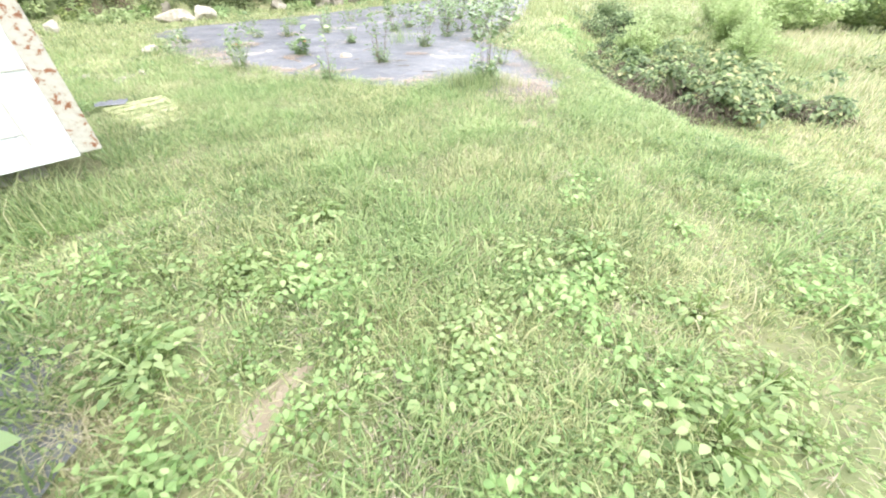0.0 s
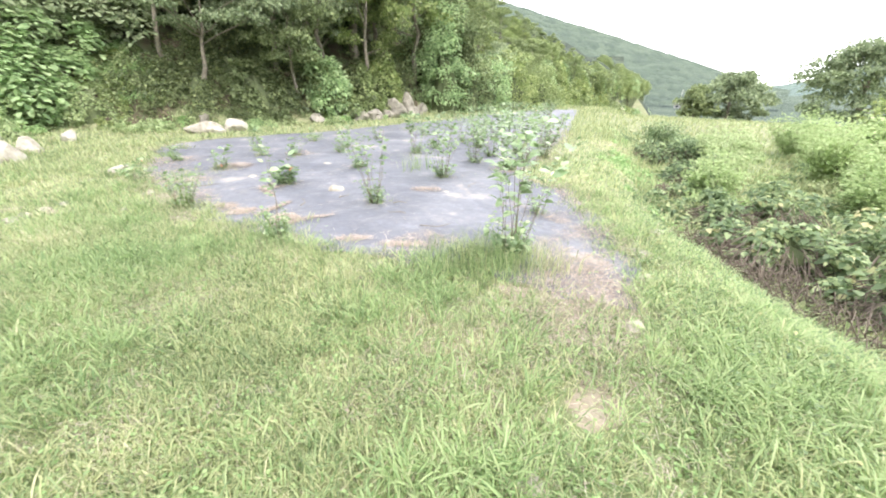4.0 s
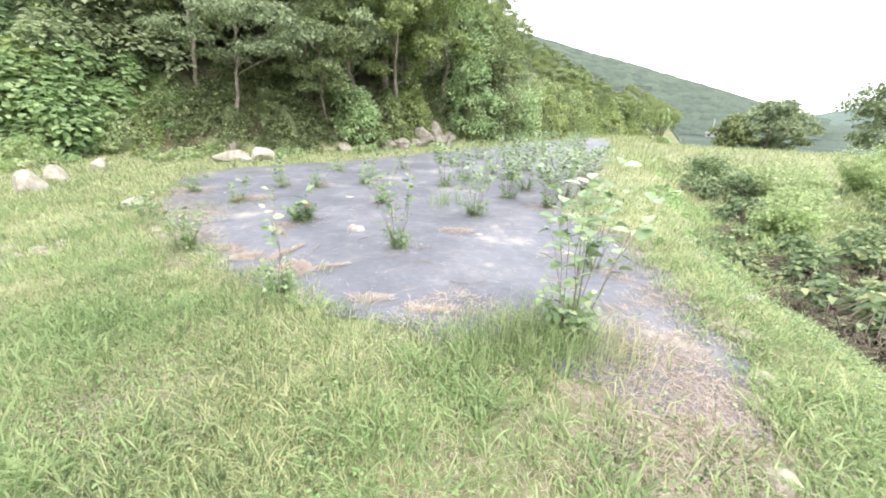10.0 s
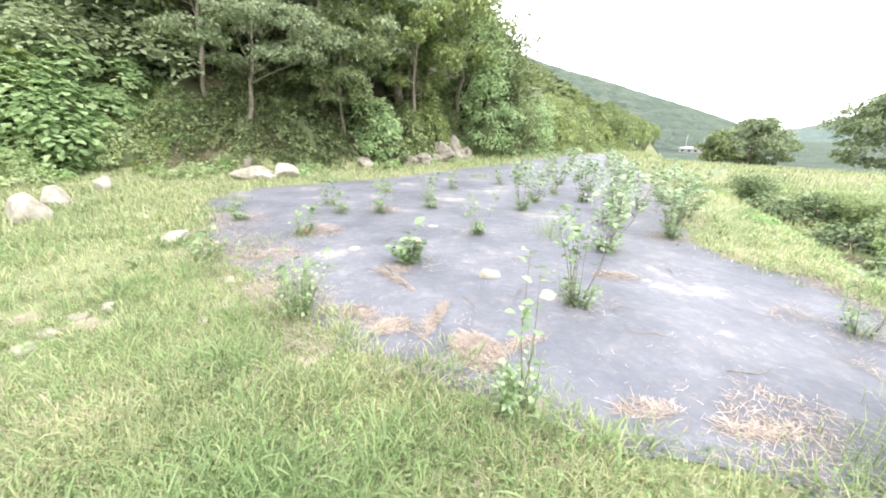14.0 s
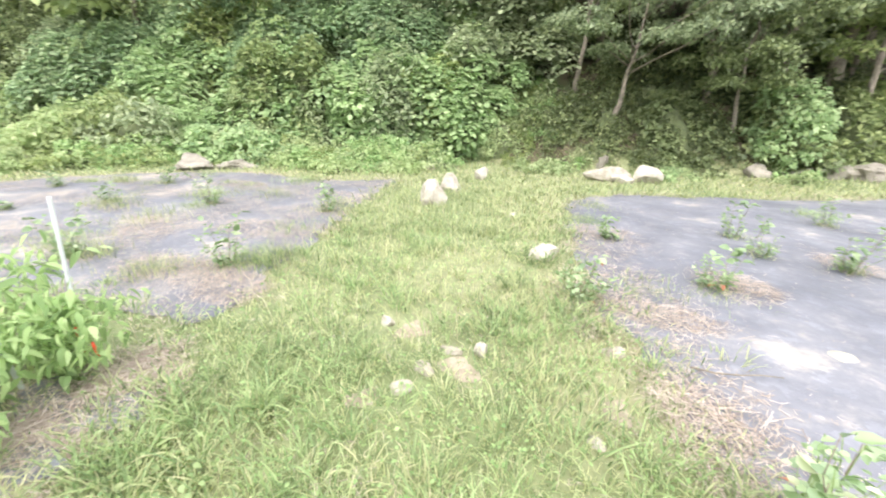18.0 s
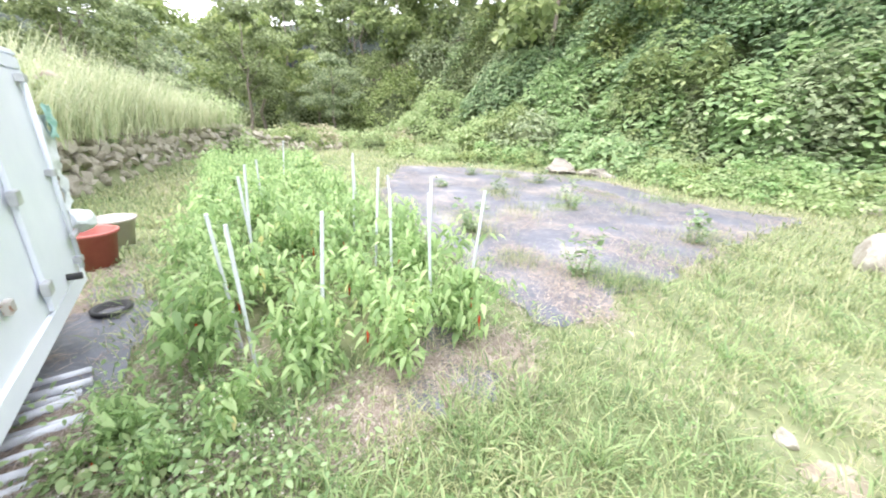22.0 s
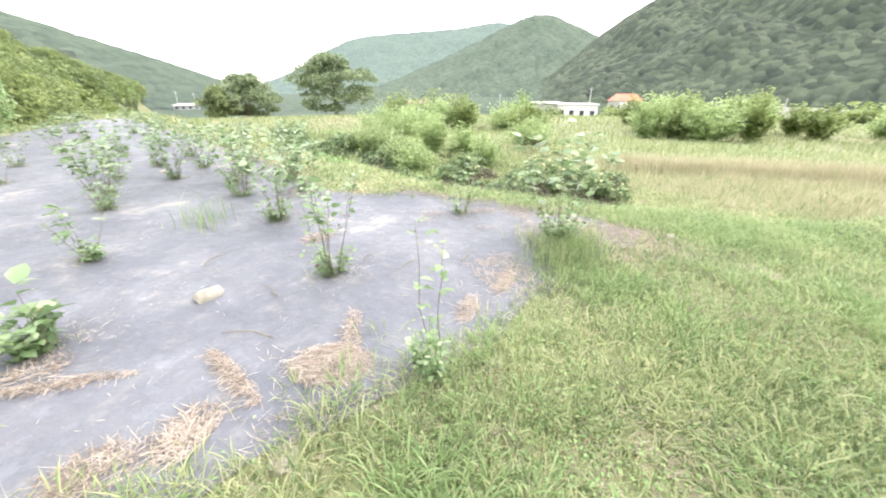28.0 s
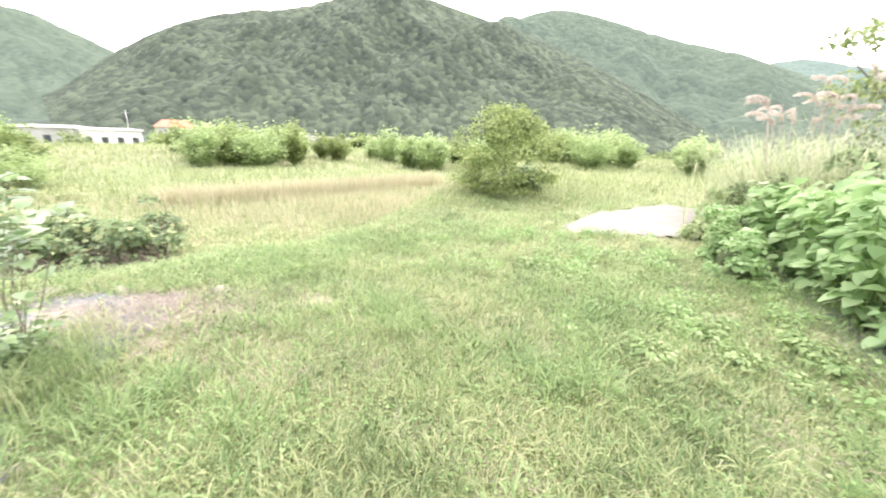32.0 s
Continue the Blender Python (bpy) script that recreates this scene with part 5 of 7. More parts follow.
    h = tall * np.clip(rng.normal(1, 0.25, len(q)), 0.4, 1.7) * (0.8 + 0.3 * wave(q[:, 0], q[:, 1], 4.0, 1.0)) * (0.3 + 0.7 * smooth(5.0, 11.0, rr + 1.2 * wave(q[:, 0], q[:, 1], 3.0, 2.0)))
    v, f = blades(q, height(q[:, 0], q[:, 1]) - 0.02, h, wide + 0.0014 * rr, 0.5, rng)
    thing(m_name, label, "grass", kind="stuff", data=mesh_from(m_name, v, f, MAT[m_name]))
n = 42000
a, r = np.radians(rng.uniform(-160, 5, n)), 7 + 24 * rng.uniform(0, 1, n) ** 1.4
p = np.stack([r * np.sin(a), r * np.cos(a)], 1)
td, th = edge_distance(p[:, 0], p[:, 1], TOE)
ok = open_ground(p, rng) & ((th < 0) | (td < np.where(p[:, 0] > -10, 0.5, 2.5)))
p, r = p[ok], r[ok]
h = 0.16 * np.clip(rng.normal(1, 0.35, len(p)), 0.3, 2.0) * (1 + 1.2 * smooth(14, 24, r))
v, f = blades(p, height(p[:, 0], p[:, 1]) - 0.02, h, 0.008 + 0.0013 * r, 1.1, rng)
thing("rough_grass", "rough weedy grass at the foot of the slope", "grass", kind="stuff", data=mesh_from("rough_grass", v, f, MAT["meadow"]))

n = 9000
t = rng.uniform(0, 1, n)
q = np.stack([np.interp(t, [0, 0.25, 1], [10.6, 10.6, 12.2]), np.interp(t, [0, 0.25, 1], [1.6, -0.6, -7.6])], 1) + rng.normal(0, 0.3, (n, 2))
v, f = blades(q, height(q[:, 0], q[:, 1]) - 0.02, rng.uniform(0.3, 0.68, n), 0.011, 0.5, rng)
thing("dry_fringe", "tall fringe of dry pinkish grass across the meadow", "grass", kind="stuff", data=mesh_from("dry_fringe", v, f, MAT["dry_grass"]))

n = 60000
q = rng.uniform((6.0, -8), (12.2, 2), (n, 2))
soft_edge = np.exp(-(((q[:, 0] - 8.9) / 1.9) ** 4 + ((q[:, 1] + 2.6) / 3.2) ** 4))
q = q[rng.uniform(size=n) < 0.5 * soft_edge * (0.7 + 0.5 * wave(q[:, 0], q[:, 1], 2.4, 1.5))]
v, f = blades(q, height(q[:, 0], q[:, 1]) - 0.02, rng.uniform(0.12, 0.4, len(q)), 0.0075, 0.6, rng)
thing("dry_meadow_grass", "fine dry seed heads in the meadow below the bank", "grass", kind="stuff", data=mesh_from("dry_meadow_grass", v, f, MAT["dry_grass"]))

# coarse arching tufts, thick in some patches and missing in others
p, d = scatter(16500, 8.5, 1.4, rng)
keep = open_ground(p, rng) & (wave(p[:, 0], p[:, 1], 1.5, 5.4) + 0.6 * wave(p[:, 0], p[:, 1], 0.55, 1.2) + rng.normal(0, 0.45, len(p)) > -0.1)
v, f = tufts(p[keep], d[keep], 20, 0.03, 0.1, 0.005, rng, 0.05, 1.2, 0.05)
thing("coarse_grass", "patches of coarse arching grass tufts in the lawn", "grass", kind="stuff", data=mesh_from("coarse_grass", v, f, MAT["lawn"]))
p, d = scatter(5600, 5.5, 1.2, rng)
keep = open_ground(p, rng) & (wave(p[:, 0], p[:, 1], 1.9, 2.9) + 0.5 * wave(p[:, 0], p[:, 1], 0.7, 4.2) + rng.normal(0, 0.3, len(p)) > 0.25)
v, f = tufts(p[keep], d[keep], 30, 0.035, 0.11, 0.0062, rng, 0.06, 1.3, 0.09)
thing("rank_grass", "rank fresh green grass tufts standing over the lawn", "grass", kind="stuff", data=mesh_from("rank_grass", v, f, MAT["fresh"]))

# lush grass and creeping weeds on the strip between the mat's end and the brambles
p = np.vstack([np.array([3.3, 0.15]) + rng.normal(0, 1, (300, 2)) * [0.4, 0.55], rng.uniform((2.9, -2.2), (5.0, 3.6), (420, 2))])
p = p[open_ground(p, rng)]
v, f = tufts(p, np.full(len(p), 1.2), 26, 0.04, 0.13, 0.0055, rng, 0.06, 1.3, 0.03)
thing("lush_grass", "lush green grass tufts beside the end of the mat", "grass", kind="stuff", data=mesh_from("lush_grass", v, f, MAT["fresh"]))
p = rng.uniform((3.0, -3.0), (5.4, 4.6), (15000, 2))
p = p[open_ground(p, rng) & (wave(p[:, 0], p[:, 1], 0.9, 3.1) + rng.normal(0, 0.35, len(p)) > -0.2)]
k = len(p)
a = rng.uniform(0, 2 * np.pi, k)
v, f = leaves(np.column_stack([p, height(p[:, 0], p[:, 1]) + rng.uniform(0.02, 0.13, k)]), np.column_stack([np.cos(a), np.sin(a), rng.uniform(-0.4, 0.5, k)]), unit(np.array([0, 0, 1.0]) + rng.normal(0, 0.35, (k, 3))), 0.025 * rng.uniform(0.5, 1.4, k), KITE, 0.2)
thing("creeping_weeds", "small-leaved creeping weeds between the mat and the brambles", "weeds", kind="stuff", data=mesh_from("creeping_weeds", v, f, MAT["bramble"]))
# withered grass along the film
t = rng.uniform(0, 1, 1100)
q = np.stack([np.interp(t, [0, 0.35, 0.7, 1], [-1.15, -0.7, -0.4, -0.05]), np.interp(t, [0, 0.35, 0.7, 1], [-2.4, -2.9, -3.3, -3.9])], 1) + rng.normal(0.05, 0.07, (1100, 2))
v, f = blades(q, height(q[:, 0], q[:, 1]), rng.uniform(0.04, 0.16, 1100), 0.004, 1.3, rng)
thing("withered_grass", "withered brownish grass along the edge of the film", "grass", kind="stuff", data=mesh_from("withered_grass", v, f, MAT["dry_grass"]))

# rank weeds at the start of the lawn: broad pale leaves in patches
n = 60000
q = rng.uniform((-1.6, -5.0), (3.4, -1.5), (n, 2))
dense = wave(q[:, 0], q[:, 1], 0.95, 2.4) + 0.6 * wave(q[:, 0], q[:, 1], 0.42, 5.0) + rng.normal(0, 0.25, n) - 0.5 * smooth(-2.6, -1.6, q[:, 1])
q = q[open_ground(q, rng) & (dense > 0.6)]
k = len(q)
a = rng.uniform(0, 2 * np.pi, k)
pos = np.column_stack([q, height(q[:, 0], q[:, 1]) + 0.03 + 0.13 * rng.uniform(0, 1, k) ** 1.3])
v, f = leaves(pos, np.column_stack([np.cos(a), np.sin(a), rng.uniform(-0.7, 0.7, k)]), unit(np.array([0, 0, 1.0]) + rng.normal(0, 0.5, (k, 3))), 0.035 * rng.uniform(0.4, 1.4, k), ((0.0, 0.06), (0.35, 0.34), (0.7, 0.22), (1.0, 0.02)), 0.35, 0.25)
thing("rank_weeds", "patches of broad pale green weed leaves in the lawn", "weeds", kind="stuff", data=mesh_from("rank_weeds", v, f, MAT["weed"]))

# ---------------------------------------------------------------- stones


def stone_mesh(seed, sx, sy, sz, cut=0.55, detail=3, craggy=1.0):
    """A worn boulder: a ball flattened by random planes, then roughened."""
    rng = np.random.default_rng(seed)
    bm = bmesh.new()
    bmesh.ops.create_icosphere(bm, subdivisions=detail, radius=1.0)
    planes = [(Vector(rng.normal(size=3)).normalized(), rng.uniform(1 - cut, 1.0)) for _ in range(13)]
    for v in bm.verts:
        for nrm, h in planes:
            over = v.co.dot(nrm) - h
            if over > 0:
                v.co -= nrm * over * 0.9
        v.co *= 1 + 0.12 * craggy * noise.noise(v.co * 1.6 + Vector((seed, 0, 0))) + 0.05 * craggy * noise.noise(v.co * 5 + Vector((0, seed, 0)))
        v.co = Vector((v.co.x * sx, v.co.y * sy, v.co.z * sz))
    me = bpy.data.meshes.new("stone")
    bm.to_mesh(me)
    bm.free()
    return me


def stone(name, label, x, y, sx, sy, sz, seed, turn=0.0, tilt=0.0, mat="stone", group=""):
    me = stone_mesh(seed, sx, sy, sz, *((0.7, 4, 3.0) if mat == "rock" else ()))
    me.materials.append(MAT[mat])
    return thing(name, label, "stone", pose(x, y, float(height(x, y)) + sz * (0.3 if sz > 0.1 else 0.15), tilt, 0, turn), group, data=me)


STONES = [(-6.95, 5.65, 0.24, 0.5, 0.3, 60), (-7.7, 6.7, 0.28, 0.32, 0.26, 20), (-8.25, 8.2, 0.26, 0.22, 0.26, 0), (-4.1, 4.8, 0.24, 0.15, 0.11, 20), (-2.8, 3.72, 0.1, 0.07, 0.06, 70), (-0.15, 4.08, 0.15, 0.11, 0.13, 10), (-1.78, 4.76, 0.1, 0.09, 0.06, 0),
          (-0.9, 6.0, 0.1, 0.08, 0.05, 0), (-3.38, 3.05, 0.075, 0.06, 0.09, 40), (-4.06, 2.78, 0.07, 0.055, 0.09, 0), (-3.52, 2.9, 0.09, 0.045, 0.06, 30), (-3.48, 2.64, 0.09, 0.05, 0.08, 10), (-3.42, 2.45, 0.09, 0.05, 0.07, 50), (-2.52, 2.92, 0.05, 0.04, 0.03, 0),
          (-5.52, 6.08, 0.1, 0.08, 0.07, 0), (2.82, 0.66, 0.09, 0.075, 0.08, 30), (3.26, 1.39, 0.12, 0.1, 0.07, 0), (3.47, 1.95, 0.2, 0.1, 0.08, -50), (1.83, 1.66, 0.1, 0.08, 0.07, 0), (3.95, 2.6, 0.12, 0.08, 0.06, 0), (1.92, -0.42, 0.09, 0.07, 0.05, 40),
          (4.05, 3.7, 0.15, 0.1, 0.07, 20), (1.47, 4.12, 0.1, 0.06, 0.05, 0), (-0.92, 2.42, 0.09, 0.07, 0.06, 0), (2.6, 9.5, 0.14, 0.1, 0.07, 0), (-0.1, 2.12, 0.1, 0.09, 0.08, 0), (2.2, -1.3, 0.17, 0.07, 0.04, 30), (-3.6, 5.65, 0.07, 0.05, 0.04, 0), (-12.6, 7.9, 0.5, 0.3, 0.3, 20), (-10.4, 8.4, 0.35, 0.2, 0.12, 0)]
for i, (x, y, sx, sy, sz, turn) in enumerate(STONES):
    big = max(sx, sy) > 0.2
    stone("boulder" if big else "stone", "pale worn granite boulder half sunk in the grass" if big else "small pale stone lying on the ground", x, y, sx, sy, sz if big else sz * 0.75, 300 + i, turn, 15 if big else 0, group="pale stones")
for i, (x, y, sx, sy, sz, turn) in enumerate([(-6.3, 10.7, 0.6, 0.3, 0.3, 25), (-5.55, 11.2, 0.42, 0.3, 0.34, 40), (-5.9, 10.75, 0.28, 0.25, 0.16, 10)]):
    stone("boulder", "long white boulder lying behind the weed mat", x, y, sx, sy, sz, 340 + i, turn, 0, group="white boulders behind the mat")
for i, (x, y, sx, sy, sz) in enumerate([(-4.0, 14.9, 0.5, 0.4, 0.36), (-3.2, 15.5, 0.5, 0.35, 0.24), (-2.6, 16.2, 0.45, 0.4, 0.32), (-2.0, 16.9, 0.75, 0.5, 0.55), (-1.3, 18.1, 0.8, 0.6, 0.6), (-0.7, 19.0, 0.7, 0.5, 0.85), (-7.2, 12.3, 0.22, 0.2, 0.3), (-13.9, 3.0, 0.75, 0.5, 0.34), (-13.5, 4.1, 0.55, 0.4, 0.26), (-0.1, 20.0, 0.8, 0.5, 0.6), (-1.6, 17.4, 0.4, 0.35, 0.3)]):
    stone("rock_outcrop", "weathered grey-brown rock jutting from the bank", x, y, sx, sy, sz, 350 + i, 30 * i, 8, "rock", "rocks in the bank")

# ---------------------------------------------------------------- young shrubs on the mats


def shoot(rng, base, way, ln, bow):
    k = 5
    t = np.linspace(0, 1, k)[:, None]
    p = np.array(base) + t * np.array(way) * ln
    p[:, 2] -= bow * ln * (t[:, 0] ** 2) * np.linalg.norm(way[:2])
    p[1:-1] += rng.normal(0, 0.012, (k - 2, 3))
    return p


def shrub(x, y, tall, seed, stems=5, low=9, full=1.0, red=2, lean=(0, 0), leaf=0.062, slim=1.0, reach=(0.16, 0.42), spread=None):
    """A young shrub: thin bare stems with leaves towards their tips, a leafy clump at the foot, and a tuft of grass."""
    rng = np.random.default_rng(seed)
    t = thing("shrub", "young shrub with thin brown stems and glossy green leaves", "shrub", pose(x, y, float(height(x, y)) + 0.02), "young shrubs in rows")
    pos, way, big = [], [], []
    for _ in range(stems):
        a, s = rng.uniform(0, 2 * np.pi), rng.uniform(0.1, 0.48) * (0.35 if stems < 3 else 1.0) * slim
        w = unit(np.array([math.cos(a) * s + lean[0], math.sin(a) * s + lean[1], 1.0]))
        ln = tall * rng.uniform(0.72, 1.04)
        p = shoot(rng, (0.04 * math.cos(a), 0.04 * math.sin(a), -0.04), w, ln, 0.12)
        part("stem", Heap().add(*tube(p, np.linspace(0.0038, 0.0015, 5), 5)).mesh("stem", MAT["twig"], True), None, t)
        for _ in range(int(rng.uniform(9, 16) * full)):
            u = 1 - 0.48 * rng.uniform() ** 1.3
            c = np.array([np.interp(u, np.linspace(0, 1, 5), p[:, k]) for k in range(3)])
            b = rng.uniform(0, 2 * np.pi)
            pos.append(c + np.array([math.cos(b), math.sin(b), 0.3]) * rng.uniform(0.0, 0.05))
            way.append((math.cos(b), math.sin(b), rng.uniform(-0.1, 0.9)))
            big.append(0.95)
    for _ in range(low):
        a, s = rng.uniform(0, 2 * np.pi), rng.uniform(0.1, 0.8) * (spread or slim)
        w = unit(np.array([math.cos(a) * s, math.sin(a) * s, 1.0]))
        ln = min(tall * 0.7, rng.uniform(*reach))
        p = shoot(rng, (0.05 * math.cos(a), 0.05 * math.sin(a), -0.02), w, ln, 0.1)
        part("side_shoot", Heap().add(*tube(p, np.linspace(0.004, 0.0015, 5), 4)).mesh("side_shoot", MAT["green_stem"], True), None, t)
        for u in rng.uniform(0.15, 1.0, int(17 * full)):
            c = np.array([np.interp(u, np.linspace(0, 1, 5), p[:, k]) for k in range(3)])
            b = rng.uniform(0, 2 * np.pi)
            pos.append(c + np.array([math.cos(b), math.sin(b), 0.2]) * rng.uniform(0.0, 0.04))
            way.append((math.cos(b), math.sin(b), rng.uniform(-0.3, 0.8)))
            big.append(0.55)
    pos, way, big = np.array(pos), np.array(way), np.array(big)
    n = len(pos)
    v, f = leaves(pos, way, unit(np.array([0, 0, 1.0]) + rng.normal(0, 0.35, (n, 3))), leaf * big * rng.uniform(0.5, 1.25, n), ELLIPSE, 0.25, 0.25)
    part("foliage", mesh_from("foliage", v, f, MAT["shrub_leaf"]), None, t)
    for k in rng.integers(0, n, int(red)):
        v, f = leaves(pos[k:k + 1], way[k:k + 1] + [[0, 0, -0.4]], np.array([[0.2, 0.1, 1.0]]), leaf * 0.9, BLADE, 0.3, 0.2)
        part("red_leaf", mesh_from("red_leaf", v, f, MAT["red_leaf"]), None, t, "leaf turned red")
    q = rng.normal(0, 0.075, (70, 2))
    v, f = blades(q, np.full(70, -0.03), rng.uniform(0.05, 0.15, 70), 0.006, 0.9, rng)
    tagged(part("grass_tuft", mesh_from("grass_tuft", v, f, MAT["lawn"]), None, t, "tuft of grass at the foot"), kind="stuff")
    return t


# x, y, height, tall stems, low shoots
SHRUBS = [(-1.05, 4.37, 0.46, 2, 14), (-1.79, 2.99, 0.72, 4, 12), (-0.18, 2.06, 1.2, 2, 16), (0.55, 3.42, 1.08, 9, 15), (1.44, 5.05, 0.95, 7, 12), (2.7, 3.1, 0.82, 3, 7), (2.15, 1.77, 1.25, 12, 12), (-3.34, 4.2, 0.44, 3, 12), (-1.86, 6.85, 0.46, 3, 9), (-0.2, 5.72, 0.66, 4, 12),
          (-0.98, 7.4, 0.42, 2, 8), (-2.65, 5.32, 0.42, 3, 9), (0.75, 7.57, 0.92, 6, 9), (3.17, 7.9, 0.95, 7, 9), (0.73, 10.85, 0.6, 4, 8), (-1.13, 8.3, 0.6, 5, 6), (-3.95, 6.05, 0.36, 2, 8), (-2.95, 7.34, 0.46, 2, 7), (-2.57, 6.71, 0.46, 2, 6), (1.19, 8.49, 0.8, 6, 9), (3.2, 9.15, 0.85, 7, 9),
          (4.01, 8.67, 0.76, 6, 8), (2.07, 6.56, 0.8, 6, 9), (4.0, 10.9, 0.8, 7, 8), (2.4, 11.2, 0.8, 6, 8), (3.4, 12.6, 0.85, 7, 8), (4.8, 13.2, 0.85, 7, 8), (1.6, 12.9, 0.7, 5, 8), (3.0, 14.8, 0.85, 6, 8), (5.6, 15.4, 0.85, 7, 8), (4.4, 16.8, 0.8, 6, 8), (6.4, 18.0, 0.85, 6, 8), (-0.6, 10.0, 0.5, 3, 6), (-2.2, 9.0, 0.4, 2, 6), (2.6, 17.0, 0.7, 4, 6), (5.5, 20.5, 0.8, 5, 7),
          (2.75, 5.9, 0.85, 6, 10), (3.15, 6.6, 0.95, 7, 10), (2.5, 7.3, 0.8, 6, 9), (3.7, 7.2, 0.9, 7, 9), (2.3, 8.6, 0.85, 6, 9), (2.9, 10.2, 0.85, 6, 9), (4.5, 9.8, 0.85, 7, 8), (1.9, 9.7, 0.75, 6, 8),
          (-5.98, 2.15, 0.58, 5, 7), (-9.0, 2.6, 0.6, 4, 9), (-10.1, 1.35, 0.36, 2, 7), (-7.25, 0.98, 0.6, 4, 14), (-7.4, 3.85, 0.5, 4, 7), (-10.44, 0.1, 0.22, 1, 7), (-11.6, 2.3, 0.4, 3, 7), (-12.4, 0.6, 0.4, 3, 7)]
for i, (x, y, h, st, lo) in enumerate(SHRUBS):
    rich = y > 4.5 and h > 0.75
    shrub(x, y, h * (1.15 if y > 4.5 else 1.0), 400 + i, st + (5 if rich else 0), lo + (10 if i in (1, 6) else 0), 1.1 if i == 6 else 1.1 if i == 2 else 1.1 if rich or st > 5 else 1.0, 2 if i in (0, 1, 7, 11) else i % 4 == 3,
          leaf=0.11 if i == 6 else 0.062 if i == 1 else 0.13 if i == 0 else 0.075 if i in (2, 5) else 0.095 if rich else 0.078, slim=0.35 if i == 2 else 0.95 if i == 6 else 0.75 if i in (3, 5) else 1.0,
          reach=(0.3, 0.66) if i == 1 else (0.2, 0.5) if i in (0, 6, 7) else (0.16, 0.42), spread=0.55 if i in (1, 2) else None)


def tall_tuft(x, y, tall, n, seed, wide=0.16):
    """A rank tuft of long soft grass."""
    rng = np.random.default_rng(seed)
    q = rng.normal(0, wide, (n, 2))
    v, f = blades(q, np.full(n, -0.02), tall * rng.uniform(0.4, 1.1, n), 0.006, 0.8, rng, 0.7)
    thing("grass_tuft", "rank tuft of long grass at the edge of the mat", "grass", pose(x, y, float(height(x, y))), "long grass tufts", "stuff", mesh_from("grass_tuft", v, f, MAT["fresh" if seed % 2 else "lawn"]))


for i, (x, y, h, n) in enumerate([(1.75, 1.72, 0.34, 420), (1.95, 1.6, 0.36, 420), (2.35, 1.55, 0.3, 320), (1.5, 1.6, 0.26, 300), (2.15, 1.95, 0.24, 200), (-0.2, 1.98, 0.22, 260), (-1.75, 2.85, 0.2, 240), (0.95, 5.71, 0.55, 90), (-3.4, 4.0, 0.2, 200), (-6.0, 2.3, 0.24, 200), (-7.2, 1.1, 0.3, 240), (-5.9, 2.6, 0.2, 200), (-7.8, 4.2, 0.2, 200), (-4.6, 6.6, 0.2, 240), (-5.0, 7.6, 0.18, 240), (-2.4, 9.6, 0.2, 200), (0.2, 12.4, 0.25, 200), (-9.0, 2.4, 0.2, 200), (-10.1, 1.2, 0.18, 180), (-8.3, 0.9, 0.16, 140), (-11.6, 2.1, 0.18, 160), (-6.8, 3.1, 0.18, 160), (-3.1, 4.9, 0.16, 160), (-1.9, 3.1, 0.15, 160), (-2.6, 5.2, 0.14, 140), (-4.4, 5.4, 0.16, 180)]):
    tall_tuft(x, y, h, n, 560 + i)
for i in range(26):
    x, y = float(RNG.uniform(-13, -5.6)), float(RNG.uniform(-0.5, 5.5))
    if inside(x, y, TARP_LEFT):
        tall_tuft(x, y, float(RNG.uniform(0.12, 0.3)), int(RNG.uniform(120, 320)), 620 + i, float(RNG.uniform(0.12, 0.3)))
for i in range(12):
    q = BOX_A - BOX_N * (BOX_WIDE + (0.12, 0.28)[i % 2]) + BOX_U * (0.1 + 0.2 * i)
    tall_tuft(float(q[0]), float(q[1]), 0.42 if i > 1 else 0.26, 300, 590 + i, 0.2)
for x, y in ((-2.42, 0.82), (-2.3, 0.98), (-2.36, 0.6)):
    tall_tuft(x, y, 0.14, 260, 604, 0.13)

# ---------------------------------------------------------------- straw, twigs and clutter on the mats


def straw_heap(x, y, rx, ry, h, n, seed, turn=0.0, name="straw_heap", label="loose heap of dry straw on the mat"):
    rng = np.random.default_rng(seed)
    n = int(n * 1.9)
    u, w = 1.05 * np.sqrt(rng.uniform(0, 1, n)) * rng.uniform(0.8, 1.1, n), rng.uniform(0, 2 * np.pi, n)
    q = np.stack([u * np.cos(w), u * np.sin(w)], 1)
    z = 0.6 * h * np.exp(-2.2 * (q ** 2).sum(1)) * rng.uniform(0.1, 0.8, n)
    pos = np.column_stack([q[:, 0] * rx, q[:, 1] * ry, z + 0.008])
    a = rng.uniform(0, np.pi, n)
    way = np.column_stack([np.cos(a), np.sin(a), rng.normal(0, 0.18, n)])
    ln = rng.uniform(0.02, 0.1, n)
    side = np.column_stack([-np.sin(a), np.cos(a), rng.normal(0, 0.3, n)]) * 0.0016
    b = pos + way * ln[:, None]
    b[:, 2] = np.maximum(b[:, 2], 0.005)
    v = np.stack([pos - side, pos + side, b + side, b - side], 1).reshape(-1, 3)
    o = np.arange(n)[:, None] * 4
    return thing(name, label, "straw", pose(x, y, float(height(x, y)) + 0.024, 0, 0, turn), "straw on the mats", "stuff", mesh_from(name, v, (o + [0, 1, 2, 3]).reshape(-1, 4), MAT["straw"]))


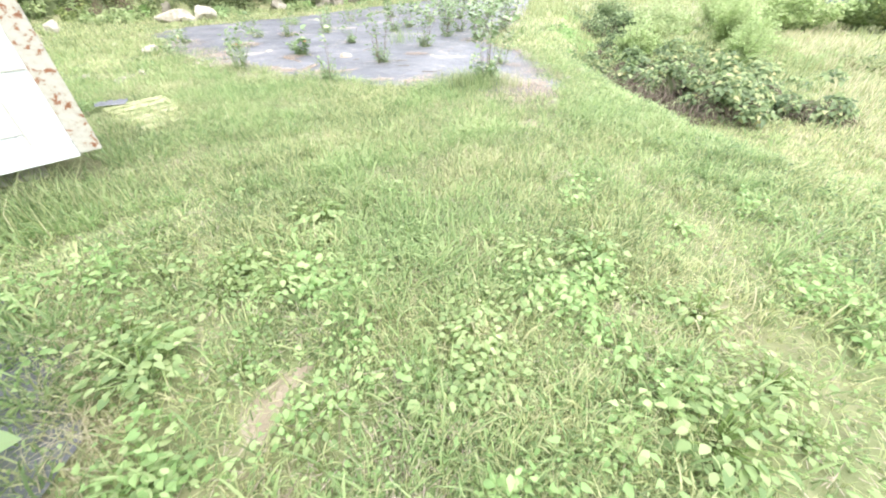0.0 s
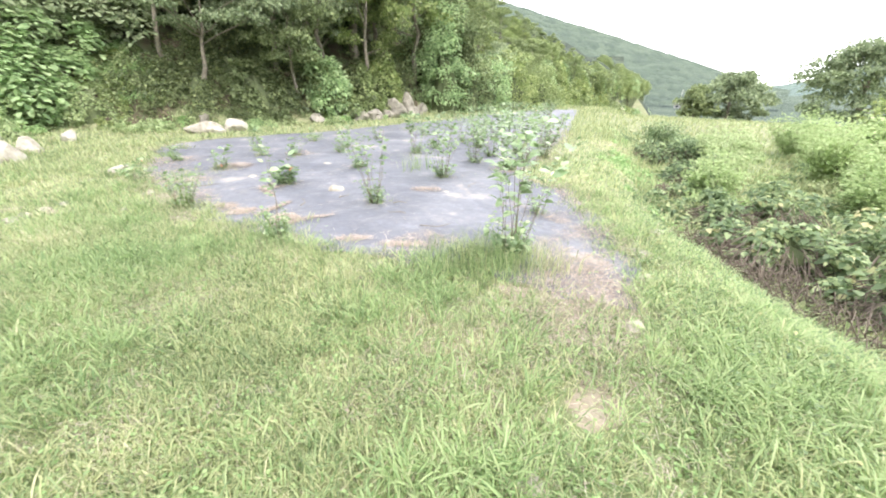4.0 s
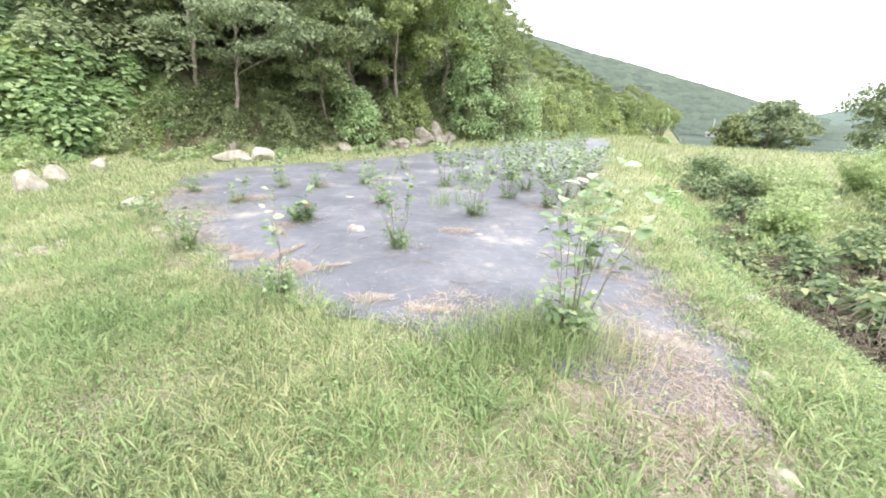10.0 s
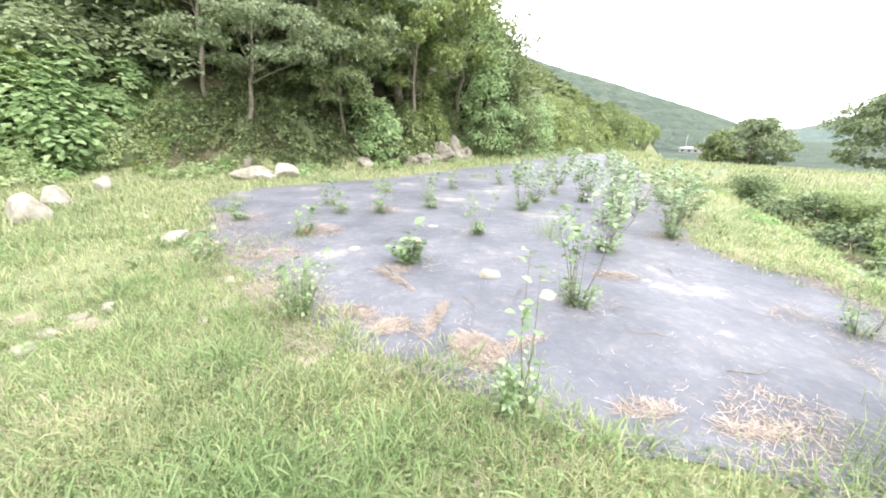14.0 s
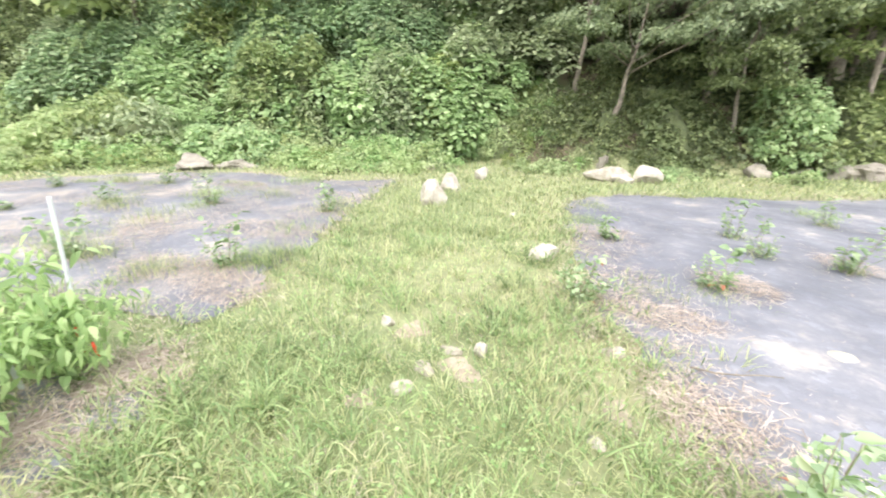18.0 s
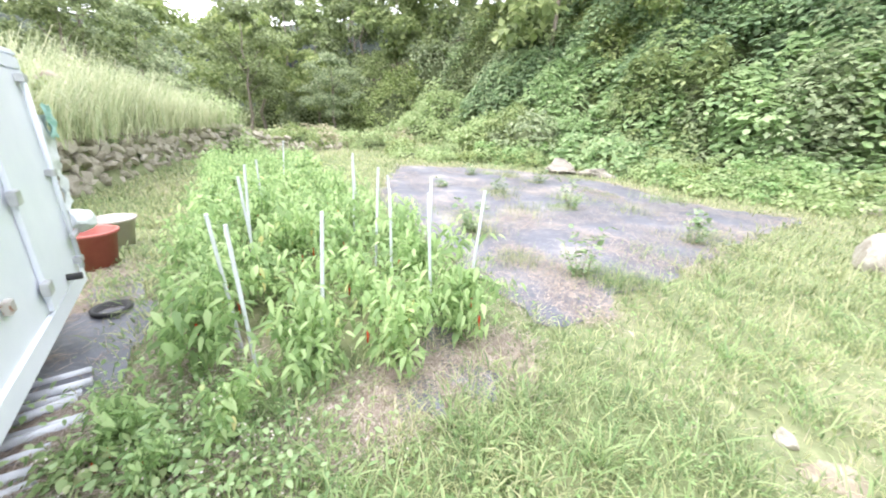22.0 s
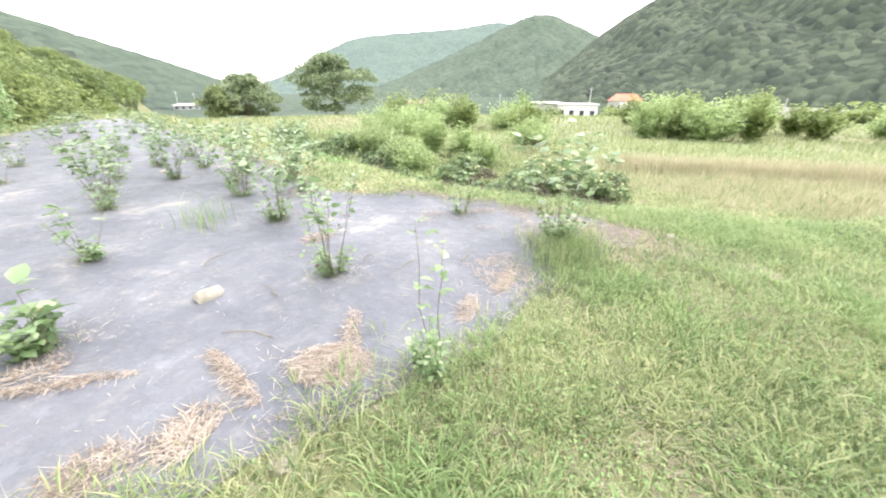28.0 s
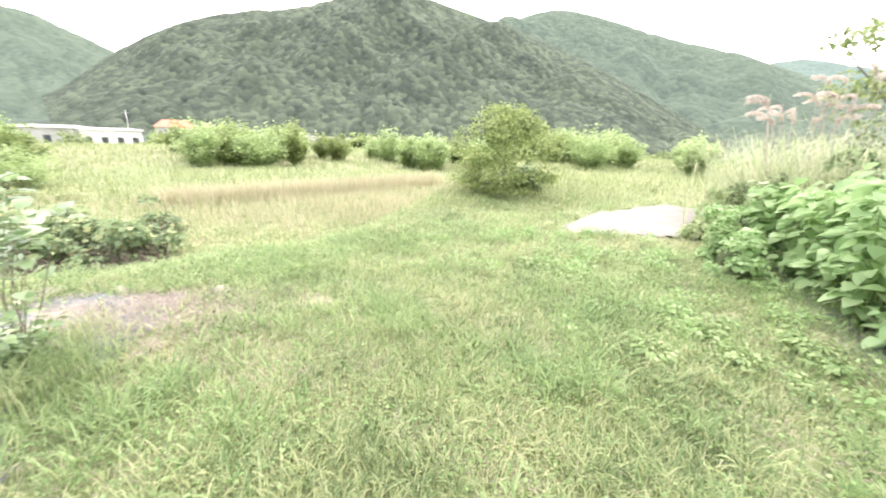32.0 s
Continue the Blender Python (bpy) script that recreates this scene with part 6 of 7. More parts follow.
for i, (x, y, rx, ry, h, n, turn) in enumerate([(-0.36, 2.64, 0.24, 0.17, 0.05, 800, 110), (-0.67, 3.1, 0.32, 0.045, 0.03, 260, 75), (-1.07, 2.9, 0.13, 0.11, 0.05, 220, 0), (-1.35, 3.1, 0.16, 0.1, 0.02, 90, 30), (1.2, 4.15, 0.24, 0.14, 0.03, 220, 0), (0.55, 2.12, 0.2, 0.07, 0.02, 130, 10), (1.07, 2.0, 0.22, 0.07, 0.02, 150, 0), (-1.13, 3.86, 0.34, 0.05, 0.03, 200, 130), (-0.1, 2.68, 0.3, 0.06, 0.02, 160, 35),
                                                 (-2.75, 4.45, 0.45, 0.22, 0.03, 420, 20), (2.75, 1.7, 0.3, 0.3, 0.02, 160, 0), (2.8, 1.3, 0.2, 0.25, 0.02, 120, 0), (-1.2, 4.1, 0.2, 0.14, 0.03, 160, 0), (-4.2, 6.2, 0.5, 0.25, 0.03, 320, 30), (3.84, 7.6, 0.4, 1.2, 0.03, 600, -20), (2.7, 5.9, 0.4, 0.3, 0.03, 300, 0),
                                                 (-2.55, 5.55, 0.35, 0.2, 0.03, 260, 0), (-2.2, 3.45, 0.5, 0.2, 0.03, 420, 130), (-1.6, 2.75, 0.3, 0.15, 0.03, 260, 140), (-6.2, 1.7, 0.7, 0.35, 0.03, 700, 30), (-5.4, 2.0, 0.4, 0.3, 0.03, 420, 0), (-7.0, 2.9, 0.8, 0.4, 0.03, 600, 40), (-8.6, 4.4, 0.9, 0.5, 0.03, 600, 40), (-8.0, 1.6, 0.8, 0.35, 0.03, 500, 0), (-4.45, 1.05, 0.5, 0.35, 0.05, 700, 120),
                                                 (-10.8, 3.4, 0.9, 0.5, 0.03, 500, 20), (-3.9, -0.35, 0.5, 0.35, 0.05, 600, 0), (-3.4, -0.5, 0.4, 0.3, 0.03, 350, 0), (4.3, 9.6, 0.3, 1.2, 0.03, 500, -22), (5.2, 12.0, 0.3, 1.4, 0.03, 500, -20), (3.3, 4.0, 0.15, 0.6, 0.03, 260, 0), (3.4, 2.4, 0.15, 0.7, 0.03, 260, 0), (-3.2, 4.0, 0.4, 0.15, 0.03, 240, 130), (-3.5, -0.6, 0.3, 0.2, 0.02, 400, 42), (-3.55, 0.45, 0.3, 0.3, 0.02, 500, 0), (-3.25, -0.4, 0.3, 0.25, 0.02, 400, 0), (-4.7, -1.95, 0.5, 0.25, 0.02, 500, 42), (-4.2, 0.9, 0.35, 0.25, 0.02, 400, 130)] + [(x, y, 1.2 * r, 0.9 * r, 0.015, int(900 * r), 25 * x) for x, y, r in ((-1.35, 3.08, 0.16), (-1.0, 2.95, 0.12), (-2.35, 3.75, 0.4), (-2.0, 3.35, 0.36), (-2.9, 4.5, 0.5), (-3.4, 4.75, 0.5), (-3.9, 5.7, 0.55), (1.3, 2.1, 0.3), (-2.5, 5.5, 0.3), (-1.9, 7.1, 0.3))]):
    straw_heap(x, y, rx, ry, h, n, 500 + i, turn)

def litter(name, label, pos, rng, lo, hi, wide):
    """Many loose straws lying flat."""
    n = len(pos)
    a = rng.uniform(0, np.pi, n)
    way = np.column_stack([np.cos(a), np.sin(a), rng.normal(0, 0.06, n)]) * rng.uniform(lo, hi, n)[:, None]
    side = np.column_stack([-np.sin(a), np.cos(a), rng.normal(0, 0.2, n)]) * wide
    v = np.stack([pos - side, pos + side, pos + way + side, pos + way - side], 1).reshape(-1, 3)
    o = np.arange(n)[:, None] * 4
    thing(name, label, "straw", kind="stuff", data=mesh_from(name, v, (o + [0, 1, 2, 3]).reshape(-1, 4), MAT["straw"]))


# scraps of mulch film beside the bed: x, y, half length, half width, turn
FILMS = [(-3.9, -1.05, 0.3, 0.22, 40), (-4.3, -1.35, 0.34, 0.26, 36), (-4.85, -1.85, 0.3, 0.18, 45), (-4.55, 0.95, 0.16, 0.1, 10), (-4.25, 1.15, 0.2, 0.13, 60), (-4.02, 0.92, 0.16, 0.12, 20)]


def off_film(q, keep):
    """Thins the straw that would lie on the film."""
    near = np.min([np.hypot(q[:, 0] - x, q[:, 1] - y) / (w + d) * 2 for x, y, w, d, _ in FILMS], 0)
    return q[(near > 1.05) | (np.arange(len(q)) % 20 < keep)]


rng = np.random.default_rng(19)
for poly, n_rim, n_all in ((TARP, 17000, 11000), (TARP_LEFT, 16000, 60000)):
    c = np.array(poly)
    e = np.roll(c, -1, 0)
    ln = np.hypot(*(e - c).T) * (np.minimum(c[:, 1], e[:, 1]) < 12)
    k = rng.choice(len(c), n_rim, p=ln / ln.sum())
    q = c[k] + rng.uniform(0, 1, (n_rim, 1)) * (e[k] - c[k]) + rng.normal(0, 0.16, (n_rim, 2))
    q = q[wave(q[:, 0], q[:, 1], 1.1, 3.3) + rng.normal(0, 0.25, len(q)) > -0.1]
    litter("straw_rim", "dry straw strewn along the edge of the mat", np.column_stack([q, height(q[:, 0], q[:, 1]) + 0.034 + rng.uniform(0, 0.016, len(q))]), rng, 0.015, 0.1, 0.0013)
    q = rng.uniform(c.min(0), np.minimum(c.max(0), (20, 13)), (n_all * 3, 2))
    q = q[inside(q[:, 0], q[:, 1], poly)]
    q = q[wave(q[:, 0], q[:, 1], 1.6, 5.1) + 0.6 * wave(q[:, 0], q[:, 1], 0.6, 1.1) + rng.normal(0, 0.3, len(q)) > (0.25 if poly is TARP else -0.05)][:n_all]
    litter("straw_litter", "thin scatter of straw and grass clippings on the mat", np.column_stack([q, height(q[:, 0], q[:, 1]) + 0.04]), rng, 0.01, 0.07, 0.0012)
q = np.vstack([np.array([[x, y]]) + rng.normal(0, 0.15, (90, 2)) + rng.normal(0, 0.06, (1, 2)) for x, y, *_ in SHRUBS])
litter("straw_litter", "dry clippings gathered round the feet of the shrubs", np.column_stack([q, height(q[:, 0], q[:, 1]) + 0.036 + rng.uniform(0, 0.015, len(q))]), rng, 0.015, 0.09, 0.0014)
q = np.array([-4.3, -1.3]) + rng.normal(0, 0.5, (6000, 2)) @ np.array([[0.743, 0.669], [-0.3, 0.33]]) * 1.2
q = off_film(q, 2)
litter("straw_litter", "dry straw trodden into the soil beside the box", np.column_stack([q, height(q[:, 0], q[:, 1]) + 0.02]), rng, 0.02, 0.12, 0.0015)
q, _ = scatter(60000, 4.5, 1.3, rng)
q = q[open_ground(q, rng) & (wave(q[:, 0], q[:, 1], 1.5, 7.7) + 0.5 * wave(q[:, 0], q[:, 1], 0.5, 2.7) + rng.normal(0, 0.25, len(q)) > 0.15)]
litter("dry_thatch", "pale dry thatch lying among the grass", np.column_stack([q, height(q[:, 0], q[:, 1]) + rng.uniform(0.02, 0.06, len(q))]), rng, 0.02, 0.09, 0.0012)
q = rng.uniform((2.2, 0.9), (3.45, 3.6), (12000, 2))
q = q[inside(q[:, 0], q[:, 1], TARP) & (wave(q[:, 0], q[:, 1], 0.8, 2.2) + 0.5 * wave(q[:, 0], q[:, 1], 0.3, 1.2) + rng.normal(0, 0.3, len(q)) > 0.1 + 0.25 * (q[:, 1] - 2))]
litter("straw_litter", "dry clippings strewn over the corner of the mat", np.column_stack([q, height(q[:, 0], q[:, 1]) + 0.04]), rng, 0.02, 0.09, 0.0013)
q = np.array([2.5, 0.75]) + rng.normal(0, 1, (5000, 2)) * [0.32, 0.4]
litter("straw_litter", "dry straw trodden into the soil at the end of the mat", np.column_stack([q, height(q[:, 0], q[:, 1]) + rng.uniform(0.02, 0.05, len(q))]), rng, 0.02, 0.1, 0.0013)
for i, (x, y, r) in enumerate(BARE):
    ring = [(x + r * 0.36 * math.cos(k * 0.7) * (1 + 0.3 * math.sin(2.3 * k + i)), y + r * 0.36 * math.sin(k * 0.7) * (1 + 0.3 * math.cos(1.7 * k + i))) for k in range(9)]
    ob = mat_sheet("soil_patch", ring, "bare pale trodden soil showing through the grass", 0.006, MAT["soil"], 0.04, 0.16)
    tagged(ob, kind="structure", category="soil")
for ring in ([(-3.15, -0.55), (-3.5, -0.55), (-4.1, -0.95), (-4.8, -1.6), (-5.5, -2.15), (-5.2, -2.4), (-4.5, -1.95), (-3.8, -1.35), (-3.2, -0.85)], [(-3.55, -0.1), (-3.35, 0.25), (-3.75, 0.85), (-4.3, 1.4), (-4.75, 1.55), (-4.5, 1.0), (-4.05, 0.45)]):
    ob = mat_sheet("soil_patch", ring, "bare trodden soil strewn with straw beside the pepper bed", 0.008, MAT["soil"], 0.06, 0.16)
    tagged(ob, kind="structure", category="soil")
    c = np.array(ring)
    q = rng.uniform(c.min(0) - 0.1, c.max(0) + 0.1, (26000, 2))
    q = q[inside(q[:, 0] + rng.normal(0, 0.06, len(q)), q[:, 1] + rng.normal(0, 0.06, len(q)), ring)]
    q = off_film(q, 2)
    litter("straw_litter", "dry straw and stalks strewn beside the pepper bed", np.column_stack([q, height(q[:, 0], q[:, 1]) + rng.uniform(0.015, 0.045, len(q))]), rng, 0.03, 0.16, 0.0014)
for i, (x, y, ln, turn) in enumerate([(0.28, 4.61, 0.3, 20), (0.07, 3.63, 0.22, 80), (-0.4, 3.3, 0.35, 110), (-2.2, 4.0, 0.5, 35), (0.9, 2.9, 0.25, 150), (1.9, 4.4, 0.3, 60), (0.9, 3.3, 0.18, 10), (-1.4, 5.2, 0.3, 75), (1.4, 2.5, 0.35, 15)]):
    k = np.linspace(0, 1, 5)
    pts = np.column_stack([(k - 0.5) * ln, 0.03 * np.sin(5 * k + i), 0.008 + 0.012 * np.abs(np.sin(3 * k + i))])
    thing("twig", "thin dark twig lying on the mat", "twig", pose(x, y, float(height(x, y)) + 0.045, 0, 0, turn), "twigs on the mat", data=Heap().add(*tube(pts, np.linspace(0.006, 0.003, 5), 5)).mesh("twig", MAT["twig"], True))
v, f = sheet(np.linspace(-0.16, 0.16, 12), np.linspace(-0.1, 0.1, 8), lambda a, b: 0.03 + 0.03 * np.abs(wave(a, b, 0.13, 2.0)))
thing("film_scrap", "crumpled black plastic scrap beside the mossy board", "plastic film", pose(-2.62, 0.95, float(height(-2.62, 0.95)) + 0.07, 0, 0, 20), data=mesh_from("film_scrap", v, f, MAT["film"], True))

# ---------------------------------------------------------------- pepper bed
BED_U, BED_V = np.array([-0.8, -0.6]), np.array([-0.6, 0.8])


def pepper_plant(m, seed, tall=0.72, fruit=2):
    rng = np.random.default_rng(seed)
    t = thing("pepper_plant", "leafy green pepper plant with drooping leaves", "pepper plant", m, "pepper plants in the bed")
    part("stem", Heap().add(*tube([(0, 0, -0.05), (0.01, 0, tall * 0.25), (0.0, 0.01, tall * 0.45)], [0.009, 0.008, 0.006], 6)).mesh("stem", MAT["green_stem"], True), None, t)
    pos, way = [], []
    for _ in range(9):
        a, s = rng.uniform(0, 2 * np.pi), rng.uniform(0.3, 1.3)
        w = unit(np.array([math.cos(a) * s, math.sin(a) * s, 1.0]))
        p = shoot(rng, (0, 0, tall * rng.uniform(0.12, 0.42)), w, tall * rng.uniform(0.35, 0.62), 0.35)
        part("branch", Heap().add(*tube(p, np.linspace(0.005, 0.002, 5), 4)).mesh("branch", MAT["green_stem"], True), None, t)
        for u in rng.uniform(0.05, 1.05, 52):
            c = np.array([np.interp(min(u, 1), np.linspace(0, 1, 5), p[:, k]) for k in range(3)])
            b = rng.uniform(0, 2 * np.pi)
            pos.append(c + rng.normal(0, 0.045, 3) * [1, 1, 1.6])
            way.append((math.cos(b), math.sin(b), rng.uniform(-1.1, 0.15)))
    pos, way = np.array(pos), np.array(way)
    n = len(pos)
    v, f = leaves(pos, way, unit(np.array([0, 0, 1.0]) + rng.normal(0, 0.3, (n, 3))), 0.088 * rng.uniform(0.45, 1.3, n), ((0.0, 0.04), (0.3, 0.185), (0.65, 0.14), (1.0, 0.012)), 0.45, 0.25)
    part("foliage", mesh_from("foliage", v, f, MAT["pepper"]), None, t)
    for k in rng.integers(0, n, fruit):
        c = pos[k] * [1, 1, 0.8]
        part("pepper", Heap().add(*tube([c, c - [0, 0.004, 0.03], c - [0.004, 0, 0.075], c - [0.01, 0, 0.1]], [0.006, 0.0085, 0.006, 0.001], 6)).mesh("pepper", MAT["pepper_red"], True), None, t, "ripe red pepper")
    return t


rng = np.random.default_rng(12)
models = []
for r in range(4):
    for c in range(19):
        q = np.array([-3.95, -0.25]) + BED_V * (r * 0.52 + rng.uniform(-0.08, 0.08)) + BED_U * (c * 0.46 + rng.uniform(-0.08, 0.08))
        x, y = float(q[0]), float(q[1])
        if len(models) < 5:
            models.append(pepper_plant(place(x, y, rng.uniform(0, 360)), 600 + len(models), rng.uniform(0.78, 0.9), 1 + len(models) % 3))
        else:
            s = rng.uniform(0.82, 1.15) * (0.8 if c == 0 and r < 2 else 1.0)
            copy_thing(models[rng.integers(0, 5)], place(x, y, rng.uniform(0, 360), s))


for i, (x, y, s) in enumerate([(-3.62, 0.12, 0.62), (-3.5, -0.3, 0.6), (-3.95, 0.3, 0.85), (-4.3, 0.75, 0.9), (-4.6, 1.1, 0.95), (-3.35, -0.05, 0.4)]):
    copy_thing(models[i % 5], place(x, y, 70 * i, s))


def stake(x, y, tall, tilt, turn):
    bm = bmesh.new()
    bmesh.ops.create_cone(bm, cap_ends=True, segments=8, radius1=0.011, radius2=0.011, depth=tall, matrix=Matrix.Translation((0, 0, tall / 2 - 0.05)))
    me = bpy.data.meshes.new("stake")
    bm.to_mesh(me)
    bm.free()
    me.materials.append(MAT["stake"])
    t = thing("plant_stake", "thin grey stake pushed into the pepper bed", "stake", pose(x, y, float(height(x, y)), tilt, 0, turn), "stakes in the pepper bed", data=me)
    return t


for i, (x, y) in enumerate([(-4.06, -0.05), (-4.19, 0.29), (-4.71, 0.87), (-5.05, 0.49), (-5.08, 1.1), (-5.47, 0.21), (-4.25, -0.28), (-5.41, 0.73), (-6.3, -0.3), (-5.9, 0.3), (-5.1, -0.7), (-5.3, -0.9), (-6.6, -1.6), (-7.2, -0.6), (-7.9, -2.1)]):
    stake(x, y, 0.98 + 0.05 * (i % 3), (3, -4, 6, -2, 5)[i % 5], 40 * i)

# ---------------------------------------------------------------- truck box


def beam(parent, name, mat, x0, x1, y0, y1, z0, z1, bevel=0.006, label=""):
    bm = bmesh.new()
    bmesh.ops.create_cube(bm, size=1.0, matrix=Matrix.Translation(((x0 + x1) / 2, (y0 + y1) / 2, (z0 + z1) / 2)) @ Matrix.Diagonal((x1 - x0, y1 - y0, z1 - z0, 1)))
    if bevel:
        bmesh.ops.bevel(bm, geom=bm.edges[:], offset=bevel, segments=2, affect="EDGES")
    return part(name, bm, mat, parent, label)


def rod(parent, name, mat, points, r, label="", sides=8):
    return part(name, Heap().add(*tube(points, [r] * len(points), sides)).mesh(name, mat, True), mat, parent, label)


BX = BOX_A + BOX_U * BOX_LEN
box = thing("truck_box", "white steel truck cargo box with rusty corner posts, standing on blocks", "cargo box", pose(float(BX[0]), float(BX[1]), 0, 0, 0, 42))
L, WD, Z0, Z1 = BOX_LEN, BOX_WIDE, 0.3, 1.75
beam(box, "panel", MAT["white_paint"], 0.04, L - 0.04, -0.03, -0.005, Z0 + 0.1, Z1 - 0.06, 0.002, "white side panel")
beam(box, "panel", MAT["white_paint"], 0.04, L - 0.04, -WD + 0.005, -WD + 0.03, Z0 + 0.1, Z1 - 0.06, 0.002, "white side panel")
beam(box, "end_panel", MAT["white_paint"], 0.005, 0.03, -WD + 0.04, -0.04, Z0 + 0.1, Z1 - 0.06, 0.002)
beam(box, "end_panel", MAT["white_paint"], L - 0.03, L - 0.005, -WD + 0.04, -0.04, Z0 + 0.1, Z1 - 0.06, 0.002)
beam(box, "roof", MAT["white_paint"], 0.0, L, -WD, 0.0, Z1 - 0.03, Z1 + 0.01, 0.012)
beam(box, "floor", MAT["steel"], 0.02, L - 0.02, -WD + 0.02, -0.02, Z0, Z0 + 0.06, 0.004)
for a, b in ((0.0, 0.05), (L - 0.05, L)):
    for c, e in ((-0.05, 0.0), (-WD, -WD + 0.05)):
        beam(box, "corner_post", MAT["rust"] if a > 1 else MAT["white_paint"], a - (0.09 if a > 1 and c < -1 else 0), b, c - (0.014 if c < -1 else 0), e, Z0, Z1 - 0.031, 0.006, "rust-spotted corner post" if a > 1 else "")
for c, e in ((-0.03, 0.012), (-WD - 0.012, -WD + 0.03)):
    beam(box, "bottom_rail", MAT["white_paint"], 0.052, L - (0.142 if c < -1 else 0.052), c, e, Z0 - 0.02, Z0 + 0.098, 0.006)
    beam(box, "top_rail", MAT["white_paint"], 0.052, L - (0.142 if c < -1 else 0.052), c, e, Z1 - 0.1, Z1 - 0.032, 0.006)
for x0, x1, z0, z1 in ((L - 0.36, L - 0.348, 0.42, 1.62), (L - 0.347, L - 0.15, 0.88, 0.892), (0.06, L - 0.361, 0.5, 0.508)):
    beam(box, "seam", MAT["grey_wall"], x0, x1, -WD - 0.004, -WD + 0.01, z0, z1, 0, "dark panel seam")
door = beam(box, "door", MAT["white_paint"], 0.06, 0.86, -0.003, 0.02, Z0 + 0.11, Z1 - 0.11, 0.005, "white hinged side door")
rod(door, "lock_rod", MAT["white_paint"], [(0.24, 0.045, Z0 + 0.14), (0.24, 0.045, Z1 - 0.13)], 0.014, "white painted lock rod")
for z in (0.52, 1.0, 1.5):
    beam(door, "hinge", MAT["steel"], 0.84, 0.92, 0.01, 0.045, z, z + 0.07, 0.004, "steel hinge")
for z in (0.48, 1.05, 1.58):
    beam(door, "rod_bracket", MAT["steel"], 0.2, 0.28, 0.02, 0.062, z, z + 0.04, 0.004)
beam(door, "door_handle", MAT["steel"], 0.16, 0.34, 0.05, 0.075, 0.66, 0.69, 0.006, "steel door handle")
rod(box, "door_stop", MAT["rubber"], [(0.5, 0.0, 0.47), (0.5, 0.09, 0.47)], 0.022, "black rubber door stop")
beam(box, "clasp", MAT["rust"], 1.28, 1.34, 0.0, 0.03, 0.62, 0.68, 0.004, "small rusty clasp")
beam(box, "clasp", MAT["rust"], 2.0, 2.06, 0.0, 0.03, 0.66, 0.72, 0.004, "small rusty clasp")
for x0 in (0.3, 1.2, 2.0):
    beam(box, "block", MAT["concrete"], x0, x0 + 0.3, -WD + 0.6, -0.4, -0.1, Z0, 0.01, "concrete block under the box")


def lettering(text, size, x, z, mat, label):
    cu = bpy.data.curves.new("lettering", "FONT")
    cu.body, cu.size, cu.extrude = text, size, 0.0008
    cu.materials.append(mat)
    ob = new("lettering", cu)
    ob.parent = box
    ob.matrix_basis = Matrix.Translation((x, 0.0, z)) @ Matrix(((-1, 0, 0, 0), (0, 0, 1, 0), (0, 1, 0, 0), (0, 0, 0, 1)))
    ob["label"] = label


lettering("\uc6b4\uc1a1\uc5c5\uccb4", 0.13, 1.64, 1.39, MAT["black_paint"], "black lettering")
lettering("\uc0b0\ub18d", 0.25, 1.8, 1.09, MAT["blue_paint"], "large blue lettering")


# loose plastic sheet, cloth and net caught on the corner of the box
at_box = pose(float(BX[0]), float(BX[1]), 0, 0, 0, 42)
v, f = sheet(np.linspace(-0.05, 0.13, 9), np.linspace(0.72, 1.4, 24), lambda a, b: 0.035 + 0.02 * wave(a, b, 0.17, 3.0) + 0.012 * wave(a, b, 0.06, 1.0))
v = v[:, [0, 2, 1]] + np.column_stack([0.025 * wave(v[:, 1], v[:, 1], 0.3, 2.0), np.zeros(len(v)), np.zeros(len(v))])
thing("plastic_sheet", "torn cloudy plastic sheet hanging on the corner of the box", "plastic sheet", at_box, data=mesh_from("plastic_sheet", v, f, MAT["net"], True))
v, f = sheet(np.linspace(-0.06, 0.1, 9), np.linspace(1.26, 1.46, 12), lambda a, b: 0.065 + 0.015 * wave(a, b, 0.11, 5.0))
v = v[:, [0, 2, 1]] + np.column_stack([0.02 * wave(v[:, 1], v[:, 1], 0.16, 1.0), np.zeros(len(v)), 0.02 * wave(v[:, 0], v[:, 0], 0.09, 2.0)])
thing("cloth", "faded green cloth caught on top of the plastic sheet", "cloth", at_box, data=mesh_from("cloth", v, f, MAT["green_net"], True))
me = stone_mesh(388, 0.15, 0.08, 0.085, 0.3)
me.materials.append(MAT["net"])
thing("tied_net", "bundle of pale net tied over the lock", "net", at_box @ pose(0.06, 0.07, 0.72), data=me)

# ---------------------------------------------------------------- things beside the box
def basin(x, y, r0, r1, h, mat, name, label):
    """A round open tub with a rolled rim."""
    prof = [(0.0, 0.015), (r0 - 0.01, 0.015), (r1 - 0.015, h - 0.01), (r1, h), (r1 + 0.018, h - 0.006), (r1 + 0.015, h - 0.03), (r1 - 0.004, h - 0.035), (r0, 0.0), (0.0, 0.0)]
    k = 28
    v = [(r * math.cos(2 * math.pi * i / k), r * math.sin(2 * math.pi * i / k), z) for r, z in prof for i in range(k)]
    f = [(j * k + i, j * k + (i + 1) % k, (j + 1) * k + (i + 1) % k, (j + 1) * k + i) for j in range(len(prof) - 1) for i in range(k)]
    return thing(name, label, "tub", pose(x, y, float(height(x, y)) + 0.01), data=mesh_from(name, np.array(v), np.array(f), mat, True))


basin(-5.22, -2.44, 0.14, 0.195, 0.36, MAT["terracotta"], "tub", "red-brown plastic tub beside the white box")
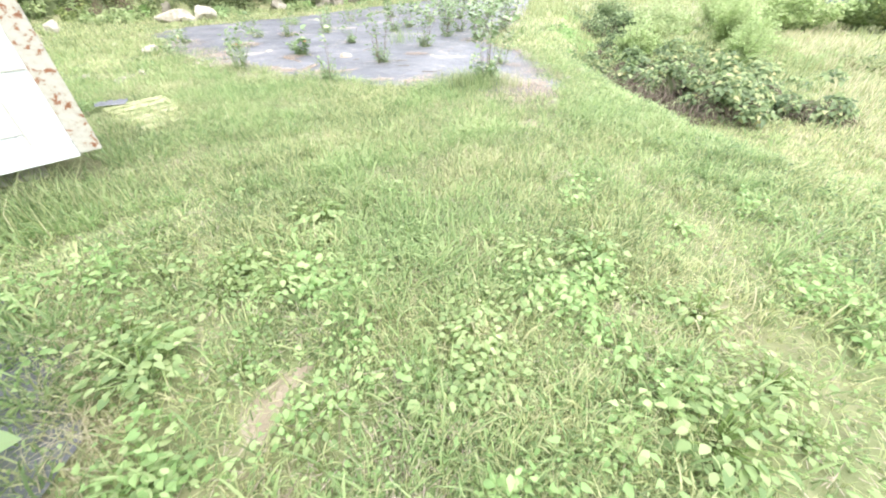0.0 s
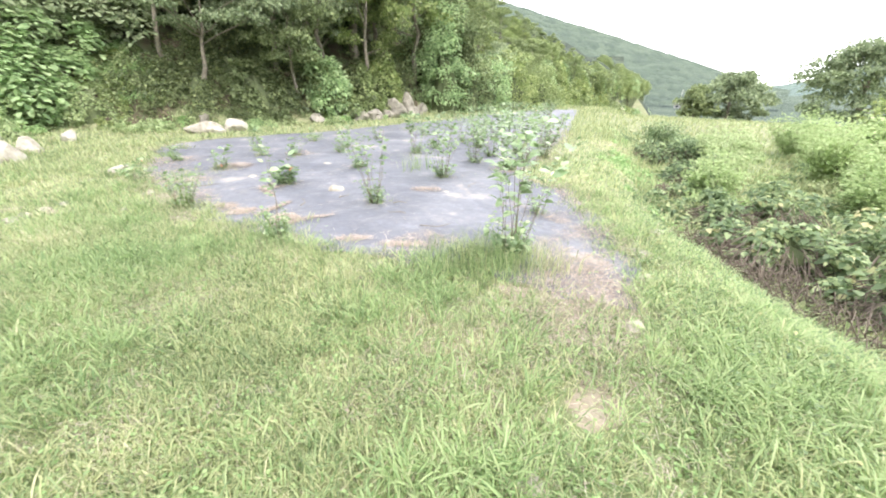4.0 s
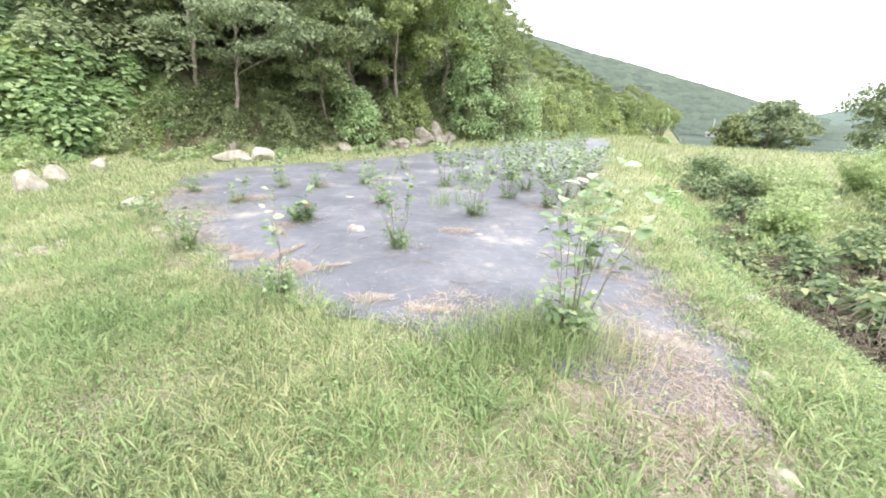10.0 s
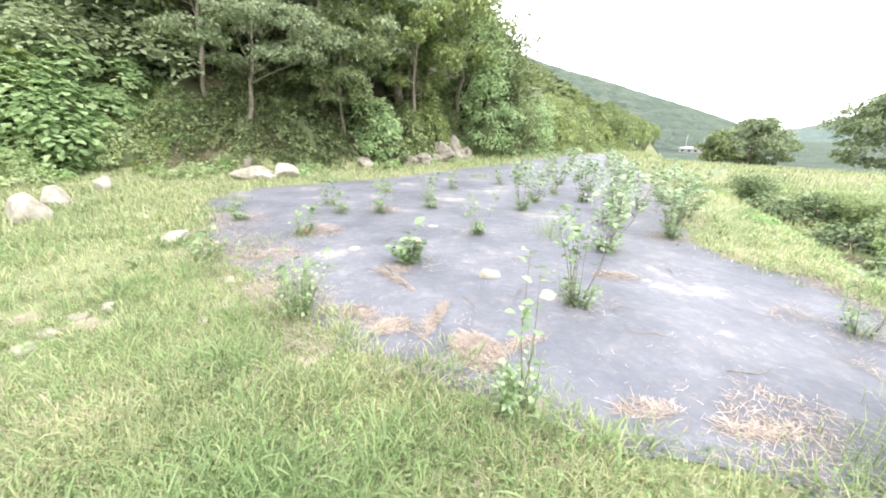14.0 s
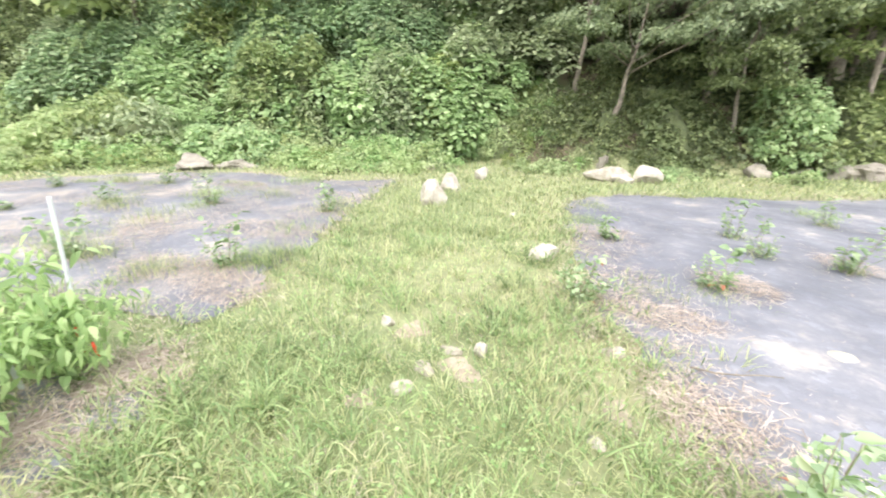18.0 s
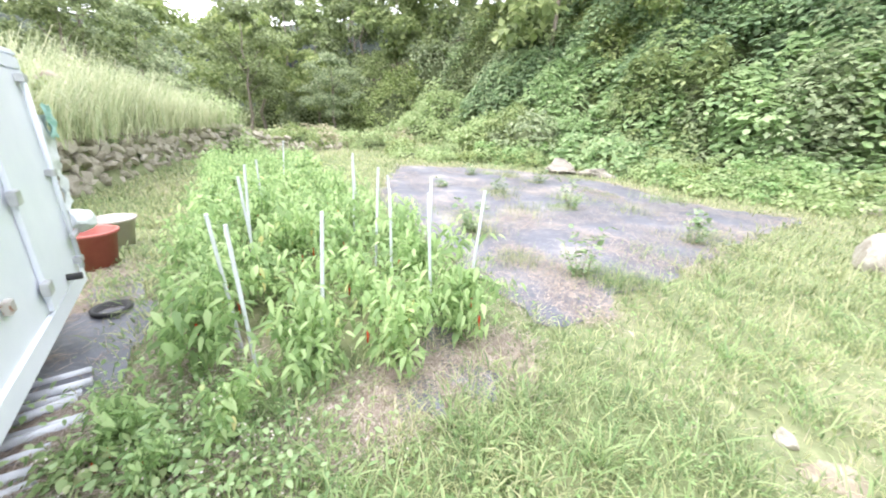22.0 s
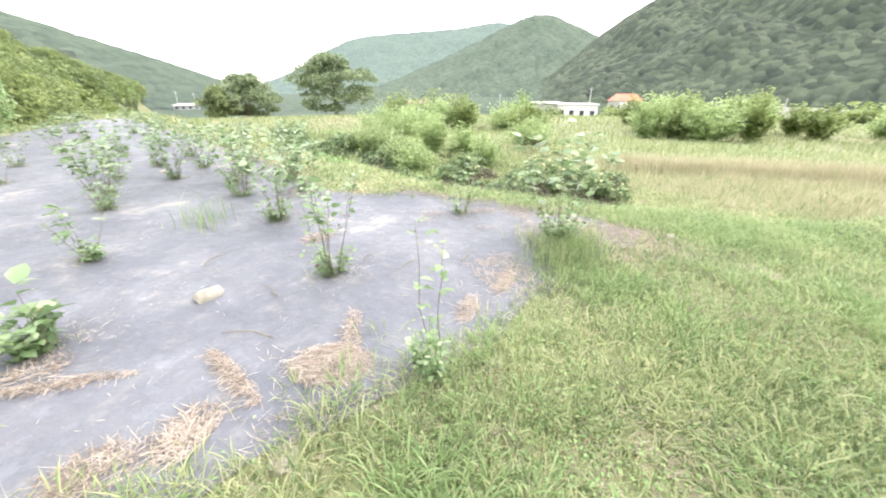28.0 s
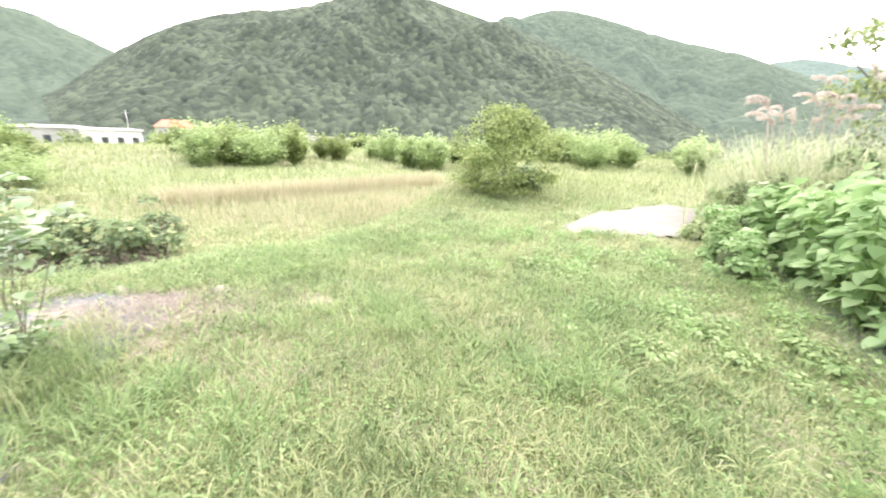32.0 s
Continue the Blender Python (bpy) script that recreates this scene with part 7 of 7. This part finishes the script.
basin(-5.75, -2.8, 0.14, 0.19, 0.32, MAT["clear_plastic"], "basin", "cloudy pale plastic basin in the grass")
pan = at_box @ Vector((0.1, 0.1, 0))
basin(pan.x, pan.y, 0.08, 0.11, 0.07, MAT["rubber"], "pan", "shallow black rubber pan under the corner of the box")
for i in range(9):
    a = np.array([-3.05, -0.72]) + np.array([-0.08, -0.055]) * i + rng.uniform(-0.02, 0.02, 2)
    b = a + np.array([-0.21, 0.21]) * rng.uniform(0.9, 1.2) + rng.normal(0, 0.015, 2)
    g = Heap()
    z = float(height(*a)) + 0.03 + 0.012 * (i % 2)
    g.add(*tube([(a[0] - b[0], a[1] - b[1], 0), (0, 0, 0)], [0.024, 0.024], 12))
    thing("pipe", "short length of weathered grey pipe on the ground", "pipe", pose(b[0], b[1], z), "pipes beside the box", data=g.mesh("pipe", MAT["pipe"], True))
for i, (x, y, w, d, turn) in enumerate(FILMS):
    v, f = sheet(np.linspace(-w, w, 14), np.linspace(-d, d, 10), lambda a, b: 0.016 + 0.006 * wave(a, b, 0.3, i) + 0.004 * np.abs(wave(a, b, 0.11, 2 + i)))
    v[:, 0] += 0.06 * wave(v[:, 1], v[:, 1], 0.3, i)
    thing("mulch_film", "crumpled scrap of black plastic mulch film on the soil", "plastic film", pose(x, y, float(height(x, y)) + 0.014, 0, 0, turn), "mulch film scraps", data=mesh_from("mulch_film", v, f, MAT["film"], True))
bm = bmesh.new()
bmesh.ops.create_cube(bm, size=1.0, matrix=Matrix.Diagonal((1.1, 0.66, 0.06, 1)))
bmesh.ops.bevel(bm, geom=bm.edges[:], offset=0.012, segments=2, affect="EDGES")
pallet = thing("pallet", "mossy pale slatted board lying in the grass", "board", pose(-2.05, 0.66, 0.035, 2, 3, -46))
part("frame", bm, MAT["board"], pallet)
for k in range(6):
    beam(pallet, "slat", MAT["board"], -0.5 + k * 0.18, -0.38 + k * 0.18, -0.29, 0.29, 0.028, 0.037, 0.003)

# ---------------------------------------------------------------- rubble wall and silver grass
wall = thing("wall_1", "dry rubble retaining wall of rough grey stones", "stone wall", kind="structure")
shapes = []
for k in range(8):
    me = stone_mesh(700 + k, 1.0, 0.8, 0.62, 0.72, 3, 1.6)
    me.materials.append(MAT["wall_stone"])
    shapes.append(me)
rng = np.random.default_rng(15)
ln = [math.hypot(b[0] - a[0], b[1] - a[1]) for a, b in zip(WALL, WALL[1:])]
s = 0.0
for row in range(5):
    s = rng.uniform(0, 0.2)
    while s < sum(ln):
        w = rng.uniform(0.1, 0.34)
        s += w
        q, k = s, 0
        while k < len(ln) - 1 and q > ln[k]:
            q -= ln[k]
            k += 1
        a, b = WALL[k], WALL[k + 1]
        tx, ty = (b[0] - a[0]) / ln[k], (b[1] - a[1]) / ln[k]
        if 0.12 + row * 0.19 > 0.3 + 0.8 * smooth(-17.5, -13.0, a[0] + tx * q):
            s += w * 0.15
            continue
        back = 0.05 + 0.05 * row + rng.uniform(-0.05, 0.05)
        x, y = a[0] + tx * q - ty * back, a[1] + ty * q + tx * back
        ob = part("stone", shapes[rng.integers(0, 8)], None, wall)
        ob.matrix_basis = pose(x, y, 0.1 + row * 0.19 + rng.uniform(-0.08, 0.08), rng.uniform(-40, 40), rng.uniform(-40, 40), math.degrees(math.atan2(ty, tx)) + rng.uniform(-25, 25)) @ Matrix.Diagonal((w * 0.66, rng.uniform(0.12, 0.2), rng.uniform(0.14, 0.26), 1))
        s += w * 0.15


def silver_grass(x, y, tall, n, seed, plumes=0, wide=0.5):
    rng = np.random.default_rng(seed)
    t = thing("silver_grass", "tall arching clump of silver grass", "tall grass", pose(x, y, float(height(x, y)) - 0.03), "silver grass clumps")
    q = rng.normal(0, wide, (n, 2))
    a = np.arctan2(q[:, 1], q[:, 0]) + rng.normal(0, 0.8, n)
    out = np.column_stack([np.cos(a), np.sin(a), np.zeros(n)])
    h = tall * rng.uniform(0.35, 1.0, n)[:, None]
    sp = rng.uniform(0.4, 1.1, n)[:, None] * h
    side = np.column_stack([-np.sin(a), np.cos(a), np.zeros(n)]) * 0.0065
    base = np.column_stack([q, np.zeros(n)])
    z = np.array([[0, 0, 1.0]])
    c = [base, base + 0.5 * h * z + 0.2 * sp * out, base + 0.85 * h * z + 0.55 * sp * out, base + 0.72 * h * z + sp * out]
    v = np.stack([c[0] - side, c[0] + side, c[1] - side, c[1] + side, c[2] - 0.7 * side, c[2] + 0.7 * side, c[3]], 1).reshape(-1, 3)
    o = np.arange(n)[:, None] * 7
    f = np.vstack([o + [0, 1, 3], o + [0, 3, 2], o + [2, 3, 5], o + [2, 5, 4], o + [4, 5, 6]])
    part("foliage", mesh_from("foliage", v, f, MAT["reed"]), None, t)
    for _ in range(plumes):
        a = rng.uniform(0, 2 * np.pi)
        top = np.array([math.cos(a) * 0.5, math.sin(a) * 0.5, tall * rng.uniform(0.95, 1.2)])
        k = 300
        u, strand = rng.uniform(0, 1, k), rng.integers(0, 7, k)
        fan = 0.3 * (strand - 3) / 3
        p = top + np.column_stack([np.cos(a) * 0.3 * u ** 1.5 - np.sin(a) * 0.14 * fan * u, np.sin(a) * 0.3 * u ** 1.5 + np.cos(a) * 0.14 * fan * u, 0.3 * u - 0.22 * u * u * (1 + 0.4 * fan)]) + rng.normal(0, 0.008, (k, 3))
        pl = part("plume", mesh_from("plume", *leaves(p, rng.normal(0, 1, (k, 3)) + [0, 0, 0.9], rng.normal(0, 1, (k, 3)), 0.028, KITE, 0.3), MAT["plume"]), None, t, "feathery pinkish-white plume")
        rod(pl, "stalk", MAT["straw"], [(0, 0, 0), tuple(top * [0.6, 0.6, 0.6]), tuple(top + [0, 0, 0.15])], 0.004)
    return t


for i, (x, y, h) in enumerate([(-7.6, -6.3, 1.5), (-9.6, -7.4, 1.6), (-7.2, -7.6, 1.9), (-9.0, -8.4, 2.0), (-11.8, -8.8, 1.4), (-10.4, -9.6, 1.9), (-8.2, -9.6, 2.2), (-12.8, -8.6, 1.2), (-6.2, -7.2, 1.8), (-6.6, -5.9, 1.5), (-8.4, -6.9, 1.7), (-10.6, -8.0, 1.6), (-7.8, -8.2, 2.3), (-9.6, -9.0, 2.2), (-13.6, -8.4, 1.3)]):
    silver_grass(x, y, h * (0.6, 0.95, 0.75, 1.1)[i % 4], 700, 720 + i, 2 if i % 4 == 0 else 0, 0.62)
for i, (x, y, r, h) in enumerate([(-5.6, -5.3, 0.7, 0.9), (-6.9, -6.2, 0.6, 0.8), (-9.2, -7.3, 0.7, 0.7), (-11.4, -8.4, 0.8, 0.7), (-6.6, -8.4, 1.1, 1.9), (-5.2, -7.2, 1.0, 1.9), (-12.6, -10.2, 1.2, 1.5), (-15.5, -9.5, 1.4, 1.6), (-14.0, -7.2, 0.8, 0.7), (-17.5, -7.0, 1.2, 0.9), (-19.5, -4.5, 1.2, 0.8), (-6.2, -5.9, 0.6, 1.2), (-7.8, -6.7, 0.8, 1.3), (-8.7, -7.3, 0.7, 1.1), (-10.2, -8.0, 0.8, 1.2), (-7.4, -7.4, 0.9, 1.7)]):
    mound("bush", "loose pale green bush on the terrace above the wall", "bush", x, y, r, r, h, int(1500 * r * h + 700), 0.09, MAT["willow" if i % 3 else "tree_light"], 745 + i, KITE, core=0.65, shag=0.35, group="bushes on the terrace", rough_edge=0.5)
for i, (x, y, h, pl) in enumerate([(1.3, -7.6, 1.9, 8), (0.5, -7.3, 2.1, 8), (1.7, -9.0, 2.0, 8), (-0.4, -7.8, 2.5, 5), (1.0, -8.6, 2.2, 8)]):
    silver_grass(x, y, h, 420, 740 + i, pl)
for i, (x, y, r, h) in enumerate([(1.5, -6.0, 0.35, 0.6), (1.3, -6.6, 0.5, 0.85), (1.75, -7.1, 0.4, 0.8), (2.0, -8.0, 0.5, 0.9), (1.1, -5.5, 0.35, 0.6), (1.9, -9.4, 0.7, 1.1)]):
    mound("shrub", "light green leafy shrub beside the drive", "shrub", x, y, r, r, h, 1300, 0.07, MAT[("bank", "weed")[i % 2]], 1600 + i, KITE, core=0.6, shag=0.35, group="shrubs beside the drive")
for i, (x, y, r, h) in enumerate([(0.85, -4.75, 0.32, 0.75), (0.6, -4.3, 0.28, 0.7), (1.0, -5.1, 0.3, 0.7)]):
    mound("herb", "grey-green small-leaved herb along the film", "plant", x, y, r, r, h, 1500, 0.05, MAT["crop_leaf"], 1610 + i, "round", core=0.6, shag=0.35, group="herbs along the film")
for i, (x, y, r, h) in enumerate([(0.3, -6.3, 0.7, 1.3), (1.0, -6.9, 0.6, 1.2), (-0.7, -6.4, 0.9, 1.9), (-0.2, -8.6, 1.0, 2.4)]):
    mound("bush", "dense green bush behind the leafy crop", "bush", x, y, r, r, h, 2400, 0.09, MAT["bramble"], 760 + i, KITE)


tree("tree", "small loose tree behind the tall grass", place(0.6, -9.6), MAT["tree_mid"], 36, 4.4, 1.5, 0.45, 1500, 0.11, 22, 0.06, group="")


def broadleaf(x, y, tall, seed, n=330, leaf=0.125, spread=0.3):
    """A tall soft plant with big heart-shaped leaves."""
    rng = np.random.default_rng(seed)
    t = thing("leafy_plant", "tall garden plant with large heart-shaped light green leaves", "plant", pose(x, y, float(height(x, y))), "leafy plants along the film")
    pos, way = [], []
    for _ in range(5):
        a, s = rng.uniform(0, 2 * np.pi), rng.uniform(0.05, spread)
        p = shoot(rng, (0.03 * math.cos(a), 0.03 * math.sin(a), -0.05), unit(np.array([math.cos(a) * s, math.sin(a) * s, 1])), tall * rng.uniform(0.8, 1.0), 0.1)
        part("stem", Heap().add(*tube(p, np.linspace(0.011, 0.004, 5), 6)).mesh("stem", MAT["green_stem"], True), None, t)
        for u in rng.uniform(0.15, 1.0, n // 5):
            c = np.array([np.interp(u, np.linspace(0, 1, 5), p[:, k]) for k in range(3)])
            b = rng.uniform(0, 2 * np.pi)
            o = np.array([math.cos(b), math.sin(b), 0.1])
            pos.append(c + o * rng.uniform(0.05, 0.2))
            way.append(o + [0, 0, rng.uniform(-0.8, 0.0)])
    pos, way = np.array(pos), np.array(way)
    k = len(pos)
    v, f = leaves(pos, way, unit(np.array([0, 0, 1.0]) + rng.normal(0, 0.25, (k, 3))), leaf * rng.uniform(0.6, 1.2, k), HEART, 0.3, 0.15)
    part("foliage", mesh_from("foliage", v, f, MAT["crop_leaf"]), None, t)
    return t


for i, (x, y, h) in enumerate([(-1.25, -3.15, 1.2), (-0.85, -3.5, 1.25), (-0.45, -3.95, 1.3), (-1.5, -3.6, 1.2), (-0.1, -4.4, 1.2), (0.3, -4.95, 1.1), (-1.0, -4.1, 1.35), (0.7, -5.5, 1.0), (-0.5, -4.8, 1.3), (0.1, -5.6, 1.1), (-1.7, -3.0, 1.15)]):
    broadleaf(x, y, h * 1.16, 780 + i)
mat_sheet("mulch_film", [(-1.75, -2.05), (-1.15, -2.45), (-0.68, -2.92), (-0.38, -3.3), (-0.05, -3.9), (0.4, -4.75), (0.8, -5.3), (0.4, -5.5), (-0.1, -4.4), (-1.1, -3.3), (-1.9, -2.4)], "strip of black mulch film under the leafy plants", 0.03, MAT["film"])

# ---------------------------------------------------------------- weeds in the lawn


def weed(m, seed, n=26, leaf=0.06, tall=0.16):
    rng = np.random.default_rng(seed)
    a, r = rng.uniform(0, 2 * np.pi, n), 0.2 * np.sqrt(rng.uniform(0, 1, n))
    pos = np.column_stack([r * np.cos(a), r * np.sin(a), tall * rng.uniform(0.35, 1.0, n)])
    t = thing("weed", "low broad-leaved weed in the grass", "weed", m, "weeds in the lawn")
    hp = Heap()
    for p in pos[::2]:
        hp.add(*tube([(0, 0, -0.02), tuple(p * [0.6, 0.6, 0.6]), tuple(p)], [0.003, 0.0025, 0.0015], 4))
    tagged(part("stalk", hp.mesh("stalk", MAT["green_stem"]), None, t), kind="stuff")
    way = np.column_stack([np.cos(a), np.sin(a), rng.uniform(-0.4, 0.3, n)])
    v, f = leaves(pos, way, unit(np.array([0, 0, 1.0]) + rng.normal(0, 0.3, (n, 3))), leaf * rng.uniform(0.6, 1.3, n), ((0.0, 0.08), (0.3, 0.36), (0.65, 0.27), (1.0, 0.02)), 0.3, 0.2)
    part("foliage", mesh_from("foliage", v, f, MAT["fresh"]), None, t)
    return t


rng = np.random.default_rng(17)
seeds = [weed(place(1.95, -2.42), 801, 110, 0.042, 0.17), weed(place(1.96, -3.5), 802, 100, 0.048, 0.16), weed(place(-0.57, -2.27), 803, 90, 0.036, 0.13), weed(place(0.98, -3.16), 804, 60, 0.04, 0.1)]
spots = [(2.07, -2.75), (1.85, -2.6), (2.15, -3.35), (1.8, -3.75), (-0.1, -2.32), (0.2, -2.5), (1.1, -2.54), (0.53, -3.45), (0.7, -3.6), (-0.06, -3.46), (1.26, -3.05), (1.4, -3.5), (-0.4, -2.5), (-0.8, -2.0), (0.9, -2.2), (2.3, -2.9), (0.1, -3.0), (-0.3, -3.0)]
spots += [tuple(rng.uniform((-1.2, -3.6), (3.0, -1.8))) for _ in range(26)] + [tuple(rng.uniform((-4.8, 0.2), (-2.6, 2.6))) for _ in range(3)]
spots += [tuple(np.array([-3.3, -0.3]) + np.array([-0.1, 0.9]) * a + np.array([-0.5, -0.1]) * b + rng.normal(0, 0.05, 2)) for a in np.linspace(0, 1.0, 4) for b in (0.0, 0.6)]
for x, y in spots:
    if not bool(open_ground(np.array([[x, y]]), rng)[0]):
        continue
    copy_thing(seeds[rng.integers(0, 4)], place(x, y, rng.uniform(0, 360), rng.uniform(0.45, 0.95)))

# small weeds with white flower heads between the box and the peppers
k = 1050
q = np.array([-3.55, 0.0]) + rng.normal(0, 1, (k, 2)) * [0.26, 0.4]
lump = 0.12 + 0.1 * wave(q[:, 0], q[:, 1], 0.4, 2.0)
a = rng.uniform(0, 2 * np.pi, k)
pos = np.column_stack([q, height(q[:, 0], q[:, 1]) + 0.02 + 1.4 * np.maximum(lump, 0.02) * rng.uniform(0.2, 1, k)])
v, f = leaves(pos, np.column_stack([np.cos(a), np.sin(a), rng.uniform(-0.6, 0.5, k)]), unit(np.array([0, 0, 1.0]) + rng.normal(0, 0.4, (k, 3))), 0.034 * rng.uniform(0.5, 1.4, k), BLADE, 0.3, 0.2)
thing("flowering_weeds", "low pale green weeds with tiny white flowers beside the box", "weeds", kind="stuff", data=mesh_from("flowering_weeds", v, f, MAT["crop_leaf"]))
top = pos[rng.integers(0, k, 170)] + [0, 0, 0.06]
v, f = leaves(top, rng.normal(0, 1, (170, 3)) * [1, 1, 0.2], np.tile([0.0, 0.0, 1.0], (170, 1)), 0.014, KITE, 0.1)
thing("flower_heads", "tiny white flower heads over the weeds", "flowers", kind="stuff", data=mesh_from("flower_heads", v, f, MAT["plume"]))

# ---------------------------------------------------------------- pale drive, houses and poles
mat_sheet("drive", PAD, "pale concrete drive beside the meadow", 0.03, MAT["drive"], 0.2, 0.15)


def polar(az, r):
    return r * math.sin(math.radians(az)), r * math.cos(math.radians(az))


def house(az, r, w, d, h, roof_h, turn, wall_mat, roof_mat, label):
    x, y = polar(az, r)
    t = thing("house", label, "house", pose(x, y, -8.2, 0, 0, turn), "houses across the valley")
    beam(t, "wall", wall_mat, -w / 2, w / 2, -d / 2, d / 2, 0, h, 0.05)
    bm = bmesh.new()
    e = 0.5
    c = [bm.verts.new(q) for q in ((-w / 2 - e, -d / 2 - e, h), (w / 2 + e, -d / 2 - e, h), (w / 2 + e, d / 2 + e, h), (-w / 2 - e, d / 2 + e, h), (-w / 2 + d / 3, 0, h + roof_h), (w / 2 - d / 3, 0, h + roof_h))]
    for q in ((0, 1, 5, 4), (1, 2, 5), (2, 3, 4, 5), (3, 0, 4), (3, 2, 1, 0)):
        bm.faces.new([c[k] for k in q])
    part("roof", bm, roof_mat, t)
    for k in range(4):
        xx = -w / 2 + w * (k + 0.5) / 4
        win = beam(t, "window", MAT["glass"], xx - 0.6, xx + 0.6, -d / 2 - 0.03, -d / 2 + 0.05, h * 0.35, h * 0.75, 0)
        beam(win, "window_frame", MAT["house_wall"], xx - 0.7, xx + 0.7, -d / 2 - 0.05, -d / 2 - 0.032, h * 0.33, h * 0.36, 0)
    return t


house(88.6, 185, 13, 8, 6.2, 2.6, -90, MAT["grey_wall"], MAT["red_roof"], "house with a red hipped roof across the valley")
house(82.5, 120, 11, 6, 6.3, 0.4, -85, MAT["house_wall"], MAT["grey_wall"], "long low white building across the valley")
house(78.0, 125, 12, 6, 6.4, 0.5, -80, MAT["grey_wall"], MAT["grey_wall"], "low grey shed across the valley")
house(60.5, 190, 14, 8, 4.3, 1.6, -60, MAT["house_wall"], MAT["dull_roof"], "low house with a dull red roof across the valley")
house(31.0, 250, 12, 8, 2.6, 1.0, -30, MAT["grey_wall"], MAT["grey_wall"], "pale house at the far end of the valley")
house(145, 190, 9, 7, 5.0, 1.6, -145, MAT["house_wall"], MAT["grey_wall"], "white house among the trees below the mountain")
house(157, 150, 8, 6, 4.0, 1.2, -155, MAT["house_wall"], MAT["grey_wall"], "pale arched shed below the mountain")
v, f = [], []
az = np.linspace(88, 124, 60)
rw = 170.0
p0 = np.stack([rw * np.sin(np.radians(az)), rw * np.cos(np.radians(az))], 1)
hp = Heap()
for k in range(59):
    a, b = p0[k], p0[k + 1]
    q = [(*a, -9), (*b, -9), (*b, -2.3 - 0.03 * k), (*a, -2.3 - 0.03 * k), (*(a * 1.006), -9), (*(b * 1.006), -9), (*(b * 1.006), -2.3 - 0.03 * k), (*(a * 1.006), -2.3 - 0.03 * k)]
    hp.add(q, [(0, 1, 2, 3), (4, 7, 6, 5), (3, 2, 6, 7)])
thing("road_wall", "pale concrete road wall along the foot of the mountain", "wall", kind="structure", data=hp.mesh("road_wall", MAT["concrete"]))
for i, (az_, r, h) in enumerate([(84.1, 150, 11.5), (95.6, 200, 9), (112.4, 160, 8), (122.8, 150, 9.5), (145.4, 170, 10), (105, 190, 8), (72, 180, 9), (158, 140, 9), (30.2, 240, 10), (32.0, 240, 9)]):
    x, y = polar(az_, r)
    g = Heap().add(*tube([(0, 0, 0), (0, 0, h)], [0.17, 0.11], 8)).add(*tube([(-0.9, 0, h - 0.8), (0.9, 0, h - 0.8)], [0.06, 0.06], 6))
    thing("utility_pole", "concrete utility pole across the valley", "utility pole", pose(x, y, -8.5, 0, 0, -az_), "utility poles", data=g.mesh("utility_pole", MAT["grey_wall"], True))
